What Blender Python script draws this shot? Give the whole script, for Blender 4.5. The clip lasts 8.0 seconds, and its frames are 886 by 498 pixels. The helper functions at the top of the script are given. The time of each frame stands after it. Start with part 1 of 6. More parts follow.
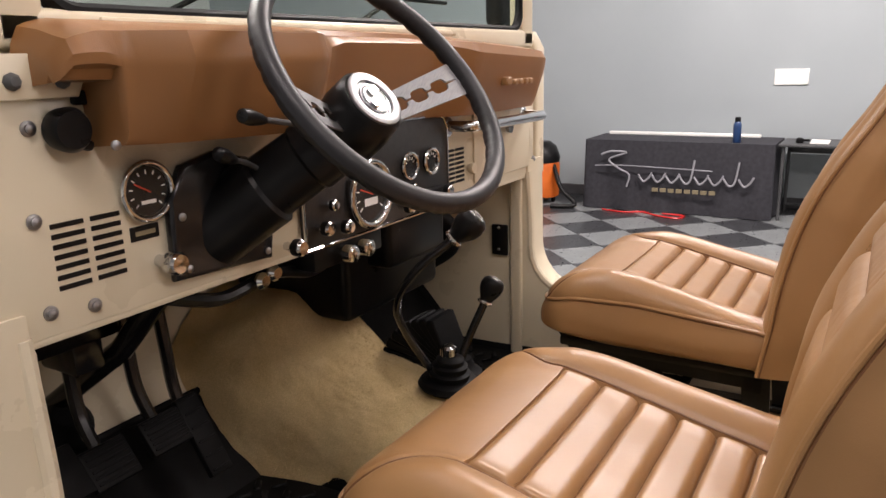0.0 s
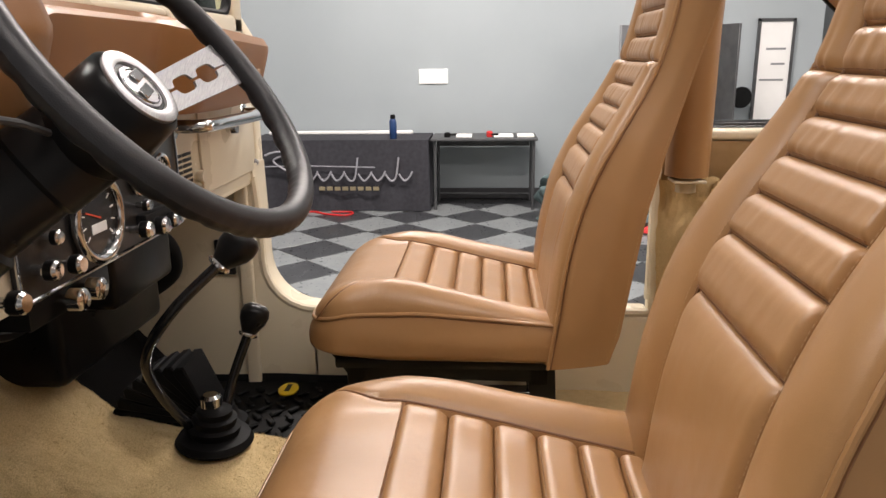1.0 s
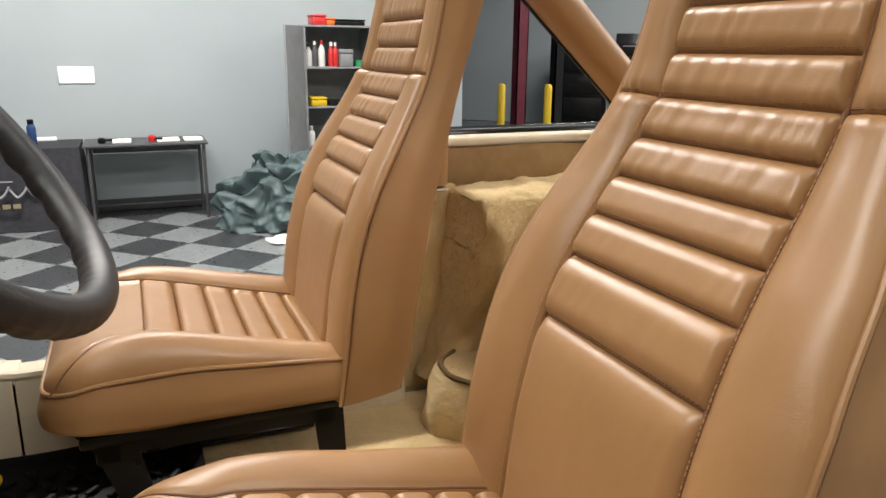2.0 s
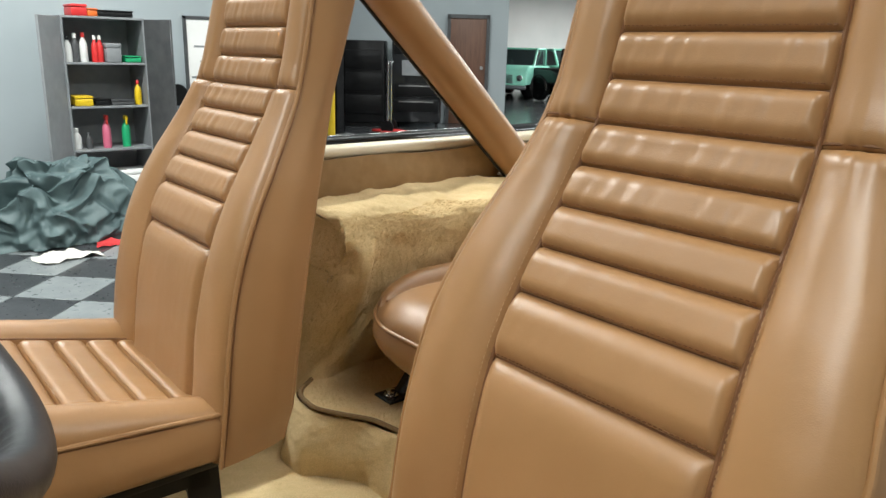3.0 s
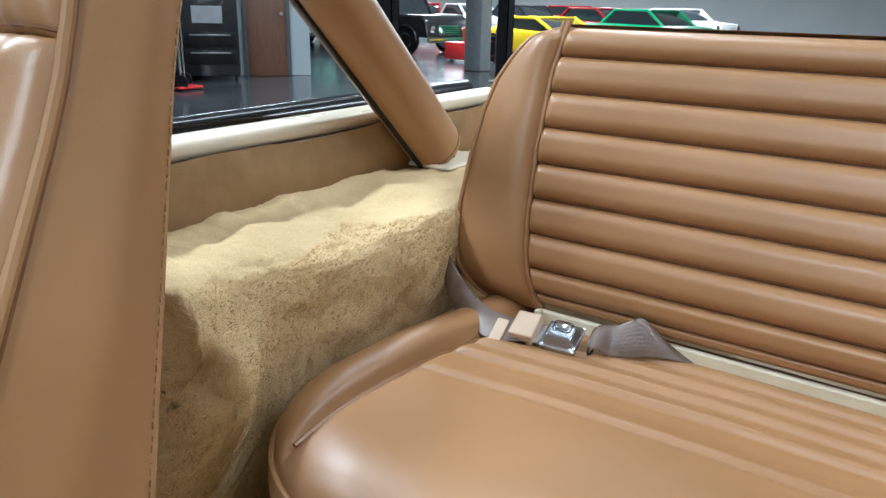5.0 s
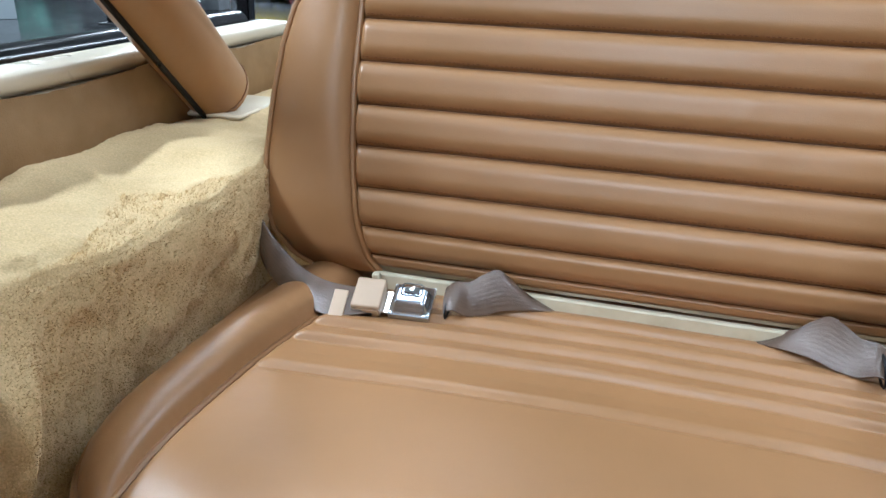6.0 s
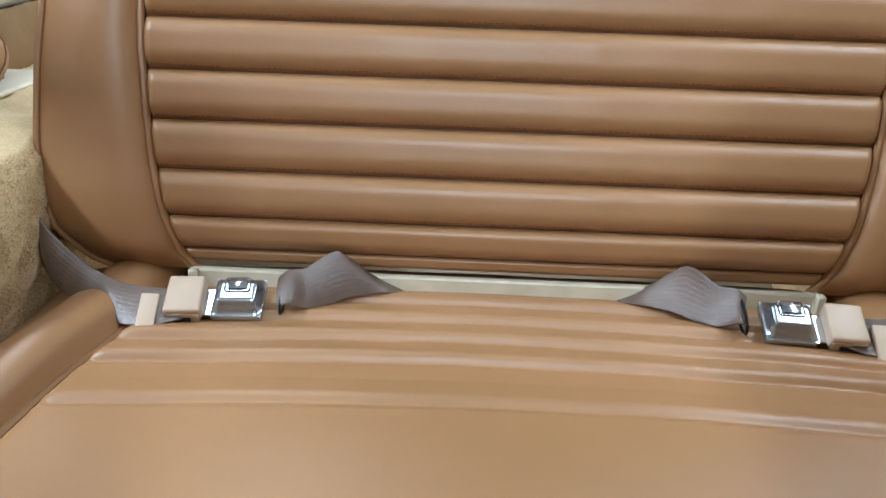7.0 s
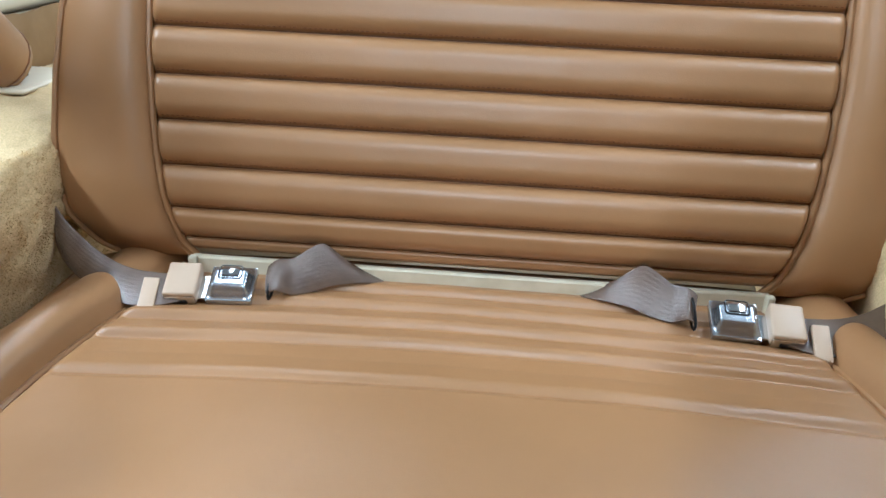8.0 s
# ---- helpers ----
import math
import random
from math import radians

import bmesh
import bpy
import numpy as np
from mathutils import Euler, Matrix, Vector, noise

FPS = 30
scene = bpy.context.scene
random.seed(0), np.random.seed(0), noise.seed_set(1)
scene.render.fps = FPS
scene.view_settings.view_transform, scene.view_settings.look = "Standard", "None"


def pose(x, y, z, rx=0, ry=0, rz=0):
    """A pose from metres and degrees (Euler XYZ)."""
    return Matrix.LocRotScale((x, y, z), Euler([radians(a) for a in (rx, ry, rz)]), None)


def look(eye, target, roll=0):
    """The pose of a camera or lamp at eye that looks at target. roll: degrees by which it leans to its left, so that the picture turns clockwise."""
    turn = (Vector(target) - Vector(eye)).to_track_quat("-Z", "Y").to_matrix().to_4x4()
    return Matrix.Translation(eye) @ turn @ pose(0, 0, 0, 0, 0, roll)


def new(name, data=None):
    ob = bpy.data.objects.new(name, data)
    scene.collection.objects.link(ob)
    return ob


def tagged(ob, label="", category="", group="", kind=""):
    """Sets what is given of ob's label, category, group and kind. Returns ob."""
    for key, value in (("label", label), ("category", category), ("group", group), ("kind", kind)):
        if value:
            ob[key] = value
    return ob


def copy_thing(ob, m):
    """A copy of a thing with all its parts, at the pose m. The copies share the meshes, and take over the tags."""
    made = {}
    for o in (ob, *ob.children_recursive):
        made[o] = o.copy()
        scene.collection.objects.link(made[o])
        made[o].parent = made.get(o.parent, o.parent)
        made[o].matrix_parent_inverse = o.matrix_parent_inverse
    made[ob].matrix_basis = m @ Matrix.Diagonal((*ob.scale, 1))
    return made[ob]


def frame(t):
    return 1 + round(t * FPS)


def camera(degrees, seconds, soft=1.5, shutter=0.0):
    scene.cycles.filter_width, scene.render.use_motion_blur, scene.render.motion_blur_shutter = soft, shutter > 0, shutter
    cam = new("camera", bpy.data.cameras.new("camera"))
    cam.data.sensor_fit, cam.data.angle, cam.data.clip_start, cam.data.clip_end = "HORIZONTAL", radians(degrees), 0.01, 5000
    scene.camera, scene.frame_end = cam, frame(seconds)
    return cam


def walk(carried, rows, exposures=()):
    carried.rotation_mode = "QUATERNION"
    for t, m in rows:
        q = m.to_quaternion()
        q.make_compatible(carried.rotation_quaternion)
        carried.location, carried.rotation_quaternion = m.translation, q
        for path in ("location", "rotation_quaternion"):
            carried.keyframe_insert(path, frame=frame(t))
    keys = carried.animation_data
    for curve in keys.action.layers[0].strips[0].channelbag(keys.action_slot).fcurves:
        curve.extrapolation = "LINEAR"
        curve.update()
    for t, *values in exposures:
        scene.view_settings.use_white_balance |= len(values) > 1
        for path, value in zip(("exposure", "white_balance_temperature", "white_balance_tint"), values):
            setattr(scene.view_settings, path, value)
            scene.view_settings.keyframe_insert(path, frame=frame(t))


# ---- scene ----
cam = camera(61.9, 8.0)
PATH = [
    (0, (-1.214, -0.065, 1.576), (0.445, 0.936, 1.079), -1.6),
    (0.5, (-1.171, 0.095, 1.564), (0.669, 0.694, 1.057), -1.2),
    (1, (-1.103, 0.203, 1.555), (0.826, 0.327, 1.043), -0.7),
    (1.5, (-1.021, 0.294, 1.563), (0.88, -0.052, 1.047), -0.1),
    (2, (-0.96, 0.378, 1.578), (0.819, -0.372, 1.057), 0.5),
    (2.2, (-0.923, 0.414, 1.591), (0.783, -0.485, 1.062), 0.4),
    (3.3, (-0.725, 0.477, 1.603), (0.697, -0.834, 1.095), 1.9),
    (3.5, (-0.663, 0.428, 1.599), (0.733, -0.915, 1.101), 2.0),
    (4, (-0.466, 0.286, 1.586), (0.874, -1.113, 1.089), 2.1),
    (4.2, (-0.39, 0.241, 1.579), (0.923, -1.183, 1.079), 2.1),
    (5.3, (-0.07, 0.072, 1.549), (0.846, -1.563, 0.851), 1.4),
    (5.5, (-0.038, 0.051, 1.542), (0.756, -1.636, 0.818), 1.7),
    (6, (0.009, 0.012, 1.523), (0.486, -1.772, 0.754), 1.9),
    (6.5, (0.02, -0.042, 1.51), (0.221, -1.869, 0.72), 2.0),
    (7, (0.029, -0.084, 1.483), (0.063, -1.91, 0.668), 2.0),
    (7.5, (0.005, -0.09, 1.483), (-0.008, -1.904, 0.641), 2.3),
    (8, (-0.024, -0.026, 1.517), (0.068, -1.84, 0.678), 2.7),
]
LIGHTNESS = [(0.0, -0.15, 6750, 22), (1.0, -0.12, 6750, 18), (2.0, -0.05, 6550, 12), (3.5, 0.0, 5850, 3), (5.5, 0.03, 5100, 4), (6.7, -0.04, 5000, 3), (8.0, 0.03, 4950, 2)]
walk(cam, [(t, look(eye, target, roll)) for t, eye, target, roll in PATH], LIGHTNESS)

# world, lamps and exposure
world = bpy.data.worlds.new("world")
scene.world = world
world.use_nodes = True
world.node_tree.nodes["Background"].inputs[0].default_value = (0.75, 0.82, 0.9, 1)
world.node_tree.nodes["Background"].inputs[1].default_value = 0.015
CEILING = 5.2
# rows: place and power; places assumed, some added to brighten dash, bench, far hall
STRIPS = [(4.0, 0.3, 1.75), (-2.2, -1.0, 0.4), (-0.1, 3.7, 0.85), (1.2, -2.8, 0.14), (3.2, -8.0, 0.9), (-2.6, -6.0, 0.7), (9.0, -7.5, 0.8), (3.0, -14.0, 2.2), (10.0, -17.0, 3.6), (17.0, -24.0, 5.0), (10.0, -30.0, 5.0), (22.0, -34.0, 5.0)]
LAMP = 275.0
for lx, ly, power in STRIPS:
    lamp = bpy.data.lights.new("ceiling_lamp", "AREA")
    lamp.shape, lamp.size, lamp.size_y, lamp.energy = "RECTANGLE", 0.35, 3.6, LAMP * power
    lamp.color = (1.0, 0.97, 0.91)
    ob = new("ceiling_lamp", lamp)
    ob.matrix_world = pose(lx, ly, 5.04)


# materials
def nodes_of(name, rough=0.5, metal=0.0, spec=0.5):
    mat = bpy.data.materials.new(name)
    mat.use_nodes = True
    tree = mat.node_tree
    bsdf = tree.nodes["Principled BSDF"]
    bsdf.inputs["Roughness"].default_value = rough
    bsdf.inputs["Metallic"].default_value = metal
    bsdf.inputs["Specular IOR Level"].default_value = spec
    return mat, tree, bsdf


def mix_noise(tree, scale, detail, lo, hi, low=0.35, high=0.65, coord="Object", stretch=None):
    """A colour that wanders between lo and hi."""
    tc = tree.nodes.new("ShaderNodeTexCoord")
    no = tree.nodes.new("ShaderNodeTexNoise")
    no.inputs["Scale"].default_value, no.inputs["Detail"].default_value = scale, detail
    if stretch:
        mp = tree.nodes.new("ShaderNodeMapping")
        mp.inputs["Scale"].default_value = stretch
        tree.links.new(tc.outputs[coord], mp.inputs[0])
        tree.links.new(mp.outputs[0], no.inputs["Vector"])
    else:
        tree.links.new(tc.outputs[coord], no.inputs["Vector"])
    ramp = tree.nodes.new("ShaderNodeValToRGB")
    ramp.color_ramp.elements[0].position, ramp.color_ramp.elements[1].position = low, high
    ramp.color_ramp.elements[0].color, ramp.color_ramp.elements[1].color = (*lo, 1), (*hi, 1)
    tree.links.new(no.outputs["Fac"], ramp.inputs[0])
    return ramp.outputs[0], no


def bump(tree, bsdf, scale, strength, dist, detail=3.0, kind="noise"):
    tc = tree.nodes.new("ShaderNodeTexCoord")
    if kind == "noise":
        no = tree.nodes.new("ShaderNodeTexNoise")
        no.inputs["Detail"].default_value = detail
        out = no.outputs["Fac"]
    else:
        no = tree.nodes.new("ShaderNodeTexVoronoi")
        out = no.outputs["Distance"]
    no.inputs["Scale"].default_value = scale
    tree.links.new(tc.outputs["Object"], no.inputs["Vector"])
    bm = tree.nodes.new("ShaderNodeBump")
    bm.inputs["Strength"].default_value, bm.inputs["Distance"].default_value = strength, dist
    tree.links.new(out, bm.inputs["Height"])
    old = bsdf.inputs["Normal"].links
    if old:
        tree.links.new(old[0].from_socket, bm.inputs["Normal"])
    tree.links.new(bm.outputs[0], bsdf.inputs["Normal"])


def surface(name, lo, hi, rough=0.5, metal=0.0, spec=0.5, scale=6.0, detail=4.0, bumps=(), low=0.3, high=0.7, rough_var=0.0, stretch=None):
    mat, tree, bsdf = nodes_of(name, rough, metal, spec)
    col, no = mix_noise(tree, scale, detail, lo, hi, low, high, stretch=stretch)
    tree.links.new(col, bsdf.inputs["Base Color"])
    if rough_var:
        mr = tree.nodes.new("ShaderNodeMapRange")
        mr.inputs["To Min"].default_value, mr.inputs["To Max"].default_value = rough - rough_var, rough + rough_var
        n2 = tree.nodes.new("ShaderNodeTexNoise")
        n2.inputs["Scale"].default_value, n2.inputs["Detail"].default_value = scale * 2.3, 5
        tc = tree.nodes.new("ShaderNodeTexCoord")
        tree.links.new(tc.outputs["Object"], n2.inputs["Vector"])
        tree.links.new(n2.outputs["Fac"], mr.inputs["Value"])
        tree.links.new(mr.outputs[0], bsdf.inputs["Roughness"])
    for b in bumps:
        bump(tree, bsdf, *b)
    return mat


def plain(name, colour, rough=0.5, metal=0.0, spec=0.5, emit=0.0):
    mat, tree, bsdf = nodes_of(name, rough, metal, spec)
    bsdf.inputs["Base Color"].default_value = (*colour, 1)
    if emit:
        bsdf.inputs["Emission Color"].default_value = (*colour, 1)
        bsdf.inputs["Emission Strength"].default_value = emit
    return mat


TAN = surface("tan_vinyl", (0.312, 0.164, 0.064), (0.362, 0.192, 0.079), 0.38, 0, 0.6, 5, 4, [(900, 0.12, 0.0006, 2, "voronoi"), (28, 0.2, 0.004, 3)], rough_var=0.06)
# dark tan for seams and for the shade painted beside the piping
TAN_DARK = surface("tan_vinyl_seam_and_shade", (0.16, 0.07, 0.028), (0.2, 0.09, 0.035), 0.5, scale=40)
PAD = surface("saddle_dash_foam", (0.235, 0.105, 0.036), (0.275, 0.126, 0.046), 0.36, 0, 0.5, 4, 3, [(700, 0.15, 0.0006, 2, "voronoi")], rough_var=0.05)
THREAD = plain("tan_thread", (0.44, 0.27, 0.135), 0.7)
def carpet_cloth(name, lo, hi, rough=0.95):
    """Cut pile: fine flecks over soft brushed patches, with a nap that catches the light."""
    mat, tree, bsdf = nodes_of(name, rough, 0, 0.1)
    flecks, no = mix_noise(tree, 520, 3, [0.72 * c for c in lo], [1.12 * c for c in hi], 0.33, 0.67)
    patches, no = mix_noise(tree, 9, 5, lo, hi, 0.35, 0.65)
    mx = tree.nodes.new("ShaderNodeMix")
    mx.data_type = "RGBA"
    mx.inputs[0].default_value = 0.5
    tree.links.new(flecks, mx.inputs[6])
    tree.links.new(patches, mx.inputs[7])
    tree.links.new(mx.outputs[2], bsdf.inputs["Base Color"])
    bsdf.inputs["Sheen Weight"].default_value = 0.35
    bsdf.inputs["Sheen Roughness"].default_value = 0.5
    bsdf.inputs["Sheen Tint"].default_value = (1.0, 0.85, 0.6, 1)
    bump(tree, bsdf, 700, 0.5, 0.002, 3)
    bump(tree, bsdf, 40, 0.35, 0.006, 4)
    return mat


CARPET = carpet_cloth("tan_cut_pile_carpet", (0.58, 0.425, 0.21), (0.74, 0.575, 0.32))
PILE, tree, bsdf = nodes_of("tan_carpet_pile", 0.9, 0, 0.1)
geo = tree.nodes.new("ShaderNodeNewGeometry")
ramp = tree.nodes.new("ShaderNodeValToRGB")
ramp.color_ramp.elements[0].color, ramp.color_ramp.elements[1].color = (0.54, 0.39, 0.185, 1), (0.78, 0.61, 0.35, 1)
tree.links.new(geo.outputs["Random Per Island"], ramp.inputs[0])
tree.links.new(ramp.outputs[0], bsdf.inputs["Base Color"])
# fibres let light through
thin = tree.nodes.new("ShaderNodeBsdfTranslucent")
tree.links.new(ramp.outputs[0], thin.inputs["Color"])
blend = tree.nodes.new("ShaderNodeMixShader")
blend.inputs[0].default_value = 0.5
tree.links.new(bsdf.outputs[0], blend.inputs[1])
tree.links.new(thin.outputs[0], blend.inputs[2])
tree.links.new(blend.outputs[0], tree.nodes["Material Output"].inputs["Surface"])
# darker carpet colour with the shade below the rail painted in
CARPET_SHADED = surface("tan_carpet_shaded", (0.26, 0.165, 0.08), (0.33, 0.215, 0.11), 0.95, 0, 0.15, 18, 5, [(500, 0.5, 0.002, 4)])
BINDING = surface("carpet_binding", (0.15, 0.09, 0.035), (0.2, 0.125, 0.05), 0.85, scale=60)
CREAM = surface("cream_paint", (0.66, 0.58, 0.43), (0.7, 0.62, 0.47), 0.28, 0, 0.5, 3, 3, [(300, 0.03, 0.0005, 2)], rough_var=0.04)
BLACK = surface("black_plastic", (0.006, 0.006, 0.0065), (0.011, 0.011, 0.0115), 0.3, 0, 0.2, 12, 4, [(600, 0.1, 0.0005, 2)], rough_var=0.07)
GLOSS_BLACK = surface("gloss_black_paint", (0.008, 0.008, 0.009), (0.014, 0.014, 0.015), 0.18, 0, 0.5, 8, 3)
RUBBER = surface("black_rubber", (0.003, 0.003, 0.0033), (0.007, 0.007, 0.0075), 0.55, 0, 0.12, 16, 5, [(350, 0.25, 0.0012, 4)])
WHEEL_RIM = surface("dark_grey_rim_plastic", (0.016, 0.016, 0.018), (0.027, 0.027, 0.03), 0.42, 0, 0.4, 14, 4, [(900, 0.18, 0.0006, 2, "voronoi")], rough_var=0.06)
CHROME = surface("chrome", (0.62, 0.62, 0.63), (0.7, 0.7, 0.7), 0.12, 1.0, 0.5, 20, 4, rough_var=0.05)
BRUSHED = surface("brushed_steel", (0.30, 0.30, 0.31), (0.40, 0.40, 0.40), 0.42, 1.0, 0.5, 90, 3, stretch=(1, 12, 1))
WEBBING = surface("taupe_webbing", (0.098, 0.066, 0.048), (0.145, 0.102, 0.076), 0.25, 0, 0.9, 30, 4, [(1500, 0.5, 0.0008, 2)])
BUCKLE = surface("satin_chrome", (0.44, 0.47, 0.51), (0.50, 0.53, 0.57), 0.2, 0.9, 0.5, 6, 2)
IVORY = surface("ivory_plastic", (0.53, 0.40, 0.28), (0.58, 0.44, 0.31), 0.4, scale=20)
GALV = surface("cream_steel_strip", (0.58, 0.52, 0.37), (0.72, 0.66, 0.5), 0.45, 0, 0.5, 30, 6)
GAUGE = surface("gauge_face", (0.01, 0.01, 0.011), (0.02, 0.02, 0.02), 0.25, scale=30)
WHITE_MARK = plain("white_marking", (0.75, 0.75, 0.72), 0.5)
RED_MARK = plain("red_needle", (0.6, 0.06, 0.02), 0.5)
CLUSTER = surface("dark_grained_panel", (0.02, 0.019, 0.019), (0.035, 0.033, 0.032), 0.34, 0, 0.5, 60, 5, [(260, 0.2, 0.0008, 3)])
YELLOW = surface("yellow_enamel", (0.62, 0.42, 0.01), (0.7, 0.48, 0.015), 0.3, scale=5)
glass_mat, tree, bsdf = nodes_of("window_glass", 0.02, 0, 0.5)
bsdf.inputs["Transmission Weight"].default_value = 1.0
bsdf.inputs["IOR"].default_value = 1.05
bsdf.inputs["Base Color"].default_value = (0.82, 0.93, 0.88, 1)
GLASS = glass_mat
WALL = surface("pale_grey_wall_paint", (0.335, 0.378, 0.398), (0.38, 0.424, 0.444), 0.7, 0, 0.3, 0.7, 4, [(220, 0.15, 0.002, 4)])
WALL_WHITE = surface("white_wall_paint", (0.62, 0.64, 0.63), (0.7, 0.71, 0.7), 0.7, 0, 0.3, 0.5, 4)
DARK_BASE = surface("dark_rubber_base", (0.045, 0.046, 0.05), (0.06, 0.061, 0.065), 0.5, scale=9)
TILE_DARK = surface("charcoal_floor_tile", (0.03, 0.032, 0.035), (0.048, 0.05, 0.055), 0.3, 0, 0.5, 9, 6, [(120, 0.12, 0.002, 4)], rough_var=0.1)
TILE_LIGHT = surface("grey_floor_tile", (0.16, 0.175, 0.18), (0.22, 0.235, 0.24), 0.3, 0, 0.5, 9, 6, [(120, 0.12, 0.002, 4)], rough_var=0.1)
EPOXY = surface("dark_epoxy_floor", (0.035, 0.038, 0.042), (0.065, 0.068, 0.072), 0.16, 0, 0.5, 0.9, 6, rough_var=0.07)
CEIL = surface("ceiling_paint", (0.72, 0.73, 0.73), (0.78, 0.79, 0.78), 0.8, scale=0.6)
CLOTH = surface("charcoal_table_cloth", (0.028, 0.028, 0.034), (0.042, 0.042, 0.05), 0.8, 0, 0.3, 25, 4, [(500, 0.3, 0.001, 3)])
CLOTH_MARK = plain("silver_print", (0.3, 0.3, 0.33), 0.6)
GOLD_MARK = plain("gold_print", (0.24, 0.2, 0.12), 0.6)
PAPER = surface("white_paper", (0.8, 0.8, 0.78), (0.86, 0.86, 0.84), 0.7, scale=4)
BLUE = surface("blue_bottle_steel", (0.01, 0.035, 0.11), (0.015, 0.05, 0.15), 0.35, scale=8)
STEEL_GREY = surface("grey_enamelled_steel", (0.2, 0.21, 0.22), (0.26, 0.27, 0.28), 0.45, 0, 0.5, 7, 5, rough_var=0.08)
DARK_STEEL = surface("dark_steel", (0.05, 0.052, 0.055), (0.08, 0.082, 0.085), 0.45, scale=9)
TARP = surface("green_grey_tarpaulin", (0.05, 0.078, 0.082), (0.105, 0.15, 0.152), 0.55, 0, 0.4, 5, 6, [(70, 0.3, 0.006, 4)])
RAG = surface("white_rag", (0.6, 0.57, 0.5), (0.75, 0.72, 0.65), 0.9, scale=20, bumps=[(160, 0.4, 0.002, 3)])
RED_CLOTH = surface("red_rag", (0.35, 0.015, 0.02), (0.5, 0.03, 0.03), 0.85, scale=20)
MAROON = surface("maroon_enamel", (0.1, 0.012, 0.025), (0.14, 0.02, 0.035), 0.4, scale=5)
MINT = surface("mint_paint", (0.2, 0.47, 0.38), (0.24, 0.52, 0.42), 0.2, scale=3)
CAR_YELLOW = surface("yellow_car_paint", (0.7, 0.5, 0.01), (0.75, 0.55, 0.015), 0.15, scale=3)
CAR_RED = surface("red_car_paint", (0.35, 0.015, 0.015), (0.42, 0.02, 0.02), 0.2, scale=3)
CAR_WHITE = surface("white_car_paint", (0.6, 0.6, 0.58), (0.66, 0.66, 0.64), 0.2, scale=3)
CAR_GLASS = plain("dark_car_glass", (0.02, 0.025, 0.028), 0.05)
BROWN = surface("brown_door_wood", (0.1, 0.045, 0.025), (0.15, 0.07, 0.04), 0.5, scale=4, stretch=(8, 8, 1))
ORANGE = surface("orange_plastic", (0.6, 0.12, 0.015), (0.68, 0.15, 0.02), 0.4, scale=6)
TUBE_LIGHT = plain("lit_diffuser", (1.0, 0.97, 0.92), 0.5, emit=6.0)
GREEN = surface("green_bottle_plastic", (0.02, 0.3, 0.12), (0.03, 0.36, 0.15), 0.35, scale=9)
PINK = surface("pink_bottle_plastic", (0.55, 0.12, 0.2), (0.62, 0.16, 0.25), 0.35, scale=9)
WHITE_PLASTIC = surface("white_plastic", (0.65, 0.65, 0.63), (0.72, 0.72, 0.7), 0.4, scale=9)
RED_PLASTIC = surface("red_plastic", (0.5, 0.02, 0.02), (0.58, 0.03, 0.03), 0.38, scale=9)


# mesh helpers: geometry is a pair of lists, vertices and faces
def join(*gs):
    vs, fs = [], []
    for v, f in gs:
        n = len(vs)
        vs += v
        fs += [tuple(i + n for i in q) for q in f]
    return vs, fs


def moved(g, m):
    return [tuple(m @ Vector(v)) for v in g[0]], list(g[1])


def grid(f, nu, nv, wrap=False):
    """A sheet: f(u, v) with u and v from 0 to 1."""
    vs = [tuple(f(i / nu, j / nv)) for j in range(nv + 1) for i in range(nu + (0 if wrap else 1))]
    row = nu if wrap else nu + 1
    fs = []
    for j in range(nv):
        for i in range(nu):
            a, b = j * row + i, j * row + (i + 1) % row
            fs.append((a, b, b + row, a + row))
    return vs, fs


def tube(points, r, n=10, closed=False, caps=True):
    pts = [Vector(p) for p in points]
    rs = r if isinstance(r, (list, tuple)) else [r] * len(pts)
    m = len(pts)
    up, vs, fs = None, [], []
    for i, p in enumerate(pts):
        a, b = pts[(i - 1) % m if closed else max(i - 1, 0)], pts[(i + 1) % m if closed else min(i + 1, m - 1)]
        d = (b - a).normalized()
        if up is None:
            up = d.orthogonal().normalized()
        up = (up - d * up.dot(d)).normalized()
        side = d.cross(up)
        for k in range(n):
            t = 2 * math.pi * k / n
            vs.append(tuple(p + rs[i] * (math.cos(t) * up + math.sin(t) * side)))
    for i in range(m if closed else m - 1):
        for k in range(n):
            a, b = i * n + k, i * n + (k + 1) % n
            c, d = ((i + 1) % m) * n + (k + 1) % n, ((i + 1) % m) * n + k
            fs.append((a, b, c, d))
    if caps and not closed:
        fs.append(tuple(range(n))[::-1])
        fs.append(tuple(range((m - 1) * n, m * n)))
    return vs, fs


def lathe(profile, n=28):
    """A turned body about z from (radius, height) pairs."""
    vs, fs = [], []
    for r, z in profile:
        for k in range(n):
            t = 2 * math.pi * k / n
            vs.append((r * math.cos(t), r * math.sin(t), z))
    for i in range(len(profile) - 1):
        for k in range(n):
            a, b = i * n + k, i * n + (k + 1) % n
            fs.append((a, b, b + n, a + n))
    fs.append(tuple(range(n))[::-1])
    fs.append(tuple(range((len(profile) - 1) * n, len(profile) * n)))
    return vs, fs


def from_bm(bm):
    bm.verts.ensure_lookup_table()
    for i, v in enumerate(bm.verts):
        v.index = i
    g = [tuple(v.co) for v in bm.verts], [tuple(v.index for v in f.verts) for f in bm.faces]
    bm.free()
    return g


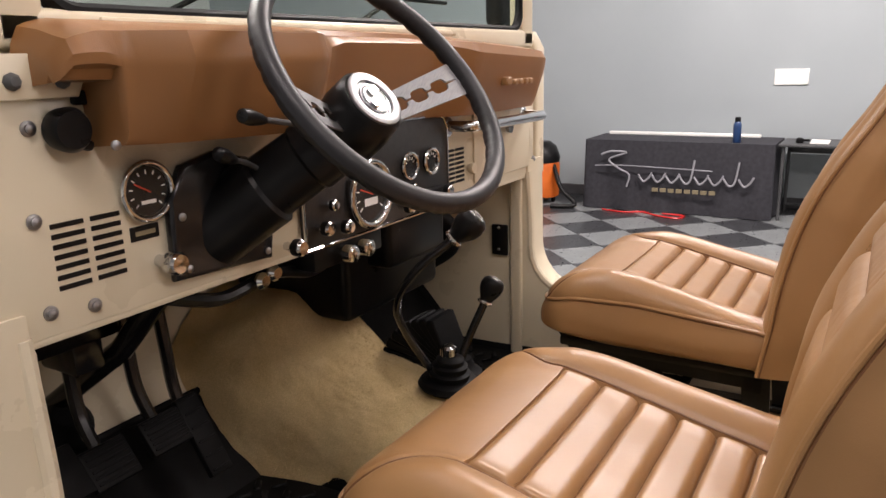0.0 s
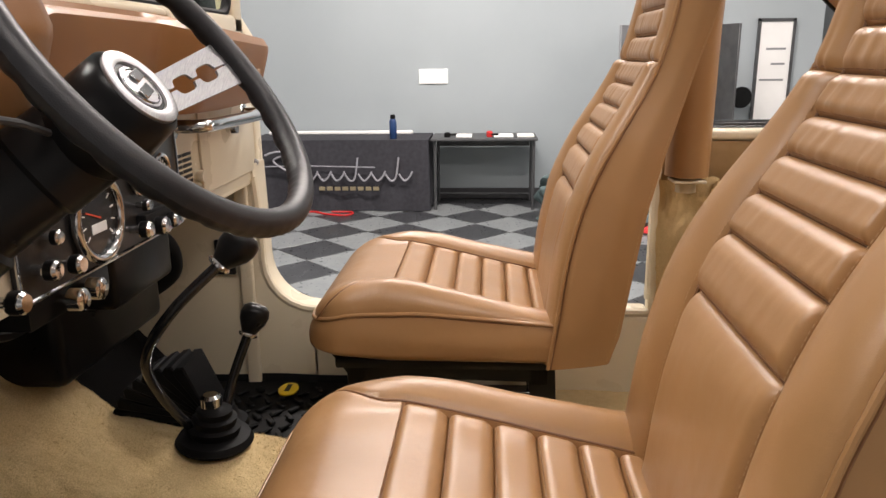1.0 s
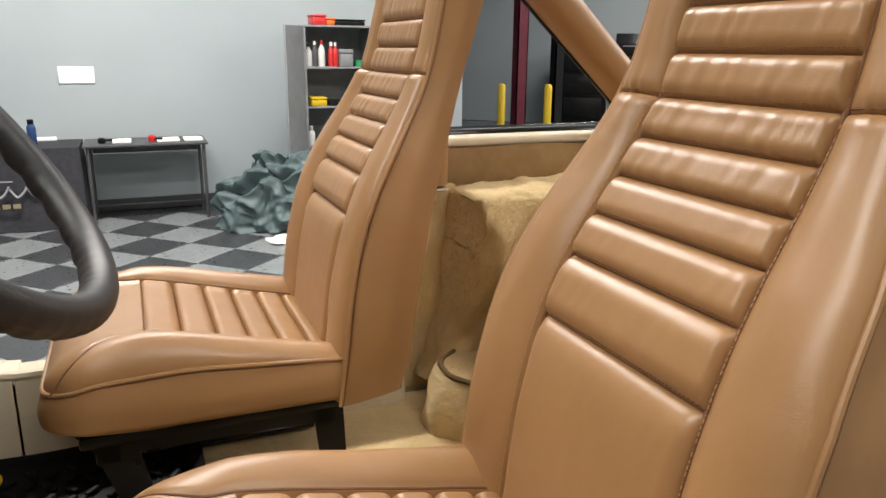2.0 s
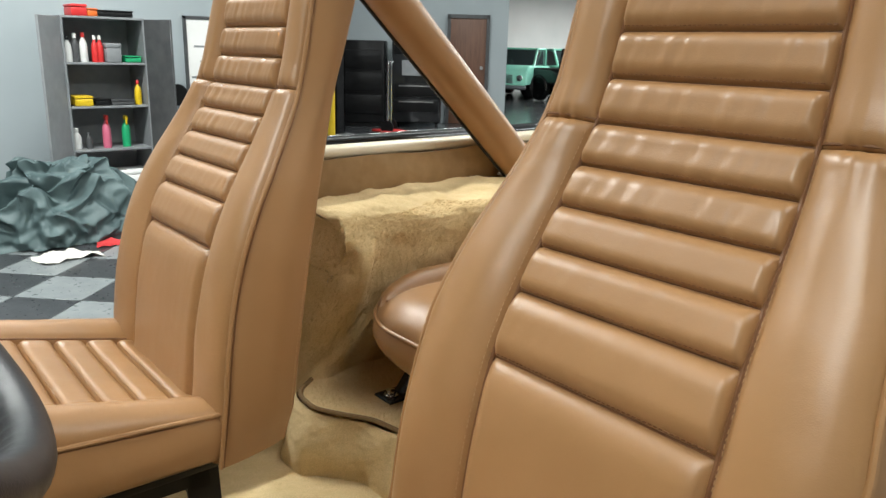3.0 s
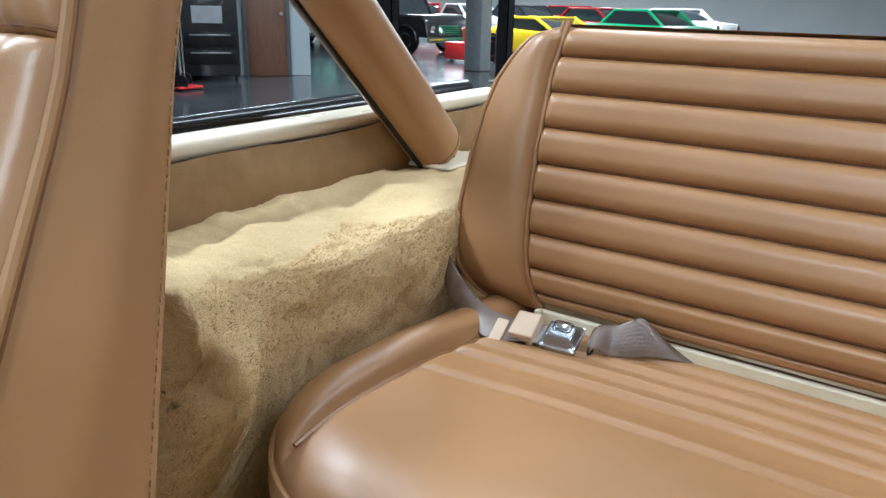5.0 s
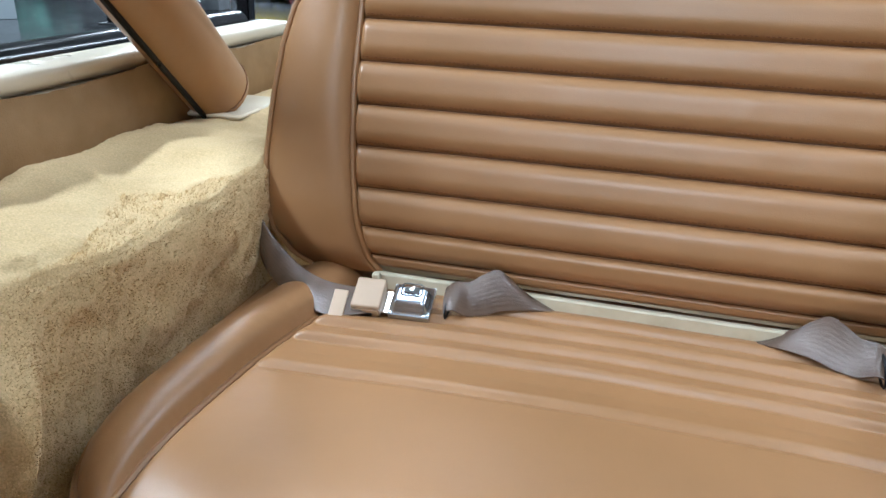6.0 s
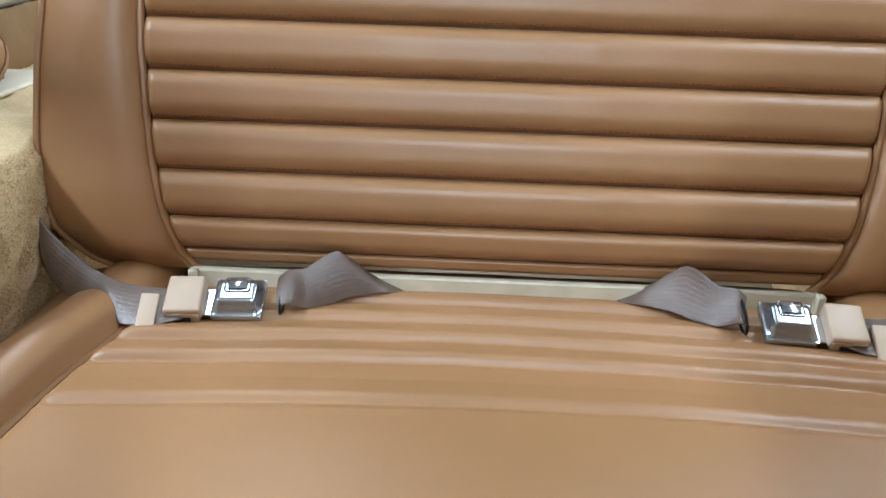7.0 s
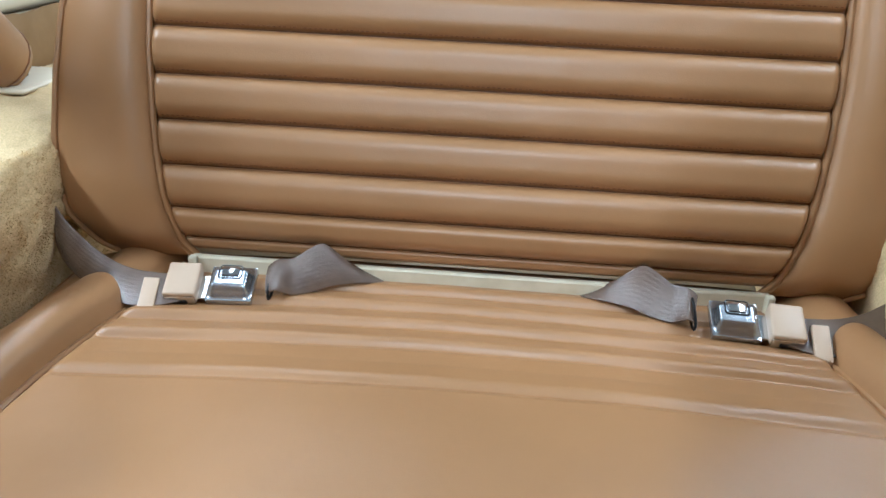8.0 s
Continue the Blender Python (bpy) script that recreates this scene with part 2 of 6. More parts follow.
def box(lo, hi, r=0.0, seg=2):
    bm = bmesh.new()
    bmesh.ops.create_cube(bm, size=1)
    for v in bm.verts:
        v.co = Vector([lo[k] + (v.co[k] + 0.5) * (hi[k] - lo[k]) for k in range(3)])
    if r:
        bmesh.ops.bevel(bm, geom=list(bm.edges), offset=r, segments=seg, affect="EDGES", profile=0.5)
    return from_bm(bm)


def slab(poly, h, r=0.0, m=None, seg=2):
    """A plate: the outline in x and y, raised by h along z, its edges rounded by r."""
    bm = bmesh.new()
    f = bm.faces.new([bm.verts.new((x, y, 0)) for x, y in poly])
    ext = bmesh.ops.extrude_face_region(bm, geom=[f])
    bmesh.ops.translate(bm, verts=[v for v in ext["geom"] if isinstance(v, bmesh.types.BMVert)], vec=(0, 0, h))
    bmesh.ops.recalc_face_normals(bm, faces=list(bm.faces))
    if r:
        flat = [e for e in bm.edges if abs(e.verts[0].co.z - e.verts[1].co.z) < 1e-6]
        bmesh.ops.bevel(bm, geom=flat, offset=r, segments=seg, affect="EDGES", profile=0.5)
    g = from_bm(bm)
    return moved(g, m) if m else g


def rounded(w, h, r, n=5, cx=0.0, cy=0.0):
    """The outline of a rounded rectangle."""
    out = []
    for sx, sy, a0 in ((1, 1, 0), (-1, 1, 90), (-1, -1, 180), (1, -1, 270)):
        for k in range(n + 1):
            a = radians(a0 + 90 * k / n)
            out.append((cx + sx * (w / 2 - r) + r * math.cos(a), cy + sy * (h / 2 - r) + r * math.sin(a)))
    return out


def mesh_of(name, g, mat, sharp=40):
    me = bpy.data.meshes.new(name)
    me.from_pydata(g[0], [], g[1])
    bm = bmesh.new()
    bm.from_mesh(me)
    bmesh.ops.recalc_face_normals(bm, faces=list(bm.faces))
    bm.to_mesh(me)
    bm.free()
    me.shade_smooth()
    me.set_sharp_from_angle(angle=radians(sharp))
    me.materials.append(mat)
    return me


BASE = {}


def thing(name, at, label, category, group="", kind=""):
    """An Empty at a thing's base; its parts are given in world places."""
    ob = new(name)
    ob.empty_display_size = 0.1
    ob.location = at
    BASE[ob] = Matrix.Translation(at)
    return tagged(ob, label, category, group, kind)


def part(name, g, mat, parent, label="", sharp=40, kind=""):
    ob = new(name, g if isinstance(g, bpy.types.Mesh) else mesh_of(name, g, mat, sharp))
    ob.parent = parent
    if parent in BASE:
        ob.matrix_parent_inverse = BASE[parent].inverted()
    return tagged(ob, label, "", "", kind)


def solid(name, g, mat, label, category, kind="", sharp=40, group=""):
    return tagged(new(name, mesh_of(name, g, mat, sharp)), label, category, group, kind)


def wander(p, scale, amount, seed=0.0):
    v = Vector((p[0] * scale + seed, p[1] * scale - seed, p[2] * scale + 0.37 * seed))
    n = noise.noise_vector(v)
    return Vector(p) + n * amount


def along(xs, ys):
    return lambda t: float(np.interp(t, xs, ys))


def smooth(a, b, t):
    t = min(max((t - a) / (b - a), 0.0), 1.0)
    return t * t * (3 - 2 * t)


def pillow(place, u0, u1, v0, v1, rise, nu=24, nv=10, edge_u=0.012, edge_v=0.5, sink=0.006, crease=0.0, seed=0.0):
    """A padded panel between seams: place(u, v, h) with h the height of the padding."""
    def f(a, b):
        u, v = u0 + (u1 - u0) * a, v0 + (v1 - v0) * b
        du = min(a, 1 - a) * abs(u1 - u0)
        dv = min(b, 1 - b) * abs(v1 - v0)
        ku = math.sqrt(max(0.0, 1 - (1 - min(du / edge_u, 1)) ** 2))
        ev = edge_v * abs(v1 - v0)
        kv = math.sqrt(max(0.0, 1 - (1 - min(dv / ev, 1)) ** 2))
        h = rise * ku * kv
        if crease:
            h += crease * ku * kv * (0.7 * noise.noise(Vector((u * 80 + 25 * v + seed, v * 14, seed))) + 0.3 * noise.noise(Vector((u * 20 + seed, v * 9, seed))))
        return place(u, v, h - sink * (1 - ku * kv))
    # rows crowd towards the seams
    def g(a, b):
        return f(0.5 - 0.5 * math.cos(math.pi * a), 0.5 - 0.5 * math.cos(math.pi * b))
    return grid(g, nu, nv)


def stitches(points, step=0.0055, r=0.0007, lift=(0, 0, 0)):
    """A row of short threads along a line."""
    pts = [Vector(p) + Vector(lift) for p in points]
    gs, carry = [], 0.0
    for a, b in zip(pts, pts[1:]):
        d = (b - a).length
        t = carry
        while t < d:
            p, q = a.lerp(b, t / d), a.lerp(b, min(1.0, (t + step * 0.62) / d))
            gs.append(tube([p, q], r, 4))
            t += step
        carry = t - d
    return join(*gs)


def pile_on(g, count, length, seed, keep=None):
    """Short leaning tufts over a sheet of quads, each a thin blade."""
    rnd = np.random.RandomState(seed)
    V = np.array([tuple(v) for v in g[0]], float)
    Q = np.array([f for f in g[1] if len(f) == 4], int)
    area = np.linalg.norm(np.cross(V[Q[:, 2]] - V[Q[:, 0]], V[Q[:, 3]] - V[Q[:, 1]]), axis=1)
    if keep is not None:
        area = area * keep(V[Q].mean(axis=1))
    pick = rnd.choice(len(Q), count, p=area / area.sum())
    q = Q[pick]
    a, b = rnd.rand(count, 1), rnd.rand(count, 1)
    P = (V[q[:, 0]] * (1 - a) + V[q[:, 1]] * a) * (1 - b) + (V[q[:, 3]] * (1 - a) + V[q[:, 2]] * a) * b
    N = np.cross(V[q[:, 2]] - V[q[:, 0]], V[q[:, 3]] - V[q[:, 1]])
    N /= np.linalg.norm(N, axis=1, keepdims=True) + 1e-9
    N[N[:, 2] < -0.3] *= -1
    lean = rnd.normal(0, 0.5, (count, 3))
    D = N + lean
    D /= np.linalg.norm(D, axis=1, keepdims=True)
    S = np.cross(D, rnd.normal(0, 1, (count, 3)))
    S /= np.linalg.norm(S, axis=1, keepdims=True) + 1e-9
    L = length * (0.5 + rnd.rand(count, 1))
    w = 0.00055
    out = np.stack([P - S * w - N * 0.001, P + S * w - N * 0.001, P + D * L], axis=1).reshape(-1, 3)
    return [tuple(v) for v in out.tolist()], [(3 * i, 3 * i + 1, 3 * i + 2) for i in range(count)]


# the vehicle's tub
car = thing("off_road_vehicle", (0, 0, 0), "open cream off-road vehicle with tan interior and black trim", "car")
FLOOR_Z, REAR_Z, RAIL_Z, SILL_Z = 0.72, 0.865, 1.345, 0.925


def fuzzy(g, amount=0.0016, seed=1):
    rnd = random.Random(seed)
    return [(x + rnd.uniform(-1, 1) * amount, y + rnd.uniform(-1, 1) * amount, z + rnd.uniform(-1, 1) * amount) for x, y, z in g[0]], g[1]


# floor pan, toe board and firewall
part("floor_pan", join(box((-0.765, -0.34, 0.69), (0.70, 1.02, 0.715), 0.004), box((-0.70, -1.36, 0.795), (0.70, -0.345, 0.82), 0.004), box((-0.70, -0.345, 0.69), (0.70, -0.335, 0.821))), CREAM, car, "cream steel floor pan")
part("toe_board", slab([(1.0, 0.70), (1.02, 0.69), (1.27, 0.96), (1.255, 0.975)], 1.464, 0.003, Matrix(((0, 0, 1, -0.764), (1, 0, 0, 0), (0, 1, 0, 0), (0, 0, 0, 1)))), CREAM, car)
part("firewall", box((-0.764, 1.255, 0.95), (0.70, 1.275, 1.55), 0.003), CREAM, car)


def tub_side(side):
    """Rear quarter with its rail, the door sill, the kick panel and the front post, on one side of the tub."""
    s = side
    kx = 0.642 if s > 0 else 0.765
    rear = [(-0.20, SILL_Z - 0.2), (-0.20, RAIL_Z - 0.06), (-0.22, RAIL_Z - 0.02), (-0.26, RAIL_Z), (-1.36, RAIL_Z), (-1.36, 0.6), (-0.20, 0.6)]
    m = Matrix(((0, 0, s, s * 0.702), (1, 0, 0, 0), (0, 1, 0, 0), (0, 0, 0, 1)))
    quarter = part("quarter_panel", slab(rear, 0.038, 0.004, m), CREAM, car)
    lip = [(s * 0.715, -0.205, SILL_Z + 0.02), (s * 0.715, -0.205, RAIL_Z - 0.08), (s * 0.715, -0.22, RAIL_Z - 0.02), (s * 0.715, -0.27, RAIL_Z + 0.008)]
    part("rail_cap", box((min(s * 0.695, s * 0.765), -1.36, RAIL_Z), (max(s * 0.695, s * 0.765), -0.255, RAIL_Z + 0.026), 0.01, 3), CREAM, quarter)
    part("top_rail", tube([(s * 0.80, -1.33, RAIL_Z + 0.016), (s * 0.80, -0.3, RAIL_Z + 0.016)], 0.026, 16), GLOSS_BLACK, quarter, "glossy black soft-top rail")
    part("post_lip", tube(lip, 0.013, 8), CREAM, quarter)
    # sill with a rolled edge that turns up the front post
    sill = part("door_sill", join(box((min(s * kx, s * (kx + 0.1)), -0.20, 0.6), (max(s * kx, s * (kx + 0.1)), 0.66, SILL_Z), 0.012, 3)), CREAM, car)
    edge = [(s * (kx + 0.008), -0.19, SILL_Z + 0.004)] + [(s * (kx + 0.008), 0.02 + 0.062 * k, SILL_Z + 0.004) for k in range(11)]
    edge += [(s * (kx + 0.008), 0.64 + 0.13 * math.sin(radians(a)), SILL_Z + 0.134 - 0.13 * math.cos(radians(a))) for a in range(15, 91, 15)]
    edge += [(s * (kx + 0.008), 0.77, 1.1), (s * (kx + 0.008), 0.775, 1.2), (s * (kx + 0.008), 0.78, 1.27)]
    part("rolled_edge", tube(edge, 0.011, 8), CREAM, sill, "bright rolled sill edge")
    # the corner web between sill and post
    arc = [(0.64 + 0.13 * math.sin(radians(a)), SILL_Z + 0.134 - 0.13 * math.cos(radians(a))) for a in range(0, 91, 10)]
    web = arc + [(0.775, 1.3), (1.27, 1.3), (1.27, 0.6), (0.64, 0.6)]
    m2 = Matrix(((0, 0, s, s * kx), (1, 0, 0, 0), (0, 1, 0, 0), (0, 0, 0, 1)))
    kick = part("kick_panel", slab(web, 0.10, 0.003, m2), CREAM, car)
    part("kick_rib", box((min(s * (kx - 0.014), s * (kx + 0.001)), 0.79, FLOOR_Z), (max(s * (kx - 0.014), s * (kx + 0.001)), 0.825, 1.25), 0.006, 3), CREAM, kick)
    upper = [(0.795, 1.25), (0.795, 1.60), (0.82, 1.645), (1.0, 1.66), (1.27, 1.6), (1.27, 1.25)]
    part("cowl_side", slab(upper, 0.06, 0.012, Matrix(((0, 0, s, s * 0.745), (1, 0, 0, 0), (0, 1, 0, 0), (0, 0, 0, 1))), 3), CREAM, car)
    return kick


kick_right = tub_side(1)
kick_left = tub_side(-1)
vent = part("side_vent", box((0.632, 0.835, 1.025), (0.643, 0.885, 1.115), 0.004), BLACK, kick_right, "black side vent with steel screws")
for dz in (1.042, 1.106):
    part("vent_screw", moved(lathe([(0.005, 0), (0.005, 0.003), (0.002, 0.005)], 10), pose(0.632, 0.86, dz, 0, -90)), CHROME, kick_right)
part("tail_panel", box((-0.74, -1.40, 0.6), (0.74, -1.362, RAIL_Z + 0.02), 0.012, 3), CREAM, car)
part("cowl", join(box((-0.715, 0.82, 1.56), (0.715, 1.27, 1.62), 0.012, 3)), CREAM, car)

# carpets in the rear: the wheel boxes, trim strips and the rear floor
for s in (1, -1):
    girth = [(0.605, 0.74), (0.570, 0.86), (0.505, 0.98), (0.470, 1.10), (0.468, 1.165), (0.475, 1.20), (0.488, 1.214), (0.515, 1.222), (0.60, 1.226), (0.693, 1.228)]

    def front_y(z):
        v = min(1.0, max(0.0, (1.228 - z) / 0.49))
        return -0.330 + 0.075 * v * v + 0.012 * math.sin(7 * v) * v

    def lump(p, s=s):
        return wander(wander(wander(p, 4, 0.014, 2 * s), 11, 0.012, 3 * s), 34, 0.004, 7) + Vector((0, 0, 0.034))

    def well(u, v, s=s):
        # u runs round the box from the floor over the inner edge to the tub's side, v along it to the rear
        t = u * (len(girth) - 1)
        i = min(int(t), len(girth) - 2)
        x, z = [girth[i][k] + (girth[i + 1][k] - girth[i][k]) * (t - i) for k in (0, 1)]
        y0 = front_y(z)
        y = y0 + (-1.355 - y0) * v ** 1.5
        e = y0 - y
        if e < 0.06 and z < 1.2:
            # the inner face turns round the front corner
            x += smooth(1.2, 1.08, z) * (0.06 - math.sqrt(max(0.0, 0.0036 - (0.06 - e) ** 2)))
        # loose folds run down the front corner
        x -= 0.030 * math.exp(-((e - 0.045) / 0.05) ** 2) * smooth(0.0, 0.03, e) * smooth(1.2, 1.12, z) * (0.5 + noise.noise(Vector((z * 9, e * 16, s * 4))))
        z -= 0.014 * max(0.0, 1 - v / 0.05) ** 2 * (1 if z > 1.1 else 0)
        return lump((s * x, y, z))

    def well_front(u, v, s=s):
        # the front face falls forward to the floor
        z = 1.228 - (1.228 - 0.74) * v
        x0 = float(np.interp(z, [g[1] for g in girth], [g[0] for g in girth]))
        x0 += 0.060 * smooth(1.2, 1.08, z)
        x = x0 + (0.695 - x0) * u
        y = front_y(z) + 0.012 * math.sin(3.1 * u) * math.sin(math.pi * v)
        return lump((s * x, y, z - (0.014 if z > 1.1 else 0)))
    hide = join(grid(well, 70, 170), grid(well_front, 40, 80))
    box_thing = part("wheel_box", fuzzy(hide, 0.0012, 5), CARPET, car, "wheel box covered in tan carpet", 180)
    if s > 0:
        part("carpet_pile", pile_on(hide, 150000, 0.0028, 21, lambda c: (c[:, 1] > -1.2) * (c[:, 2] < 1.25)), PILE, box_thing, "fuzzy tan carpet pile", kind="stuff")
    # carpeted panel under the rail; its shade is put into the colour
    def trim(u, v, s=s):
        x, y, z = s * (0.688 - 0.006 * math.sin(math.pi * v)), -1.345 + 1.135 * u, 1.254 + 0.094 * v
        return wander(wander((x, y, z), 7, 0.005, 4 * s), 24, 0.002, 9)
    part("side_trim", fuzzy(grid(trim, 150, 14), 0.0009, 6), CARPET_SHADED, car, "tan carpet trim below the rail, darkened as in shade", 180)
    def quarter_carpet(u, v, s=s):
        y, z = -0.21 - 0.2 * u, 0.73 + 0.53 * v
        return wander((s * (0.690 + 0.006 * math.sin(9 * u)), y, z), 9, 0.008, 11)
    part("quarter_carpet", fuzzy(grid(quarter_carpet, 50, 60), 0.0015, 8), CARPET, car, "tan carpet on the rear quarter", 80)


MAT_FRONT = along([0, 0.225, 0.334, 0.391, 0.461, 0.52, 0.556, 0.575], [-0.335, -0.330, -0.311, -0.274, -0.240, -0.243, -0.268, -0.315])


def mat_edge(x):
    return (MAT_FRONT(abs(x) - 0.012) + MAT_FRONT(abs(x)) + MAT_FRONT(abs(x) + 0.012)) / 3


def rear_mat(u, v):
    x = -0.575 + 1.15 * u
    y0 = mat_edge(x)
    y = y0 + (-1.295 - y0) * v
    z = REAR_Z + 0.004 * math.sin(11 * x + 3 * v)
    return wander((x, y, z), 8, 0.004, 2)


def rear_step(u, v):
    x = -0.575 + 1.15 * u
    y = mat_edge(x) + 0.004 + 0.040 * math.sin(0.5 * math.pi * v) + 0.014 * math.sin(14 * x) * v
    z = REAR_Z - 0.008 - 0.145 * v ** 1.4
    return wander(wander((x, y, z), 9, 0.009, 5), 17, 0.005, 6)


hide = grid(rear_mat, 190, 110)
rear_part = part("rear_carpet", fuzzy(hide, 0.001, 9), CARPET, car, "tan carpet on the rear floor", 180)
part("carpet_pile", pile_on(hide, 20000, 0.005, 23, lambda c: (c[:, 1] > -0.7) * (c[:, 0] > 0.1)), PILE, rear_part, "fuzzy tan carpet pile", kind="stuff")
part("step_carpet", fuzzy(grid(rear_step, 150, 28), 0.0014, 10), CARPET, car, "tan carpet over the floor step", 80)
part("carpet_binding", tube([Vector(rear_mat(k / 120, 0)) + Vector((0, 0.002, 0.001)) for k in range(121)], 0.0055, 8), BINDING, car, "brown bound carpet edge")


def front_carpet(u, v):
    x, y = -0.68 + 1.36 * u, -0.29 + 0.80 * v
    return wander((x, y, 0.725 + 0.004 * math.sin(8 * x)), 8, 0.004, 4)


part("front_carpet", fuzzy(grid(front_carpet, 180, 110), 0.0012, 12), CARPET, car, "tan carpet under the front seats", 80)

# gearbox tunnel
T_TOP = along([-0.3, 0.2, 0.45, 0.62, 0.74, 0.88, 0.96, 1.05, 1.2, 1.3], [0.80, 0.83, 0.87, 0.900, 0.912, 0.935, 1.0, 1.07, 1.075, 1.075])
T_HALF = along([-0.3, 0.2, 0.5, 0.7, 0.83, 0.92, 1.05, 1.2, 1.3], [0.13, 0.15, 0.17, 0.185, 0.195, 0.205, 0.23, 0.255, 0.26])
T_MID = along([0.62, 0.9, 1.05, 1.3], [0.0, 0.0, -0.015, -0.02])


def tunnel_z(x, y):
    h, w = T_TOP(y) - 0.72, T_HALF(y)
    a = min(1.0, abs(x - T_MID(y)) / w)
    hump = 0.722 + h * max(0.0, 1 - a ** 2.6) ** 0.55
    return hump


def tunnel(u, v):
    y = -0.28 + 1.53 * v
    w = T_HALF(y)
    x = T_MID(y) + w * math.sin((u - 0.5) * math.pi)
    p = wander((x, y, tunnel_z(x, y)), 6, 0.012, 6)
    return wander(p, 28, 0.003, 8)


hide = grid(tunnel, 110, 190)
tunnel_part = part("tunnel_carpet", fuzzy(hide, 0.0011, 14), CARPET, car, "tan carpet over the gearbox tunnel", 180)
part("carpet_pile", pile_on(hide, 60000, 0.0030, 22, lambda c: (c[:, 1] > 0.35) * 1.0), PILE, tunnel_part, "fuzzy tan carpet pile", kind="stuff")


# rubber floor mats with raised lugs
def floor_mat(x0, x1, label, deep=0.92):
    mat_thing = thing("floor_mat", ((x0 + x1) / 2, 0.7, 0.728), label, "floor mat", "floor mats")
    def tray(u, v):
        x, y = x0 + (x1 - x0) * u, 0.30 + deep * v
        z = 0.735 + 1.06 * max(0.0, y - 1.0) + 0.05 * smooth(0.05, 0.0, min(u, 1 - u)) + 0.03 * smooth(0.03, 0.0, v)
        return wander((x, y, z), 5, 0.004, 3)
    base = part("tray", grid(tray, 40, 60), RUBBER, mat_thing)
    rnd = random.Random(4)
    gs = []
    n = int((x1 - x0 - 0.09) / 0.042)
    for i in range(n):
        for j in range(17):
            x, y = x0 + 0.06 + 0.042 * i + (0.021 if j % 2 else 0), 0.36 + 0.038 * j
            turn = 35 if (i + j) % 2 else -35
            gs.append(moved(box((-0.017, -0.007, 0), (0.017, 0.007, 0.007), 0.003, 1), pose(x, y, 0.738, 0, 0, turn + rnd.uniform(-6, 6))))
    part("tread_lugs", join(*gs), RUBBER, mat_thing, "raised rubber tread", kind="stuff")
    part("rim", tube([Vector(tray(0.0, k / 20)) for k in range(21)] + [Vector(tray(k / 20, 1.0)) for k in range(1, 21)] + [Vector(tray(1.0, 1 - k / 20)) for k in range(1, 21)], 0.008, 8), RUBBER, mat_thing)
    return mat_thing


mat_r = floor_mat(0.245, 0.655, "black ribbed rubber floor mat with a yellow badge")
badge = part("badge", moved(lathe([(0.034, 0), (0.034, 0.004), (0.030, 0.006)], 28), pose(0.56, 0.70, 0.748) @ Matrix.Diagonal((1.0, 0.72, 1, 1))), YELLOW, mat_r, "yellow oval badge")
part("badge_bar", box((0.542, 0.694, 0.7535), (0.578, 0.706, 0.7555), 0.0005, 1), BLACK, badge)
floor_mat(-0.70, -0.165, "black ribbed rubber floor mat under the pedals", 0.855)

# padded roll bar
bar = thing("roll_bar", (0, -0.12, 0.72), "roll bar wrapped in tan vinyl padding", "roll bar")
for s in (1, -1):
    foot, top = Vector((s * 0.660, -1.03, 1.285)), Vector((s * 0.580, -0.24, 1.96))
    d = (top - foot).normalized()
    part("rear_brace", tube([foot + d * (0.9 * k / 10 + 0.02) for k in range(11)] + [top], 0.052, 22), TAN, bar, "tan padded brace with a laced seam", 60)
    part("pad_end", tube([foot + d * 0.012, foot + d * 0.03], [0.046, 0.054], 22), TAN_DARK, bar)
    n = d.cross(Vector((s, 0, 0))).normalized()
    side = -n if n.z > 0 else n
    part("zip", tube([foot + d * (0.03 + 0.09 * k) + side * 0.0525 for k in range(12)], 0.005, 6), BLACK, bar, "black closing strip")
    part("brace_stub", tube([foot - d * 0.03, foot + d * 0.03], 0.024, 12), GLOSS_BLACK, bar)
    part("foot_plate", box((s * 0.645 - 0.05, -1.12, 1.263), (s * 0.645 + 0.05, -0.97, 1.271), 0.003, 1), CREAM, bar)
    part("tie", tube([foot + d * 0.02 + side * 0.06, foot + d * 0.015 + side * 0.064 + Vector((0, 0, -0.018))], 0.004, 6), BLACK, bar)
    part("hoop_leg", tube([(s * 0.662, -0.262, 1.27), (s * 0.660, -0.265, 1.6), (s * 0.645, -0.27, 1.8), (s * 0.62, -0.27, 1.9), (s * 0.56, -0.27, 1.965)], 0.05, 20), TAN, bar)
for s in (1, -1):
    part("hoop_foot", join(tube([(s * 0.662, -0.262, 1.23), (s * 0.662, -0.262, 1.28)], 0.024, 12), box((s * 0.655 - 0.035, -0.30, 1.255), (s * 0.655 + 0.035, -0.225, 1.263), 0.002, 1)), CREAM, bar)
part("hoop_top", tube([(-0.57, -0.27, 1.96), (-0.5, -0.27, 1.985), (0.5, -0.27, 1.985), (0.57, -0.27, 1.96)], 0.05, 20), TAN, bar)


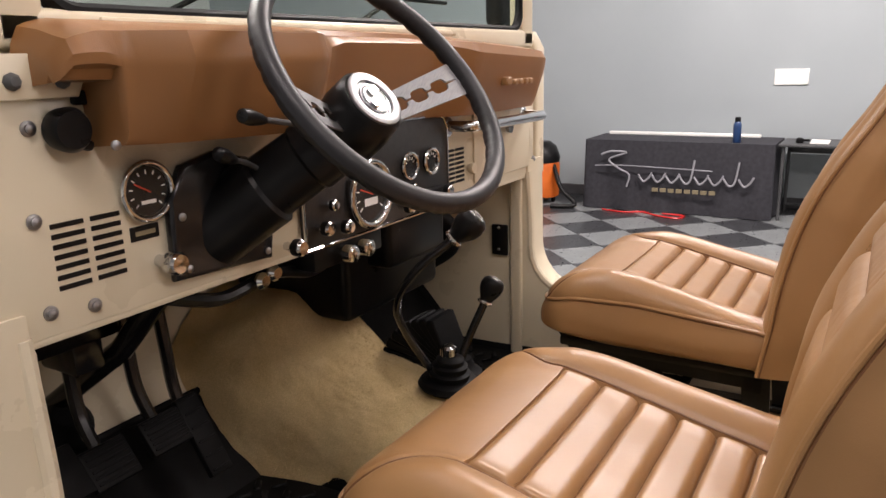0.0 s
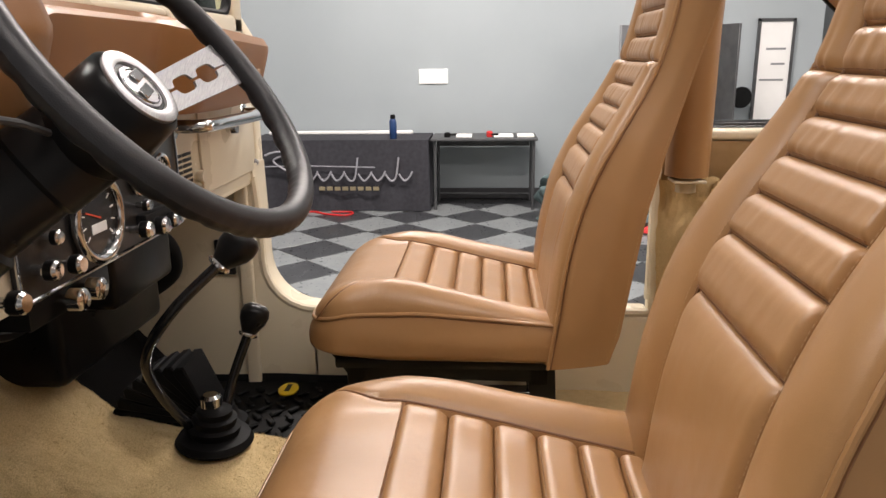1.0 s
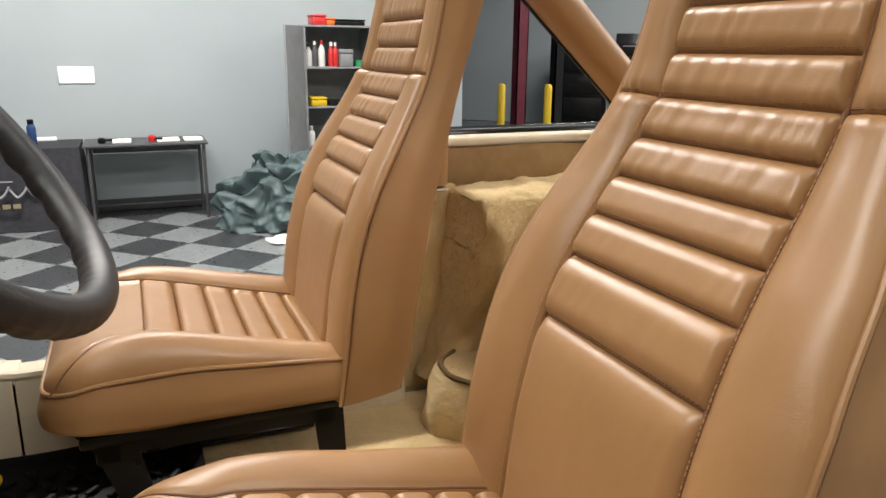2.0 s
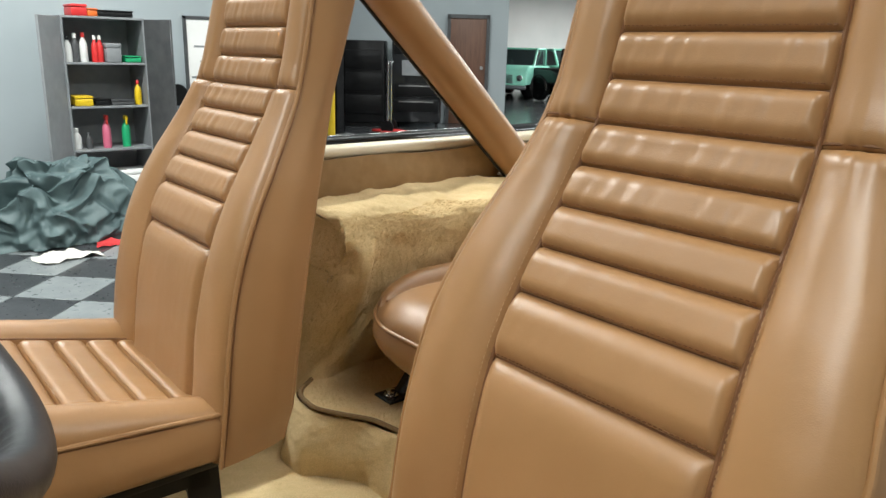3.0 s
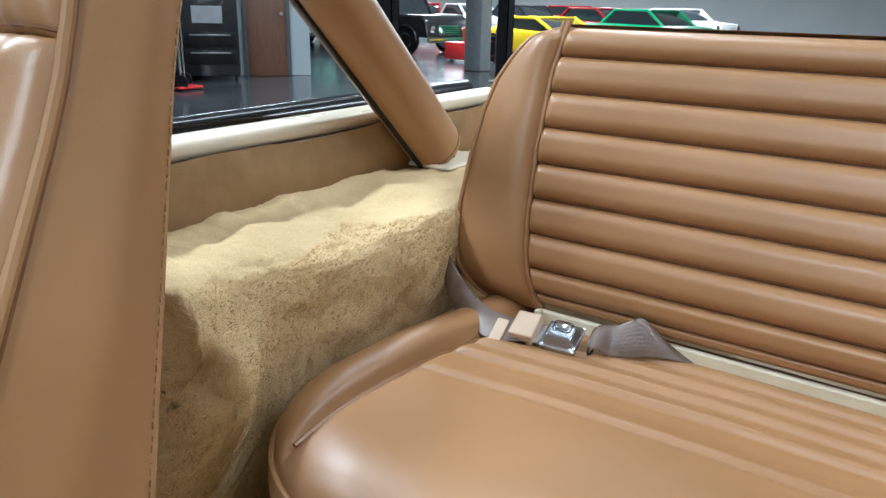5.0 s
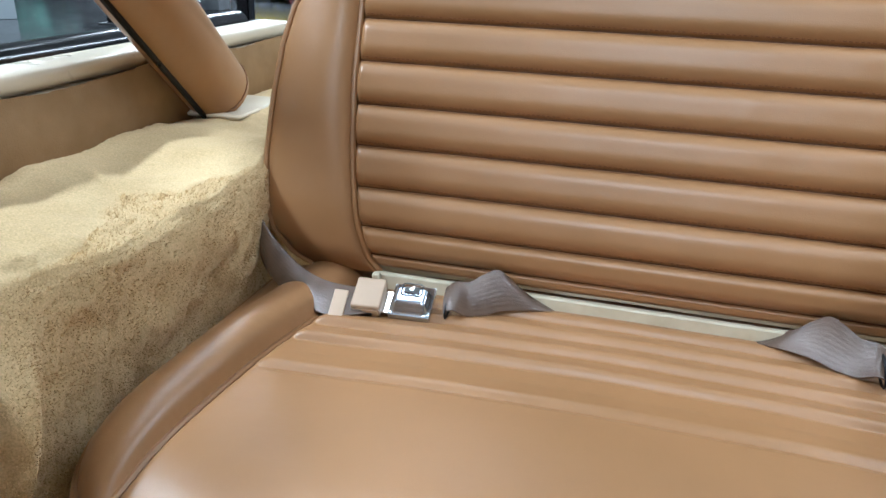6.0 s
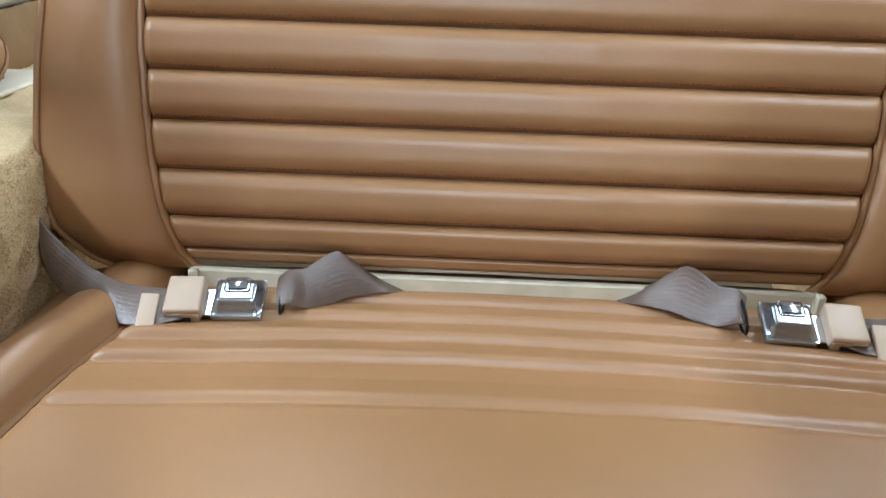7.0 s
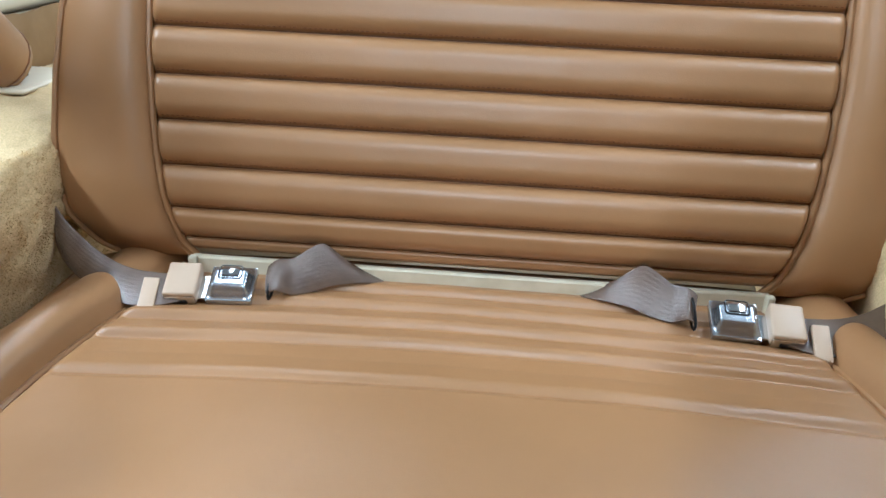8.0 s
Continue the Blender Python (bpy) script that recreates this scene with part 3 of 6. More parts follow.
# front bucket seats, built about the driver's place
def bucket_seat():
    cx = -0.404
    seat = thing("bucket_seat", (cx, 0.2, 0.725), "tan vinyl high-back bucket seat with horizontal pleats", "car seat", "front seats")
    W = along([-0.1, -0.01, 0.12, 0.28, 0.38, 0.46, 0.52, 0.56, 0.72, 0.77, 0.80], [0.252, 0.251, 0.246, 0.237, 0.221, 0.201, 0.188, 0.182, 0.174, 0.158, 0.125])
    WI = along([-0.08, 0.0, 0.25, 0.52, 0.8], [0.122, 0.132, 0.131, 0.117, 0.106])
    REAR = along([-0.1, -0.02, 0.06, 0.18, 0.28, 0.38, 0.48, 0.6, 0.7, 0.8], [-0.15, -0.155, -0.148, -0.122, -0.102, -0.092, -0.089, -0.084, -0.076, -0.05])
    lean_xs = [-0.1, -0.04, 0.03, 0.09, 0.15, 0.21, 0.27, 0.33, 0.38, 0.44, 0.5, 0.56, 0.62, 0.7, 0.75, 0.8]
    lean_ys = [-0.060, -0.052, -0.038, -0.020, -0.007, 0.002, 0.006, 0.002, -0.006, -0.017, -0.026, -0.024, -0.014, -0.002, -0.012, -0.04]
    LEAN_AT = along(lean_xs, lean_ys)

    def lean(s):
        # the sweep of the padding: forward at the small of the back, hollow below the headrest
        return 0.25 * LEAN_AT(s - 0.03) + 0.5 * LEAN_AT(s) + 0.25 * LEAN_AT(s + 0.03)

    def bk(u, s, d):
        return (cx + u, 0.049 - 0.3665 * s + 0.9304 * d, 1.0555 + 0.9304 * s + 0.3665 * d)

    def fr(u, s, d):
        return bk(u, s, lean(s) + d)

    back = part("backrest", join(
        grid(lambda a, b: bk((2 * a - 1) * (W(0.8 * b) - 0.006), 0.8 * b, REAR(0.8 * b) - 0.012 * math.sin(math.pi * a)), 20, 40),
        grid(lambda a, b: bk((2 * a - 1) * 0.13, 0.80, -0.04 - 0.02 * b), 12, 4),
        grid(lambda a, b: fr((2 * a - 1) * (WI(-0.05 + 0.85 * b) + 0.01), -0.05 + 0.85 * b, -0.010), 20, 40)), TAN, seat)
    SH = 0.52
    for sd in (1, -1):
        for s0, s1, amp, name in ((-0.045, SH, 0.021, "bolster"), (SH, 0.80, 0.017, "headrest_bolster")):
            def f(a, b, sd=sd, s0=s0, s1=s1, amp=amp):
                s = s0 + (s1 - s0) * (0.5 - 0.5 * math.cos(math.pi * b))
                w0, w1 = WI(s), W(s)
                end = min(abs(s - SH) / 0.016, 1.0)
                d = -0.005 * (1 - a) + amp * (4 * a * (1 - a)) ** 0.55 * (0.22 + 0.78 * math.sqrt(max(0, 1 - (1 - end) ** 2)))
                d += 0.0022 * noise.noise(Vector((a * 2.5, s * 13, sd * 3))) * math.sin(math.pi * a)
                # puckers where the bolster meets the headrest seam
                d += 0.0022 * math.exp(-abs(s - SH) / 0.03) * noise.noise(Vector((a * 9, s * 14, sd))) * math.sin(math.pi * a)
                return fr(sd * (w0 + (w1 - w0) * a), s, d)
            part(name, grid(f, 24, 80), TAN, back)
        def side_panel(a, b, sd=sd):
            # the side wall; its foot drops straight down over the end of the cushion
            s = 0.05 + 0.75 * max(0.0, (b - 0.14) / 0.86)
            front = Vector(fr(sd * W(s), s, 0.0))
            rear = Vector(bk(sd * W(s), s, REAR(s)))
            if b < 0.14:
                k = b / 0.14
                front = Vector((cx + sd * 0.254, 0.017, 0.990)).lerp(front, k)
                rear = Vector((cx + sd * 0.246, -0.092, 0.998)).lerp(rear, k)
            p = front.lerp(rear, a)
            swell = 0.011 * math.sin(math.pi * a) ** 0.7 * (0.4 + 0.6 * smooth(0, 0.14, b)) + 0.004 * noise.noise(Vector((a * 2.2, s * 5, sd * 5)))
            return (p.x + sd * swell, p.y, p.z)
        part("side_panel", grid(side_panel, 22, 90), TAN, back)
        part("piping", tube([Vector(side_panel(0.0, b)) + Vector((sd * 0.0012, 0.001, 0.001)) for b in np.linspace(0.0, 0.93, 90)], 0.0036, 8), TAN, back, "tan welt piping")
        # dark line standing in for the shade behind the piping
        part("seam_shadow", tube([Vector(side_panel(0.035, b)) + Vector((-sd * 0.0008, 0, 0)) for b in np.linspace(0.0, 0.93, 90)], 0.0016, 6), TAN_DARK, back)
        part("side_stitching", stitches([Vector(side_panel(0.94, b)) + Vector((sd * 0.0006, 0, 0)) for b in np.linspace(0.02, 0.93, 60)], 0.006, 0.0006), THREAD, back, "pale thread stitching")
        part("seam_stitching", stitches([fr(sd * (WI(s) + 0.0052), s, 0.0065) for s in np.linspace(0.02, SH - 0.01, 50)], 0.006, 0.0005), THREAD, back)
        part("seam_welt", tube([fr(sd * WI(s), s, -0.001) for s in np.linspace(-0.03, 0.78, 60)], 0.0026, 6), TAN_DARK, back)
        for off in (-0.006, 0.004):
            part("headrest_seam", tube([fr(sd * (WI(SH) + (W(SH) - WI(SH)) * a), SH + off, -0.005 * (1 - a) + 0.0105 * (4 * a * (1 - a)) ** 0.55) for a in np.linspace(0.02, 0.98, 14)], 0.0017, 6), TAN_DARK, back)
    seams = [-0.04, 0.25, 0.324, 0.376, 0.424, 0.472, SH, 0.569, 0.618, 0.667, 0.716, 0.765]
    for i, (a, b) in enumerate(zip(seams, seams[1:])):
        wide = i == 0
        g = pillow(lambda u, v, h: fr(u * WI(v) / 0.145, v, h), -0.145, 0.145, a, b, 0.011 if wide else 0.0115, 64, 30 if wide else 22, 0.02 if wide else 0.012, 0.12 if wide else 0.33, 0.006, 0.0006 if wide else (0.0026 if 4 <= i <= 8 else 0.0009), i * 3.1)
        part("pleat", g, TAN, back)
        if not wide:
            part("pleat_stitching", stitches([fr(u * WI(a) / 0.145, a + 0.0036, 0.0050) for u in np.linspace(-0.138, 0.138, 24)], 0.0055, 0.0007), TAN_DARK, back)
        part("pleat_seam", tube([fr(u * WI(a) / 0.145, a, -0.0035) for u in np.linspace(-0.142, 0.142, 16)], 0.0022, 6), TAN_DARK, back)

    # cushion
    y0, y1, hw, rc = -0.02, 0.462, 0.241, 0.075

    def inside(x, y):
        """How far a place lies inside the cushion's outline."""
        ax, ay = abs(x), y
        qx, qy = ax - (hw - rc), ay - (y1 - rc)
        if qx > 0 and qy > 0:
            return rc - math.hypot(qx, qy)
        return min(hw - ax, y1 - ay)

    ZP = along([-0.05, 0.1, 0.25, 0.38, 0.47], [1.064, 1.078, 1.090, 1.086, 1.062])

    def welt_x(y):
        return 0.156 + 0.062 * smooth(0.33, 0.452, y)

    def zin(x, y):
        z = 1.125 + 0.24 * (y - 0.313) if y < 0.313 else 1.125 + 0.06 * (y - 0.313) - 1.1 * (y - 0.313) ** 2
        b = smooth(0.125, 0.215, abs(x)) * smooth(0.48, 0.24, y)
        return z + 0.036 * b

    def top(x, y, h=0.0):
        e = max(0.0, inside(x, y))
        k = math.sqrt(max(0.0, 1 - (1 - min(e / 0.085, 1)) ** 2))
        seam = 0.0045 * math.exp(-((abs(x) - welt_x(y)) / 0.0045) ** 2)
        puff = 0.0018 * noise.noise(Vector((x * 14, y * 11, 3)))
        return (cx + x, y, ZP(y) + (zin(x, y) - ZP(y)) * k - seam * k + (h + puff) * k)

    def cover(a, b):
        # a across, b from the rear to the front; the sheet narrows with the rounded corners
        y = y0 + (y1 - y0) * (1 - (1 - b) ** 1.5)
        wx = hw if y <= y1 - rc else hw - rc + math.sqrt(max(0.0, rc * rc - (y - (y1 - rc)) ** 2))
        t = 2 * a - 1
        x = wx * math.sin(t * math.pi / 2)
        p = top(x, y)
        low = 0.016 if (abs(x) < 0.150 and y < 0.309) else 0.0
        return (p[0], p[1], p[2] - low)

    cushion = part("cushion", grid(cover, 150, 120), TAN, seat)
    rim = []
    for k in range(12):
        rim.append((hw, 0.004 + (y1 - rc - 0.004) * k / 12))
    for k in range(13):
        a = radians(90 * k / 12)
        rim.append((hw - rc + rc * math.cos(a), y1 - rc + rc * math.sin(a)))
    rim = rim + [(-x, y) for x, y in rim[::-1]]

    def skirt(a, b):
        t = a * (len(rim) - 1)
        i = min(int(t), len(rim) - 2)
        x, y = [rim[i][k] + (rim[i + 1][k] - rim[i][k]) * (t - i) for k in (0, 1)]
        zt, zb = ZP(y), 0.982 + 0.012 * smooth(0.3, 0.46, y)
        bulge = 0.012 * math.sin(math.pi * b) ** 0.8 - 0.035 * smooth(0.62, 1.0, b) ** 1.6
        bulge += 0.002 * noise.noise(Vector((x * 8, y * 8, b * 3)))
        sx, sy = (x / hw), max(0.0, (y - 0.30) / (y1 - 0.30))
        return (cx + x + bulge * max(-1, min(1, sx * 1.2)), y + bulge * sy, zt + (zb - zt) * (1 - (1 - b) ** 1.15))
    part("skirt", grid(skirt, 140, 24), TAN, cushion)
    part("piping", tube([(cx + x * 1.006, y + 0.002, ZP(y) + 0.001) for x, y in rim], 0.0038, 8), TAN, cushion, "tan welt piping")
    # dark line standing in for the shade under the cushion piping
    part("seam_shadow", tube([(cx + x * 1.004, y + 0.001, ZP(y) - 0.0045) for x, y in rim], 0.0018, 6), TAN_DARK, cushion)
    part("underside", box((cx - 0.215, 0.0, 0.968), (cx + 0.215, 0.42, 0.99), 0.006), BLACK, cushion)
    ys = [0.313, 0.253, 0.196, 0.142, 0.090, 0.038, -0.012]
    for i, (b, a) in enumerate(zip(ys, ys[1:])):
        g = pillow(lambda u, v, h: (top(u, v)[0], v, top(u, v)[2] + h - 0.004), -0.152, 0.152, a, b, 0.0095, 34, 18, 0.013, 0.26, 0.008, 0.0010, i * 1.7)
        part("pleat", g, TAN, cushion)
        part("pleat_stitching", stitches([(top(u, b)[0], b - 0.003, top(u, b)[2] + 0.001) for u in np.linspace(-0.148, 0.148, 24)], 0.0055, 0.00055), TAN_DARK, cushion)
    for sd in (1, -1):
        part("seam_welt", tube([(lambda p: (p[0], p[1], p[2] + 0.0012))(top(sd * welt_x(y), y)) for y in np.linspace(-0.01, 0.45, 40)], 0.0019, 6), TAN_DARK, cushion)
    # base frame
    frame_part = part("base_frame", join(
        *[slab([(0.0, 0.985), (0.43, 0.995), (0.40, 0.955), (0.33, 0.735), (0.29, 0.735), (0.335, 0.945), (0.05, 0.94), (0.03, 0.735), (-0.01, 0.735)], 0.006, 0, Matrix(((0, 0, 1, cx + sx), (1, 0, 0, 0), (0, 1, 0, 0), (0, 0, 0, 1)))) for sx in (-0.20, 0.194)],
        box((cx - 0.2, 0.36, 0.93), (cx + 0.2, 0.40, 0.985), 0.004), box((cx - 0.2, 0.01, 0.93), (cx + 0.2, 0.05, 0.985), 0.004)), BLACK, seat, "black steel seat base", 30)
    for sx in (-0.197, 0.197):
        part("floor_rail", box((cx + sx - 0.02, -0.03, 0.722), (cx + sx + 0.02, 0.37, 0.738), 0.003, 1), GLOSS_BLACK, frame_part)
        part("bolt", moved(lathe([(0.009, 0), (0.009, 0.007), (0.005, 0.009)], 6), pose(cx + sx + (0.006 if sx > 0 else -0.006), 0.36, 0.84, 0, 90 if sx > 0 else -90)), CHROME, frame_part)
    return seat


driver = bucket_seat()
driver["label"] = "tan vinyl high-back bucket seat behind the steering wheel"
passenger = copy_thing(driver, pose(0.406, 0.277, 0.730))
passenger["label"] = "tan vinyl high-back bucket seat beside the open doorway"


# rear bench
def bench_seat():
    seat = thing("rear_bench_seat", (0, -0.6, 0.80), "tan vinyl rear bench seat with a pleated back", "car seat")

    def bk(u, s, d):
        # the foot of the back rolls under
        d -= 0.034 * max(0.0, (0.105 - s) / 0.105) ** 2
        return (u, -0.789 - 0.33 * s + 0.944 * d, 1.075 + 0.944 * s + 0.33 * d)

    W = along([-0.02, 0.0, 0.02, 0.05, 0.09, 0.15, 0.22, 0.29, 0.34, 0.38, 0.41, 0.43, 0.44], [0.38, 0.40, 0.445, 0.474, 0.486, 0.490, 0.489, 0.483, 0.472, 0.452, 0.428, 0.402, 0.385])
    WI = along([-0.02, 0.0, 0.03, 0.07, 0.12, 0.17, 0.25, 0.36, 0.44], [0.30, 0.318, 0.343, 0.357, 0.367, 0.374, 0.381, 0.382, 0.372])
    zs = [1.094, 1.108, 1.141, 1.188, 1.237, 1.286, 1.337, 1.387, 1.437, 1.484]
    ss = [(z - 1.075) / 0.944 for z in zs]
    back = part("backrest", join(
        grid(lambda a, b: bk((2 * a - 1) * (W(0.020 + 0.410 * b) - 0.006), 0.020 + 0.410 * b, -0.095), 24, 20),
        grid(lambda a, b: bk((2 * a - 1) * (0.392 - 0.01 * b), 0.4365 - 0.012 * b * b, -0.016 - 0.081 * b), 24, 6),
        grid(lambda a, b: bk((2 * a - 1) * 0.41, 0.020, -0.03 - 0.065 * b), 24, 4),
        grid(lambda a, b: bk((2 * a - 1) * (WI(0.020 + 0.410 * b) + 0.004), 0.020 + 0.410 * b, -0.012), 24, 20)), TAN, seat)
    for sd in (1, -1):
        def wing(a, b, sd=sd):
            s = 0.010 + 0.425 * b
            w0, w1 = WI(s), W(s)
            d = -0.006 + 0.024 * math.sin(math.pi * a ** 0.7) ** 0.6 * smooth(0.0, 0.035, s) * smooth(0.46, 0.40, s)
            d += 0.002 * noise.noise(Vector((a * 2, s * 11, sd * 2))) * math.sin(math.pi * a)
            d -= 0.03 * smooth(0.40, 0.437, s) ** 2
            return bk(sd * (w0 + (w1 - w0) * a), s, d)
        part("bolster", grid(wing, 20, 50), TAN, back)
        part("side_panel", grid(lambda a, b, sd=sd: bk(sd * (W(0.010 + 0.425 * b) + 0.008 * math.sin(math.pi * a)), 0.010 + 0.425 * b, -0.006 - 0.03 * smooth(0.40, 0.437, 0.010 + 0.425 * b) ** 2 * (1 - a) - 0.09 * a), 10, 40), TAN, back)
        part("piping", tube([bk(sd * (W(s) + 0.002), s, -0.004 - 0.03 * smooth(0.40, 0.437, s) ** 2) for s in np.linspace(0.010, 0.435, 50)], 0.0036, 8), TAN, back, "tan welt piping")
        part("piping", tube([bk(sd * WI(s), s, 0.001) for s in np.linspace(0.012, 0.435, 50)], 0.0042, 8), TAN, back, "tan welt piping")
        part("piping", tube([bk(sd * (WI(s) + 0.0075), s, 0.001) for s in np.linspace(0.012, 0.435, 50)], 0.0032, 8), TAN, back, "tan welt piping")
    for i, (a, b) in enumerate(zip(ss, ss[1:])):
        g = pillow(lambda u, v, h: bk(u * WI(v) / 0.375, v, h - 0.022 * smooth(0.40, 0.437, v) ** 2), -0.372, 0.372, a, b, 0.004 if i == 0 else 0.0120, 90, 22, 0.010, 0.36, 0.007, 0.0009, i * 2.3)
        part("pleat", g, TAN, back)
        if i:
            part("pleat_stitching", stitches([bk(u * WI(a) / 0.375, a + 0.0036, 0.0046) for u in np.linspace(-0.366, 0.366, 60)], 0.0058, 0.0008), TAN_DARK, back)
            part("pleat_seam", tube([bk(u * WI(a) / 0.375, a, -0.004) for u in np.linspace(-0.37, 0.37, 30)], 0.0022, 6), TAN_DARK, back)
    # cushion with rounded front corners
    y0, y1, hw, rc = -0.86, -0.325, 0.49, 0.19

    def inside(x, y):
        qx, qy = abs(x) - (hw - rc), y - (y1 - rc)
        if qx > 0 and qy > 0:
            return rc - math.hypot(qx, qy)
        return min(hw - abs(x), y1 - y)

    ZP = along([-0.87, -0.6, -0.4, -0.32], [1.030, 1.030, 1.025, 1.02])
    seams = [-0.582, -0.650, -0.696, -0.741, -0.784]

    def welt(y):
        return 0.395 + 0.09 * (y + 0.38)

    def top(x, y):
        w = welt(y)
        e = max(0.0, inside(x, y))
        k = math.sqrt(max(0.0, 1 - (1 - min(e / 0.11, 1)) ** 2))
        z = 1.074 - 0.017 * smooth(-0.58, -0.80, y)
        z += 0.006 * math.cos(x * 3.2)
        seam = 0.010 * math.exp(-((abs(x) - w) / 0.006) ** 2) * smooth(-0.345, -0.40, y)
        if abs(x) > w:
            z += 0.026 * math.sin(math.pi * min(1, (abs(x) - w) / 0.09)) ** 0.7
        if abs(x) < w:
            for ys in seams:
                yy = ys + 0.020 * (x / 0.39) ** 2
                seam += (0.0022 if ys > -0.6 else 0.0036) * math.exp(-((y - yy) / 0.0045) ** 2) * smooth(w, w - 0.02, abs(x))
                # each pleat rolls over at its front edge
                back_by = yy - y
                if 0 < back_by < 0.036:
                    z += 0.0075 * (1 - back_by / 0.036) * smooth(0, 0.014, back_by) * (0.5 if ys > -0.6 else 1.0) * smooth(w, w - 0.02, abs(x))
        return (x, y, ZP(y) + (z - ZP(y)) * k - seam + 0.0015 * noise.noise(Vector((x * 9, y * 9, 1))))

    def cover(a, b):
        y = y0 + (y1 - y0) * (b if b < 0.75 else 1 - (1 - b) ** 1.4 * 0.25 / 0.25 ** 1.4)
        wx = hw if y <= y1 - rc else hw - rc + math.sqrt(max(0.0, rc * rc - (y - (y1 - rc)) ** 2))
        t = 2 * a - 1
        return top(wx * (0.25 * math.sin(t * math.pi / 2) + 0.75 * t), y)

    cushion = part("cushion", grid(cover, 200, 400), TAN, seat)
    rim = [(hw, y0 + (y1 - rc - y0) * k / 12) for k in range(12)]
    rim += [(hw - rc + rc * math.cos(radians(90 * k / 16)), y1 - rc + rc * math.sin(radians(90 * k / 16))) for k in range(17)]
    rim = rim + [(-x, y) for x, y in rim[::-1]]

    def skirt(a, b):
        t = a * (len(rim) - 1)
        i = min(int(t), len(rim) - 2)
        x, y = [rim[i][k] + (rim[i + 1][k] - rim[i][k]) * (t - i) for k in (0, 1)]
        zt, zb = ZP(y), 0.925
        bulge = 0.012 * math.sin(math.pi * b) - 0.035 * b * b
        sx, sy = max(-1, min(1, x / 0.42)), max(0.0, (y + 0.55) / 0.225)
        return (x + bulge * sx, y + bulge * sy, zt + (zb - zt) * b)
    part("skirt", grid(skirt, 140, 14), TAN, cushion)
    part("piping", tube([(x * 1.004, y + 0.002, ZP(y)) for x, y in rim], 0.0042, 8), TAN, cushion, "tan welt piping")
    part("underside", box((-0.44, -0.84, 0.912), (0.44, -0.40, 0.93), 0.006), BLACK, cushion)
    for sd in (1, -1):
        part("seam_welt", tube([(lambda p: (p[0], p[1], p[2] + 0.004))(top(sd * welt(y), y)) for y in np.linspace(-0.84, -0.375, 40)], 0.0034, 6), TAN, cushion)
        leg = part("leg", join(slab([(-0.42, 0.822), (-0.48, 0.822), (-0.60, 0.92), (-0.50, 0.92)], 0.035, 0.002, Matrix(((0, 0, 1, sd * 0.412 - 0.017), (1, 0, 0, 0), (0, 1, 0, 0), (0, 0, 0, 1)))), box((sd * 0.412 - 0.03, -0.50, 0.818), (sd * 0.412 + 0.03, -0.376, 0.824), 0.002, 1)), GLOSS_BLACK, seat, "black steel seat leg", 30)
        part("bolt", moved(lathe([(0.016, 0), (0.016, 0.003), (0.011, 0.004), (0.011, 0.012), (0.006, 0.016)], 12), pose(sd * 0.412, -0.400, 0.824)), CHROME, leg)
    part("cross_strip", join(box((-0.338, -0.816, 1.02), (0.332, -0.806, 1.081), 0.002, 1), box((-0.340, -0.808, 1.02), (-0.330, -0.798, 1.083), 0.002, 1), box((0.323, -0.808, 1.02), (0.333, -0.798, 1.083), 0.002, 1)), GALV, seat, "cream steel strip behind the cushion")
    return seat


BENCH = Matrix.Translation((-0.022, 0.003, 0.045)) @ Matrix.Diagonal((1.022, 1, 1, 1))
bench = bench_seat()
bench.matrix_world = BENCH @ BASE[bench]


def ribbon(points, widths, dirs, thick=0.0012):
    """A strap: centre line, half widths and the way across it at each point; crowned, with ribs along it."""
    n, m = len(points), 28
    vs, fs = [], []
    P = [Vector(p) for p in points]
    for i in range(n):
        a = Vector(dirs[i]).normalized() * widths[i]
        t = (P[min(i + 1, n - 1)] - P[max(i - 1, 0)]).normalized()
        nn = t.cross(a).normalized()
        rows_ = []
        for side in (1, -1):
            for k in range(m + 1):
                u = side * (1 - 2 * k / m)
                swell = 0.0026 * (1 - u * u) * (1 + 0.4 * math.sin(0.21 * i))
                rib = 0.00014 * math.cos(9 * math.pi * u)
                rows_.append(P[i] + a * u + nn * (swell + side * (thick + rib)))
        vs += [tuple(q) for q in rows_]
    w = 2 * (m + 1)
    for i in range(n - 1):
        for k in range(w):
            a, b = i * w + k, i * w + (k + 1) % w
            fs.append((a, b, b + w, a + w))
    fs += [tuple(range(w)), tuple(range((n - 1) * w, n * w))]
    return vs, fs


def spline(rows, n=8):
    """Smooth rows of numbers by Catmull-Rom."""
    out = []
    R = [np.array(r, float) for r in rows]
    for i in range(len(R) - 1):
        p0, p1, p2, p3 = R[max(i - 1, 0)], R[i], R[i + 1], R[min(i + 2, len(R) - 1)]
        for k in range(n):
            t = k / n
            out.append(0.5 * (2 * p1 + (p2 - p0) * t + (2 * p0 - 5 * p1 + 4 * p2 - p3) * t * t + (3 * p1 - p0 - 3 * p2 + p3) * t ** 3))
    out.append(R[-1])
    return out


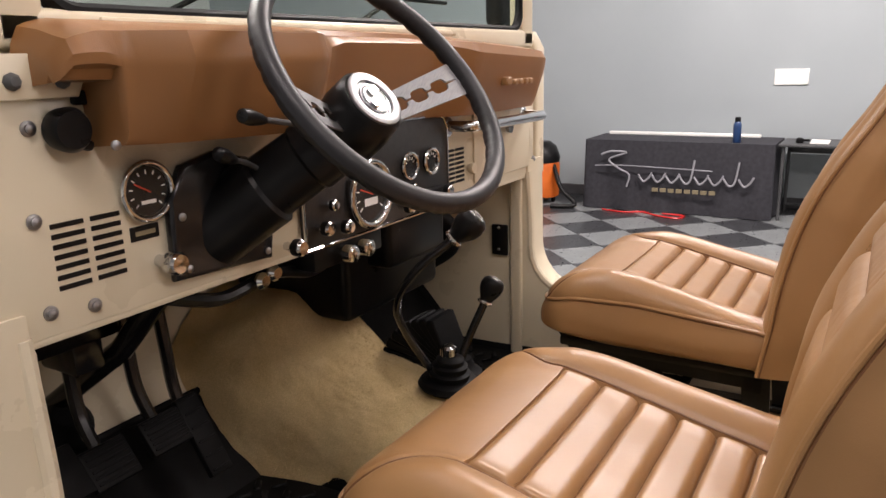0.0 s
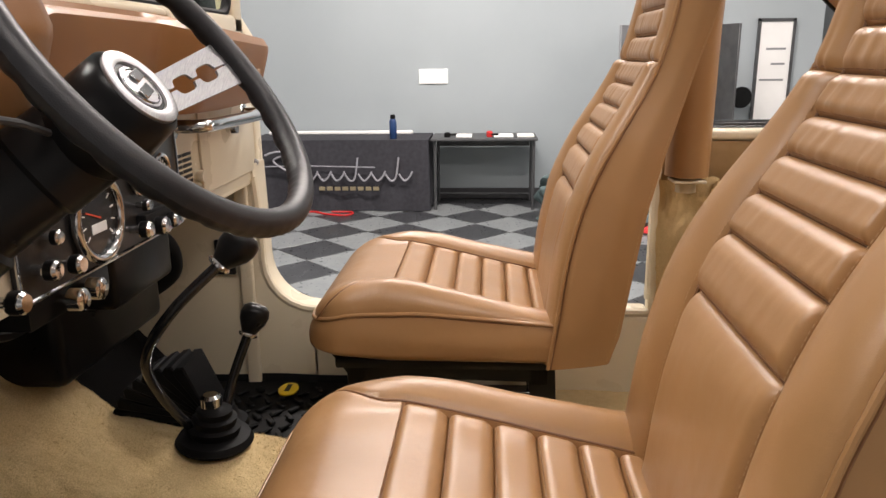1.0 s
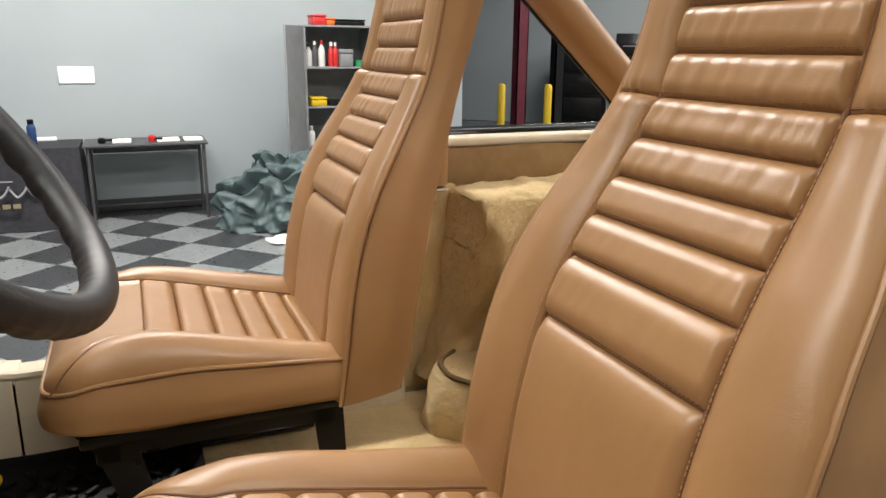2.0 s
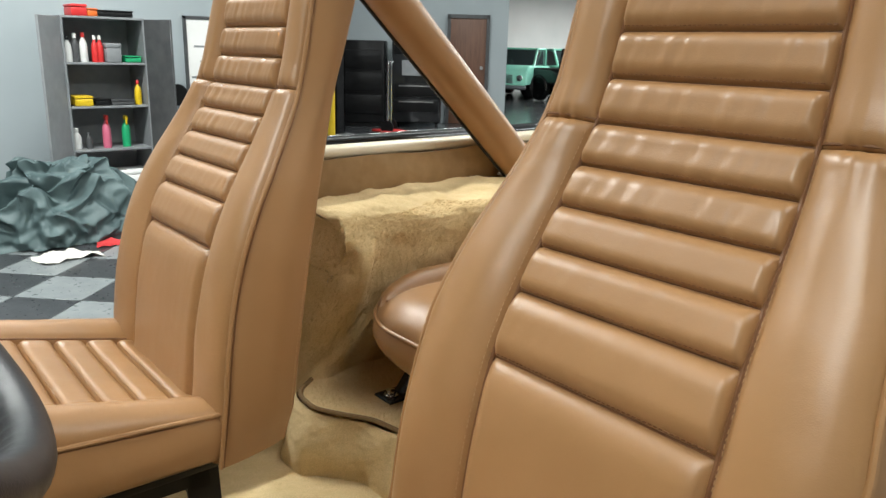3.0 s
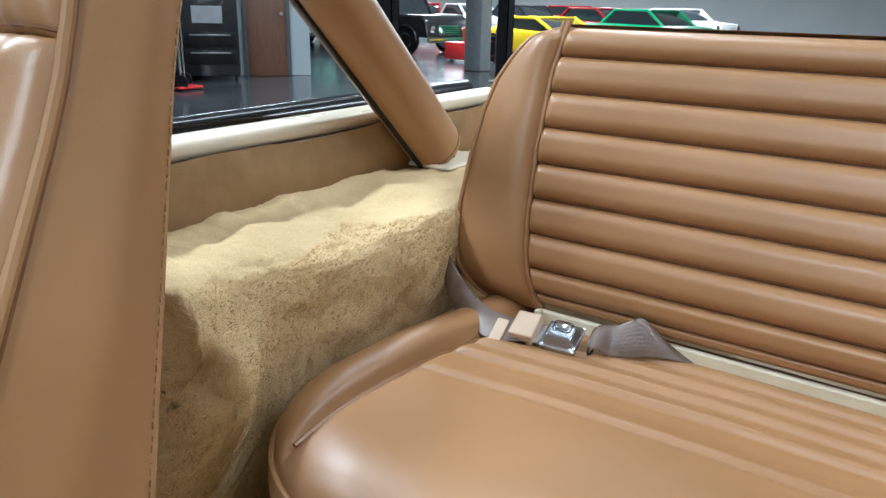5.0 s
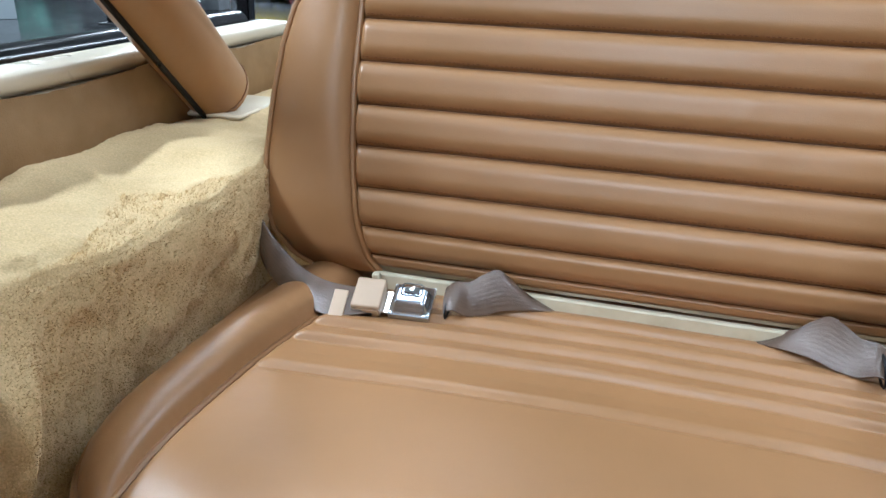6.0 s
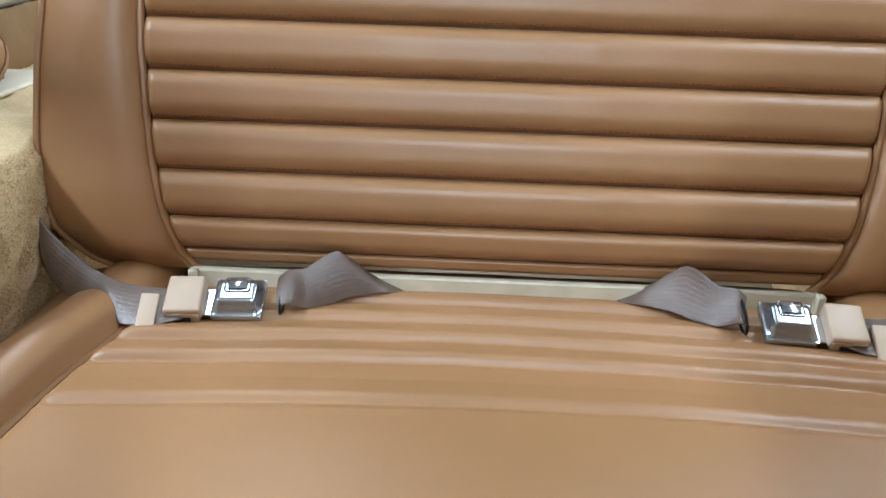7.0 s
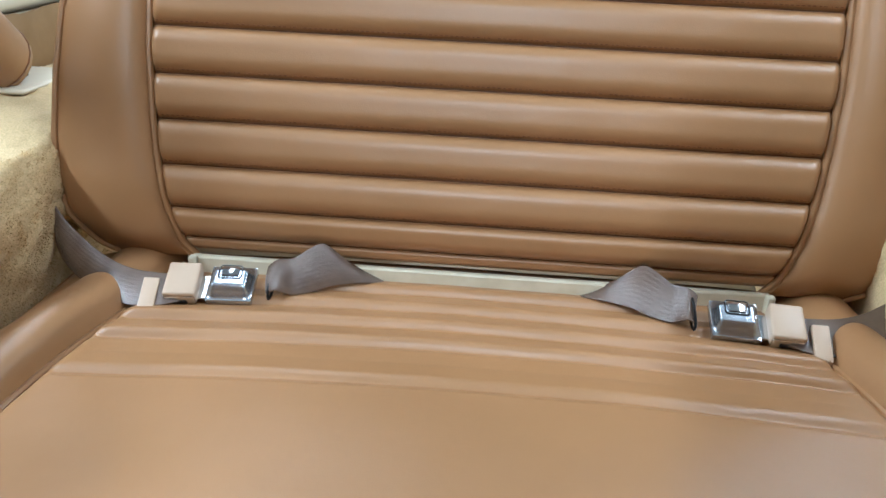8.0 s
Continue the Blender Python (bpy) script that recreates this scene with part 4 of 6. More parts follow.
def seat_belt(s):
    belt = thing("seat_belt", (s * 0.25, -0.76, 1.062), "taupe lap belt fastened by a chrome buckle on the bench", "seat belt", "rear lap belts")
    o = 0.0 if s > 0 else 0.016
    # rows: centre, half width, way across
    rows = spline([(0.522, -0.86, 1.128, 0.028, 0.05, -0.2, 1), (0.502, -0.822, 1.127, 0.029, 0.1, -0.25, 1), (0.472, -0.783, 1.110, 0.028, 0.15, -0.35, 0.9), (0.440, -0.762, 1.092, 0.026, 0.2, -0.6, 0.75), (0.405, -0.742, 1.082, 0.026, 0.25, -0.85, 0.5), (0.372, -0.728, 1.078, 0.025, 0.2, -0.9, 0.42), (0.338, -0.724, 1.078, 0.023, 0.1, -0.9, 0.4), (0.305, -0.732, 1.080, 0.019, 0.0, -0.9, 0.4)], 8)
    part("webbing", ribbon([(s * (r[0] + o), r[1], r[2]) for r in rows], [r[3] for r in rows], [(s * r[4], r[5], r[6]) for r in rows]), WEBBING, belt, "", 60)
    m = pose(s * (0.343 + o), -0.714, 1.075, -26, s * -4, s * 10) @ Matrix.Scale(0.85, 4)
    clip = part("adjuster", moved(box((-0.010, -0.026, -0.004), (0.010, 0.026, 0.006), 0.002), m), IVORY, belt, "ivory plastic webbing clip")
    part("clip_ribs", moved(join(*[box((-0.009 + 0.004 * k, 0.0255, -0.003), (-0.007 + 0.004 * k, 0.0272, 0.005)) for k in range(5)]), m), IVORY, clip)
    m = pose(s * (0.312 + o), -0.735, 1.081, -24, 0, s * 6) @ Matrix.Scale(0.86, 4)
    tongue = part("tongue", moved(box((-0.020, -0.026, -0.006), (0.020, 0.026, 0.014), 0.003, 3), m), IVORY, belt, "ivory plastic tongue cover")
    part("tongue_face", moved(box((-0.019, 0.0245, -0.009), (0.019, 0.0275, 0.0085), 0.002, 1), m), CHROME, tongue, "chrome end of the tongue")
    part("tongue_slot", moved(box((-0.009, 0.0270, -0.005), (0.009, 0.0285, 0.002), 0.0008, 1), m), BLACK, tongue)
    part("tongue_plate", moved(box((-0.04, -0.018, -0.006), (0.0, 0.020, -0.003), 0.001, 1), m if s > 0 else m @ Matrix.Diagonal((-1, 1, 1, 1))), CHROME, tongue)
    m = pose(s * (0.262 + o), -0.742, 1.082, -24, 0, s * 4) @ Matrix.Scale(0.87, 4)
    buckle = part("buckle", join(moved(box((-0.028, -0.027, -0.012), (0.028, 0.027, 0.0), 0.002), m), moved(grid(lambda a, b: ((2 * a - 1) * 0.028, (2 * b - 1) * 0.027, 0.0 + 0.014 * smooth(0.0, 0.16, min(a, 1 - a)) * smooth(0.0, 0.30, min(b, 1 - b) if b < 0.5 else (1 - b))), 30, 26), m)), BUCKLE, belt, "chrome buckle", 30)
    part("button", moved(box((-0.011, -0.016, 0.0115), (0.011, -0.001, 0.0165), 0.002), m), CHROME, buckle)
    part("button_frame", moved(tube([(x, y - 0.008, 0.0145) for x, y in rounded(0.028, 0.020, 0.004)], 0.0009, 6, True), m), GLOSS_BLACK, buckle)
    part("loop", tube([(s * (0.220 + o), -0.752 + 0.020 * math.cos(a), 1.082 + 0.010 * math.sin(a) - 0.008 * math.cos(a)) for a in np.linspace(0, 2 * math.pi, 14)[:-1]], 0.0015, 6, True), BLACK, belt)
    rows = spline([(0.224, -0.750, 1.086, 0.018, 0.1, -0.8, 0.5), (0.214, -0.752, 1.092, 0.020, 0.1, -0.8, 0.5), (0.200, -0.762, 1.086, 0.022, 0.1, -0.7, 0.65), (0.183, -0.774, 1.089, 0.025, 0.1, -0.5, 0.85), (0.166, -0.785, 1.092, 0.025, 0.25, -0.4, 0.88), (0.148, -0.793, 1.086, 0.021, 0.5, -0.4, 0.75), (0.130, -0.80, 1.076, 0.016, 0.7, -0.4, 0.5), (0.108, -0.812, 1.064, 0.012, 0.8, -0.5, 0.2)], 8)
    part("short_strap", ribbon([(s * (r[0] + o), r[1], r[2]) for r in rows], [r[3] for r in rows], [(s * r[4], r[5], r[6]) for r in rows]), WEBBING, belt, "", 60)
    return belt


for s in (1, -1):
    belt = seat_belt(s)
    belt.matrix_world = BENCH @ BASE[belt]


# dashboard
DY = 0.78


def driver_end(x):
    """The driver's end of the dash draws in a little."""
    return x + 0.030 * min(1.0, max(0.0, (-0.5 - x) / 0.25))


def face(x, z, out=0.0, turn=0.0):
    """A place on the dash's rear face: local z points to the rear, y up."""
    return pose(driver_end(x), DY - out, z, 90, 0, 0) @ pose(0, 0, 0, 0, 0, turn)


dash = part("dash_panel", join(box((-0.80, DY, 1.262), (0.69, DY + 0.014, 1.57), 0.003), box((-0.80, DY + 0.002, 1.252), (0.69, DY + 0.06, 1.266), 0.005)), CREAM, car, "cream painted steel dash panel")


def pad_section(x):
    yf = float(np.interp(x, [-0.752, -0.685, -0.665, -0.60, -0.34, -0.235, 0.10, 0.19, 0.56, 0.62], [0.702, 0.696, 0.690, 0.645, 0.648, 0.725, 0.728, 0.682, 0.690, 0.715]))
    zl = float(np.interp(x, [-0.752, -0.677, -0.670, -0.3, 0.0, 0.3, 0.62], [1.566, 1.564, 1.487, 1.475, 1.462, 1.455, 1.455]))
    zt = float(np.interp(x, [-0.752, -0.735, -0.70, -0.3, -0.2, 0.15, 0.25, 0.56, 0.62], [1.598, 1.616, 1.624, 1.624, 1.622, 1.618, 1.612, 1.596, 1.575]))
    zs = zt - float(np.interp(x, [-0.752, -0.66, -0.3, -0.2, 0.1, 0.2, 0.62], [0.020, 0.036, 0.036, 0.014, 0.012, 0.026, 0.022]))
    lean = float(np.interp(x, [-0.752, -0.665, -0.60, 0.62], [0.010, 0.012, 0.035, 0.03]))
    ctrl = [(0.80, zt + 0.012), (0.76, zt + 0.006), (yf + 0.030, zt - 0.002), (yf + 0.010, zt - 0.006), (yf, zs), (yf + 0.0015, zs - 0.012), (yf + lean * 0.5, (zs + zl) / 2), (yf + lean, zl + 0.012), (yf + lean + 0.008, zl), (0.778, zl - 0.004)]
    return ctrl


xs = sorted(set([-0.752, -0.749, -0.744, -0.735, -0.725] + list(np.linspace(-0.715, 0.60, 70)) + [-0.677, -0.673, -0.670, -0.665, 0.61, 0.617, 0.62]))
pvs, pfs = [], []
for x in xs:
    e = min(1.0, min(x + 0.752, 0.62 - x) / 0.03)
    r = math.sqrt(max(0.0, 1 - (1 - e) ** 2))
    for y, z in pad_section(x):
        pvs.append((driver_end(x), 0.78 + (y - 0.78) * (0.75 + 0.25 * r), 1.54 + (z - 1.54) * (0.82 + 0.18 * r)))
npad = len(pad_section(0))
for i in range(len(xs) - 1):
    for k in range(npad - 1):
        a = i * npad + k
        pfs.append((a, a + 1, a + 1 + npad, a + npad))
pfs += [tuple(range(npad)), tuple(range((len(xs) - 1) * npad, len(xs) * npad))]
pad = part("dash_pad", (pvs, pfs), PAD, car, "padded saddle-brown dash top", 28)
mark = Matrix(((1, 0, 0, 0), (0, 0, -1, 0), (0, 1, 0, 0), (0, 0, 0, 1)))
for k, (bx, bw) in enumerate(((0.33, 0.028), (0.372, 0.020), (0.400, 0.020), (0.428, 0.020), (0.454, 0.020))):
    part("emblem_bar", box((bx, 0.684, 1.515), (bx + bw, 0.706, 1.528 + (0.006 if k == 0 else 0)), 0.003, 1), TAN, pad, "raised tan emblem bars")
part("pad_screw", moved(lathe([(0.006, 0), (0.006, 0.003), (0.003, 0.005)], 10), pose(-0.69, 0.675, 1.493, 90)), BRUSHED, pad)
part("cowl_strip", box((-0.60, 0.795, 1.628), (0.30, 0.812, 1.640), 0.004, 2), CREAM, car, "cream strip at the foot of the windscreen")

# louvres, gauges and controls
for x0, x1, rows_n, z0, dz in ((-0.748, -0.698, 7, 1.395, 0.0128), (-0.688, -0.640, 7, 1.395, 0.0128), (0.208, 0.248, 8, 1.375, 0.0105), (0.252, 0.292, 8, 1.375, 0.0105)):
    for k in range(rows_n):
        part("louvre_slot", box((driver_end(x0), DY - 0.0012, z0 - dz * k - 0.0032), (driver_end(x1), DY + 0.004, z0 - dz * k + 0.0032), 0.0006, 1), BLACK, dash)


def knob(x, z, r=0.013, depth=0.03, mat=CHROME, name="knob"):
    return part(name, moved(lathe([(r * 0.55, 0), (r * 0.55, depth * 0.5), (r, depth * 0.52), (r * 1.02, depth * 0.9), (r * 0.8, depth), (r * 0.3, depth * 1.02)], 18), face(x, z)), mat, dash)


def gauge(x, z, r, label, marks=10):
    g = part("gauge", moved(lathe([(r * 0.86, 0.0), (r * 0.88, 0.010)], 36), face(x, z)), GAUGE, dash, label)
    part("bezel", moved(tube([(r * math.cos(t), r * math.sin(t), 0.012) for t in np.linspace(0, 2 * math.pi, 41)[:-1]], r * 0.11, 10, True), face(x, z)), CHROME, g)
    gs = [moved(box((-0.0008, r * 0.60, 0.0105), (0.0008, r * 0.74, 0.0112)), face(x, z, 0, 135 - 270 * k / marks)) for k in range(marks + 1)]
    gs.append(moved(box((-r * 0.3, -r * 0.45, 0.0105), (r * 0.3, -r * 0.32, 0.0112)), face(x, z)))
    part("dial_marks", join(*gs), WHITE_MARK, g, "white dial marks")
    part("needle", moved(box((-0.001, -r * 0.1, 0.0118), (0.001, r * 0.62, 0.0126)), face(x, z, 0, 60)), RED_MARK, g)
    return g


gauge(-0.596, 1.418, 0.038, "round black gauge in a chrome bezel")
plate = part("instruction_plate", box((-0.612, DY - 0.002, 1.352), (-0.567, DY + 0.001, 1.372), 0.001, 1), BLACK, dash, "small black plate with a pale worn line")
part("plate_line", box((-0.605, DY - 0.003, 1.359), (-0.574, DY - 0.0018, 1.365)), GOLD_MARK, plate)
knob(-0.582, 1.318, 0.016, 0.045)
for x, z in ((-0.755, 1.512), (-0.766, 1.405), (-0.764, 1.292), (-0.70, 1.285), (0.685, 1.30)):
    part("screw", moved(lathe([(0.0095, 0), (0.0095, 0.002), (0.006, 0.003), (0.006, 0.006), (0.002, 0.008)], 14), face(x, z)), BRUSHED, dash)
# windscreen hinge plate with its black knob
hinge = part("hinge_plate", moved(slab([(-0.055, -0.02), (0.04, -0.02), (0.05, 0.0), (0.042, 0.03), (-0.05, 0.03), (-0.058, 0.0)], 0.006, 0.002), face(-0.735, 1.565, 0.012)), CREAM, car, "cream hinge plate")
for x in (-0.775, -0.712):
    part("bolt", moved(lathe([(0.010, 0), (0.010, 0.004), (0.006, 0.010)], 8), face(x, 1.565, 0.018)), DARK_STEEL, hinge)
part("hinge_knob", moved(join(lathe([(0.014, 0), (0.016, 0.006), (0.025, 0.008), (0.027, 0.026), (0.022, 0.034)], 28), box((0.01, -0.018, 0.008), (0.036, -0.004, 0.024), 0.005)), face(-0.715, 1.508, 0.0, -20)), BLACK, hinge, "round black windscreen knob")
part("hinge_slot", box((-0.80, DY - 0.012, 1.532), (-0.762, DY + 0.004, 1.548), 0.002, 1), BLACK, hinge)
part("hinge_slot", box((-0.668, DY - 0.012, 1.535), (-0.650, DY + 0.004, 1.552), 0.002, 1), BLACK, hinge)

# instrument panel
out = [(-0.285, 1.262), (0.196, 1.262), (0.196, 1.43), (0.18, 1.455), (0.15, 1.462), (-0.20, 1.462), (-0.285, 1.40)]
panel = part("instrument_panel", moved(slab([(x, z) for x, z in out], 0.012, 0.004), pose(0, DY, 0, 90)), CLUSTER, dash, "dark grained instrument panel edged with chrome")
part("panel_trim", tube([(x, DY - 0.012, z) for x, z in out], 0.0035, 6, True), CHROME, dash)


def on_panel(x, z, out_by=0.0, turn=0.0):
    return pose(x, DY - 0.012 - out_by, z, 90) @ pose(0, 0, 0, 0, 0, turn)


big = part("speedometer", moved(lathe([(0.055, 0), (0.056, 0.008)], 36), on_panel(-0.105, 1.335)), GAUGE, dash, "round speedometer in a chrome ring")
part("bezel", moved(tube([(0.060 * math.cos(t), 0.060 * math.sin(t), 0.010) for t in np.linspace(0, 2 * math.pi, 41)[:-1]], 0.0075, 10, True), on_panel(-0.105, 1.335)), CHROME, big)
part("dial_marks", join(*[moved(box((-0.001, 0.036, 0.0085), (0.001, 0.045, 0.0092)), on_panel(-0.105, 1.335, 0, 130 - 26 * k)) for k in range(11)], moved(box((-0.02, -0.022, 0.0085), (0.02, -0.008, 0.0092)), on_panel(-0.105, 1.335))), WHITE_MARK, big)
part("needle", moved(box((-0.0012, -0.005, 0.0098), (0.0012, 0.036, 0.0106)), on_panel(-0.105, 1.335, 0, 70)), RED_MARK, big)
for x, z in ((0.035, 1.368), (0.118, 1.368)):
    g = part("small_gauge", moved(lathe([(0.024, 0), (0.025, 0.006)], 28), on_panel(x, z)), GAUGE, dash, "small round gauge in a chrome ring")
    part("bezel", moved(tube([(0.026 * math.cos(t), 0.026 * math.sin(t), 0.008) for t in np.linspace(0, 2 * math.pi, 31)[:-1]], 0.004, 8, True), on_panel(x, z)), CHROME, g)
    part("dial_marks", join(*[moved(box((-0.0008, 0.013, 0.0065), (0.0008, 0.019, 0.0072)), on_panel(x, z, 0, 60 - 30 * k)) for k in range(5)]), WHITE_MARK, g)
for x, z, r, d in ((-0.335, 1.285, 0.014, 0.04), (-0.255, 1.300, 0.013, 0.034), (-0.20, 1.292, 0.013, 0.034), (-0.225, 1.335, 0.010, 0.024), (0.0, 1.292, 0.013, 0.036), (0.05, 1.287, 0.015, 0.04), (0.105, 1.285, 0.013, 0.034), (0.155, 1.30, 0.012, 0.034), (0.03, 1.325, 0.010, 0.024)):
    k = part("control_knob", moved(lathe([(r * 0.5, 0), (r * 0.5, d * 0.45), (r, d * 0.5), (r, d * 0.9), (r * 0.75, d), (0.002, d * 1.01)], 16), on_panel(x, z)), CHROME, dash)
    part("knob_grip", moved(lathe([(r * 1.04, d * 0.55), (r * 1.06, d * 0.75), (r * 1.02, d * 0.86)], 16), on_panel(x, z)), BLACK, k)
lower_strip = part("lower_switches", moved(box((0.0, -0.012, 0), (0.15, 0.010, 0.018), 0.003), on_panel(0.02, 1.300)), BLACK, dash)
part("switch_trim", moved(tube([(0.0, -0.012, 0.018), (0.15, -0.012, 0.018)], 0.002, 6), on_panel(0.02, 1.300)), CHROME, lower_strip)
# radio knobs below the panel
radio = part("under_dash_unit", box((-0.23, 0.80, 1.205), (-0.02, 0.95, 1.255), 0.006), BLACK, dash, "black unit below the dash with two chrome knobs")
for x in (-0.155, -0.105):
    part("unit_knob", moved(lathe([(0.008, 0), (0.008, 0.012), (0.017, 0.014), (0.017, 0.032), (0.012, 0.036)], 18), pose(x, 0.80, 1.228, 90)), CHROME, radio)
# glovebox, its latch and the grab bar
glove = part("glovebox_door", box((0.335, DY - 0.006, 1.285), (0.655, DY + 0.001, 1.455), 0.005), CREAM, dash, "cream glovebox door")
part("latch", moved(lathe([(0.012, 0), (0.012, 0.01), (0.016, 0.012), (0.014, 0.022)], 18), face(0.49, 1.405, 0.006)), CHROME, glove)
part("glove_knob", moved(lathe([(0.010, 0), (0.014, 0.01), (0.012, 0.016)], 18), face(0.315, 1.325)), CREAM, dash)
grab = part("grab_bar", tube(spline([(0.215, DY, 1.432), (0.22, DY - 0.05, 1.432), (0.25, DY - 0.065, 1.432), (0.40, DY - 0.068, 1.430), (0.58, DY - 0.065, 1.428), (0.605, DY - 0.05, 1.428), (0.61, DY, 1.428)], 8), 0.0125, 14), CHROME, dash, "chrome grab bar")
for x in (0.215, 0.61):
    part("bar_flange", moved(lathe([(0.024, 0), (0.022, 0.006), (0.014, 0.01)], 20), face(x, 1.43)), CHROME, grab)

# steering column, wheel and levers
C = Vector((-0.350, 0.536, 1.545))
nrm = Vector((-0.0547, -0.7779, 0.6257)).normalized()
e1 = Vector((0, 0, 1)).cross(nrm).normalized()
e2 = nrm.cross(e1)
WM = Matrix(((e1.x, e2.x, nrm.x, C.x), (e1.y, e2.y, nrm.y, C.y), (e1.z, e2.z, nrm.z, C.z), (0, 0, 0, 1)))
WH = WM @ pose(-0.012, -0.004, 0)
column_base = Vector((-0.462, 0.80, 1.335))
tip = C - nrm * 0.10
axis = (tip - column_base)
cpts = [column_base + axis * t for t in (0.0, 0.25, 0.42, 0.44, 0.7, 0.72, 1.0)]
column = part("steering_column", tube(cpts, [0.062, 0.060, 0.059, 0.052, 0.050, 0.054, 0.052], 26), BLACK, car, "black steering column with two levers", 30)
plate_out = [(-0.56, 1.285), (-0.372, 1.275), (-0.366, 1.31), (-0.372, 1.38), (-0.40, 1.44), (-0.47, 1.458), (-0.53, 1.445), (-0.558, 1.40)]
cover = part("column_cover", moved(slab(plate_out, 0.02, 0.008, None, 3), pose(0, DY, 0, 90)), GLOSS_BLACK, car, "black column cover plate with screws")
for x, z in ((-0.545, 1.30), (-0.385, 1.29), (-0.548, 1.375)):
    part("screw", moved(lathe([(0.006, 0), (0.006, 0.002), (0.002, 0.004)], 10), face(x, z, 0.021)), BRUSHED, cover)
for a, b in (((-0.40, 0.63, 1.483), (-0.530, 0.61, 1.510)), ((-0.43, 0.71, 1.425), (-0.512, 0.685, 1.455))):
    lever = part("lever", tube([a, ((a[0] + b[0]) / 2, (a[1] + b[1]) / 2, (a[2] + b[2]) / 2 + 0.003), b], 0.004, 8), DARK_STEEL, column)
    A, B = Vector(a), Vector(b)
    d = (B - A).normalized()
    part("lever_knob", tube([B - d * 0.012, B, B + d * 0.02, B + d * 0.034, B + d * 0.038], [0.005, 0.008, 0.0105, 0.009, 0.003], 14), BLACK, lever)

wheel = part("steering_wheel", moved(grid(lambda u, v: (lambda t, p: ((0.197 + (0.0135 + 0.0022 * (0.5 - 0.5 * math.cos(72 * t)) * (0.5 - 0.5 * math.sin(p))) * math.cos(p)) * math.cos(t), (0.197 + (0.0135 + 0.0022 * (0.5 - 0.5 * math.cos(72 * t)) * (0.5 - 0.5 * math.sin(p))) * math.cos(p)) * math.sin(t), (0.0145 + 0.003 * (0.5 - 0.5 * math.cos(36 * t)) * (0.5 - 0.5 * math.sin(p))) * math.sin(p)))(2 * math.pi * u, 2 * math.pi * v), 216, 16), WM), WHEEL_RIM, car, "dark grey steering wheel with slotted steel spokes", 60)
for ang in (2, 182):
    R = WM @ pose(0, 0, 0, 0, 0, ang)
    bm = bmesh.new()
    def ring(pts):
        return [bm.verts.new((x, y, 0)) for x, y in pts]
    # a spoke in strips round its three slots
    cols = [0.045]
    for c in (0.078, 0.114, 0.150):
        cols += [c + 0.014 * k / 6 for k in range(-6, 7)]
    cols.append(0.190)
    half = lambda x: 0.023 + 0.007 * (x - 0.05) / 0.14
    def slot(x):
        for c in (0.078, 0.114, 0.150):
            if abs(x - c) <= 0.0141:
                return 0.011 * math.sqrt(max(0.0, 1 - (abs(x - c) / 0.0141) ** 4))
        return 0.0
    up = [[(x, half(x)), (x, slot(x)), (x, -slot(x)), (x, -half(x))] for x in cols]
    vs, fs = [], []
    for k in range(len(cols)):
        for x, y in up[k]:
            vs.append((x, y, -0.003 - 0.066 * (1 - max(0.0, x - 0.05) / 0.14)))
    for k in range(len(cols) - 1):
        a = k * 4
        fs += [(a, a + 1, a + 5, a + 4), (a + 2, a + 3, a + 7, a + 6)]
        if slot(cols[k]) == 0 and slot(cols[k + 1]) == 0:
            fs.append((a + 1, a + 2, a + 6, a + 5))
    bm.free()
    low = [(x, y, z - 0.003) for x, y, z in vs]
    n = len(vs)
    fs2 = fs + [tuple(i + n for i in f[::-1]) for f in fs]
    for k in range(len(cols) - 1):
        a = k * 4
        fs2 += [(a, a + 4, a + 4 + n, a + n), (a + 3, a + 7, a + 7 + n, a + 3 + n)]
        if not (slot(cols[k]) == 0 and slot(cols[k + 1]) == 0):
            fs2 += [(a + 1, a + 5, a + 5 + n, a + 1 + n), (a + 2, a + 6, a + 6 + n, a + 2 + n)]
    part("spoke", moved((vs + low, fs2), R), BRUSHED, wheel, "brushed steel spoke with three slots", 30)
hub = part("hub", moved(lathe([(0.050, -0.115), (0.053, -0.11), (0.055, -0.07), (0.052, -0.034), (0.046, -0.027), (0.0445, -0.028)], 36), WH), BLACK, wheel, "black padded hub")
part("hub_ring", moved(lathe([(0.0450, 0.024), (0.0450, 0.030), (0.041, 0.032), (0.031, 0.030), (0.030, 0.027), (0.012, 0.026)], 36), WH @ pose(0, 0, -0.054)), BRUSHED, hub, "silver hub ring")
part("hub_groove", moved(lathe([(0.0300, 0.026), (0.0298, 0.0275), (0.020, 0.0275)], 30), WH @ pose(0, 0, -0.054)), GAUGE, hub)
part("hub_face", moved(lathe([(0.0255, 0.026), (0.0250, 0.0292), (0.002, 0.0306)], 30), WH @ pose(0, 0, -0.054)), BRUSHED, hub, "silver hub face")
part("hub_emblem", join(moved(box((-0.018, -0.012, 0.0305), (0.006, 0.000, 0.0335), 0.001, 1), WH @ pose(0, 0, -0.054) @ pose(0, 0, 0, 0, 0, 20)), moved(box((-0.004, 0.004, 0.0305), (0.016, 0.016, 0.0335), 0.001, 1), WH @ pose(0, 0, -0.054) @ pose(0, 0, 0, 0, 0, 20)), moved(tube([(0.0215 * math.cos(t), 0.0215 * math.sin(t), 0.0295) for t in np.linspace(0, 6.283, 33)[:-1]], 0.0014, 6, True), WH @ pose(0, 0, -0.054))), CHROME, hub, "silver plain emblem shapes")

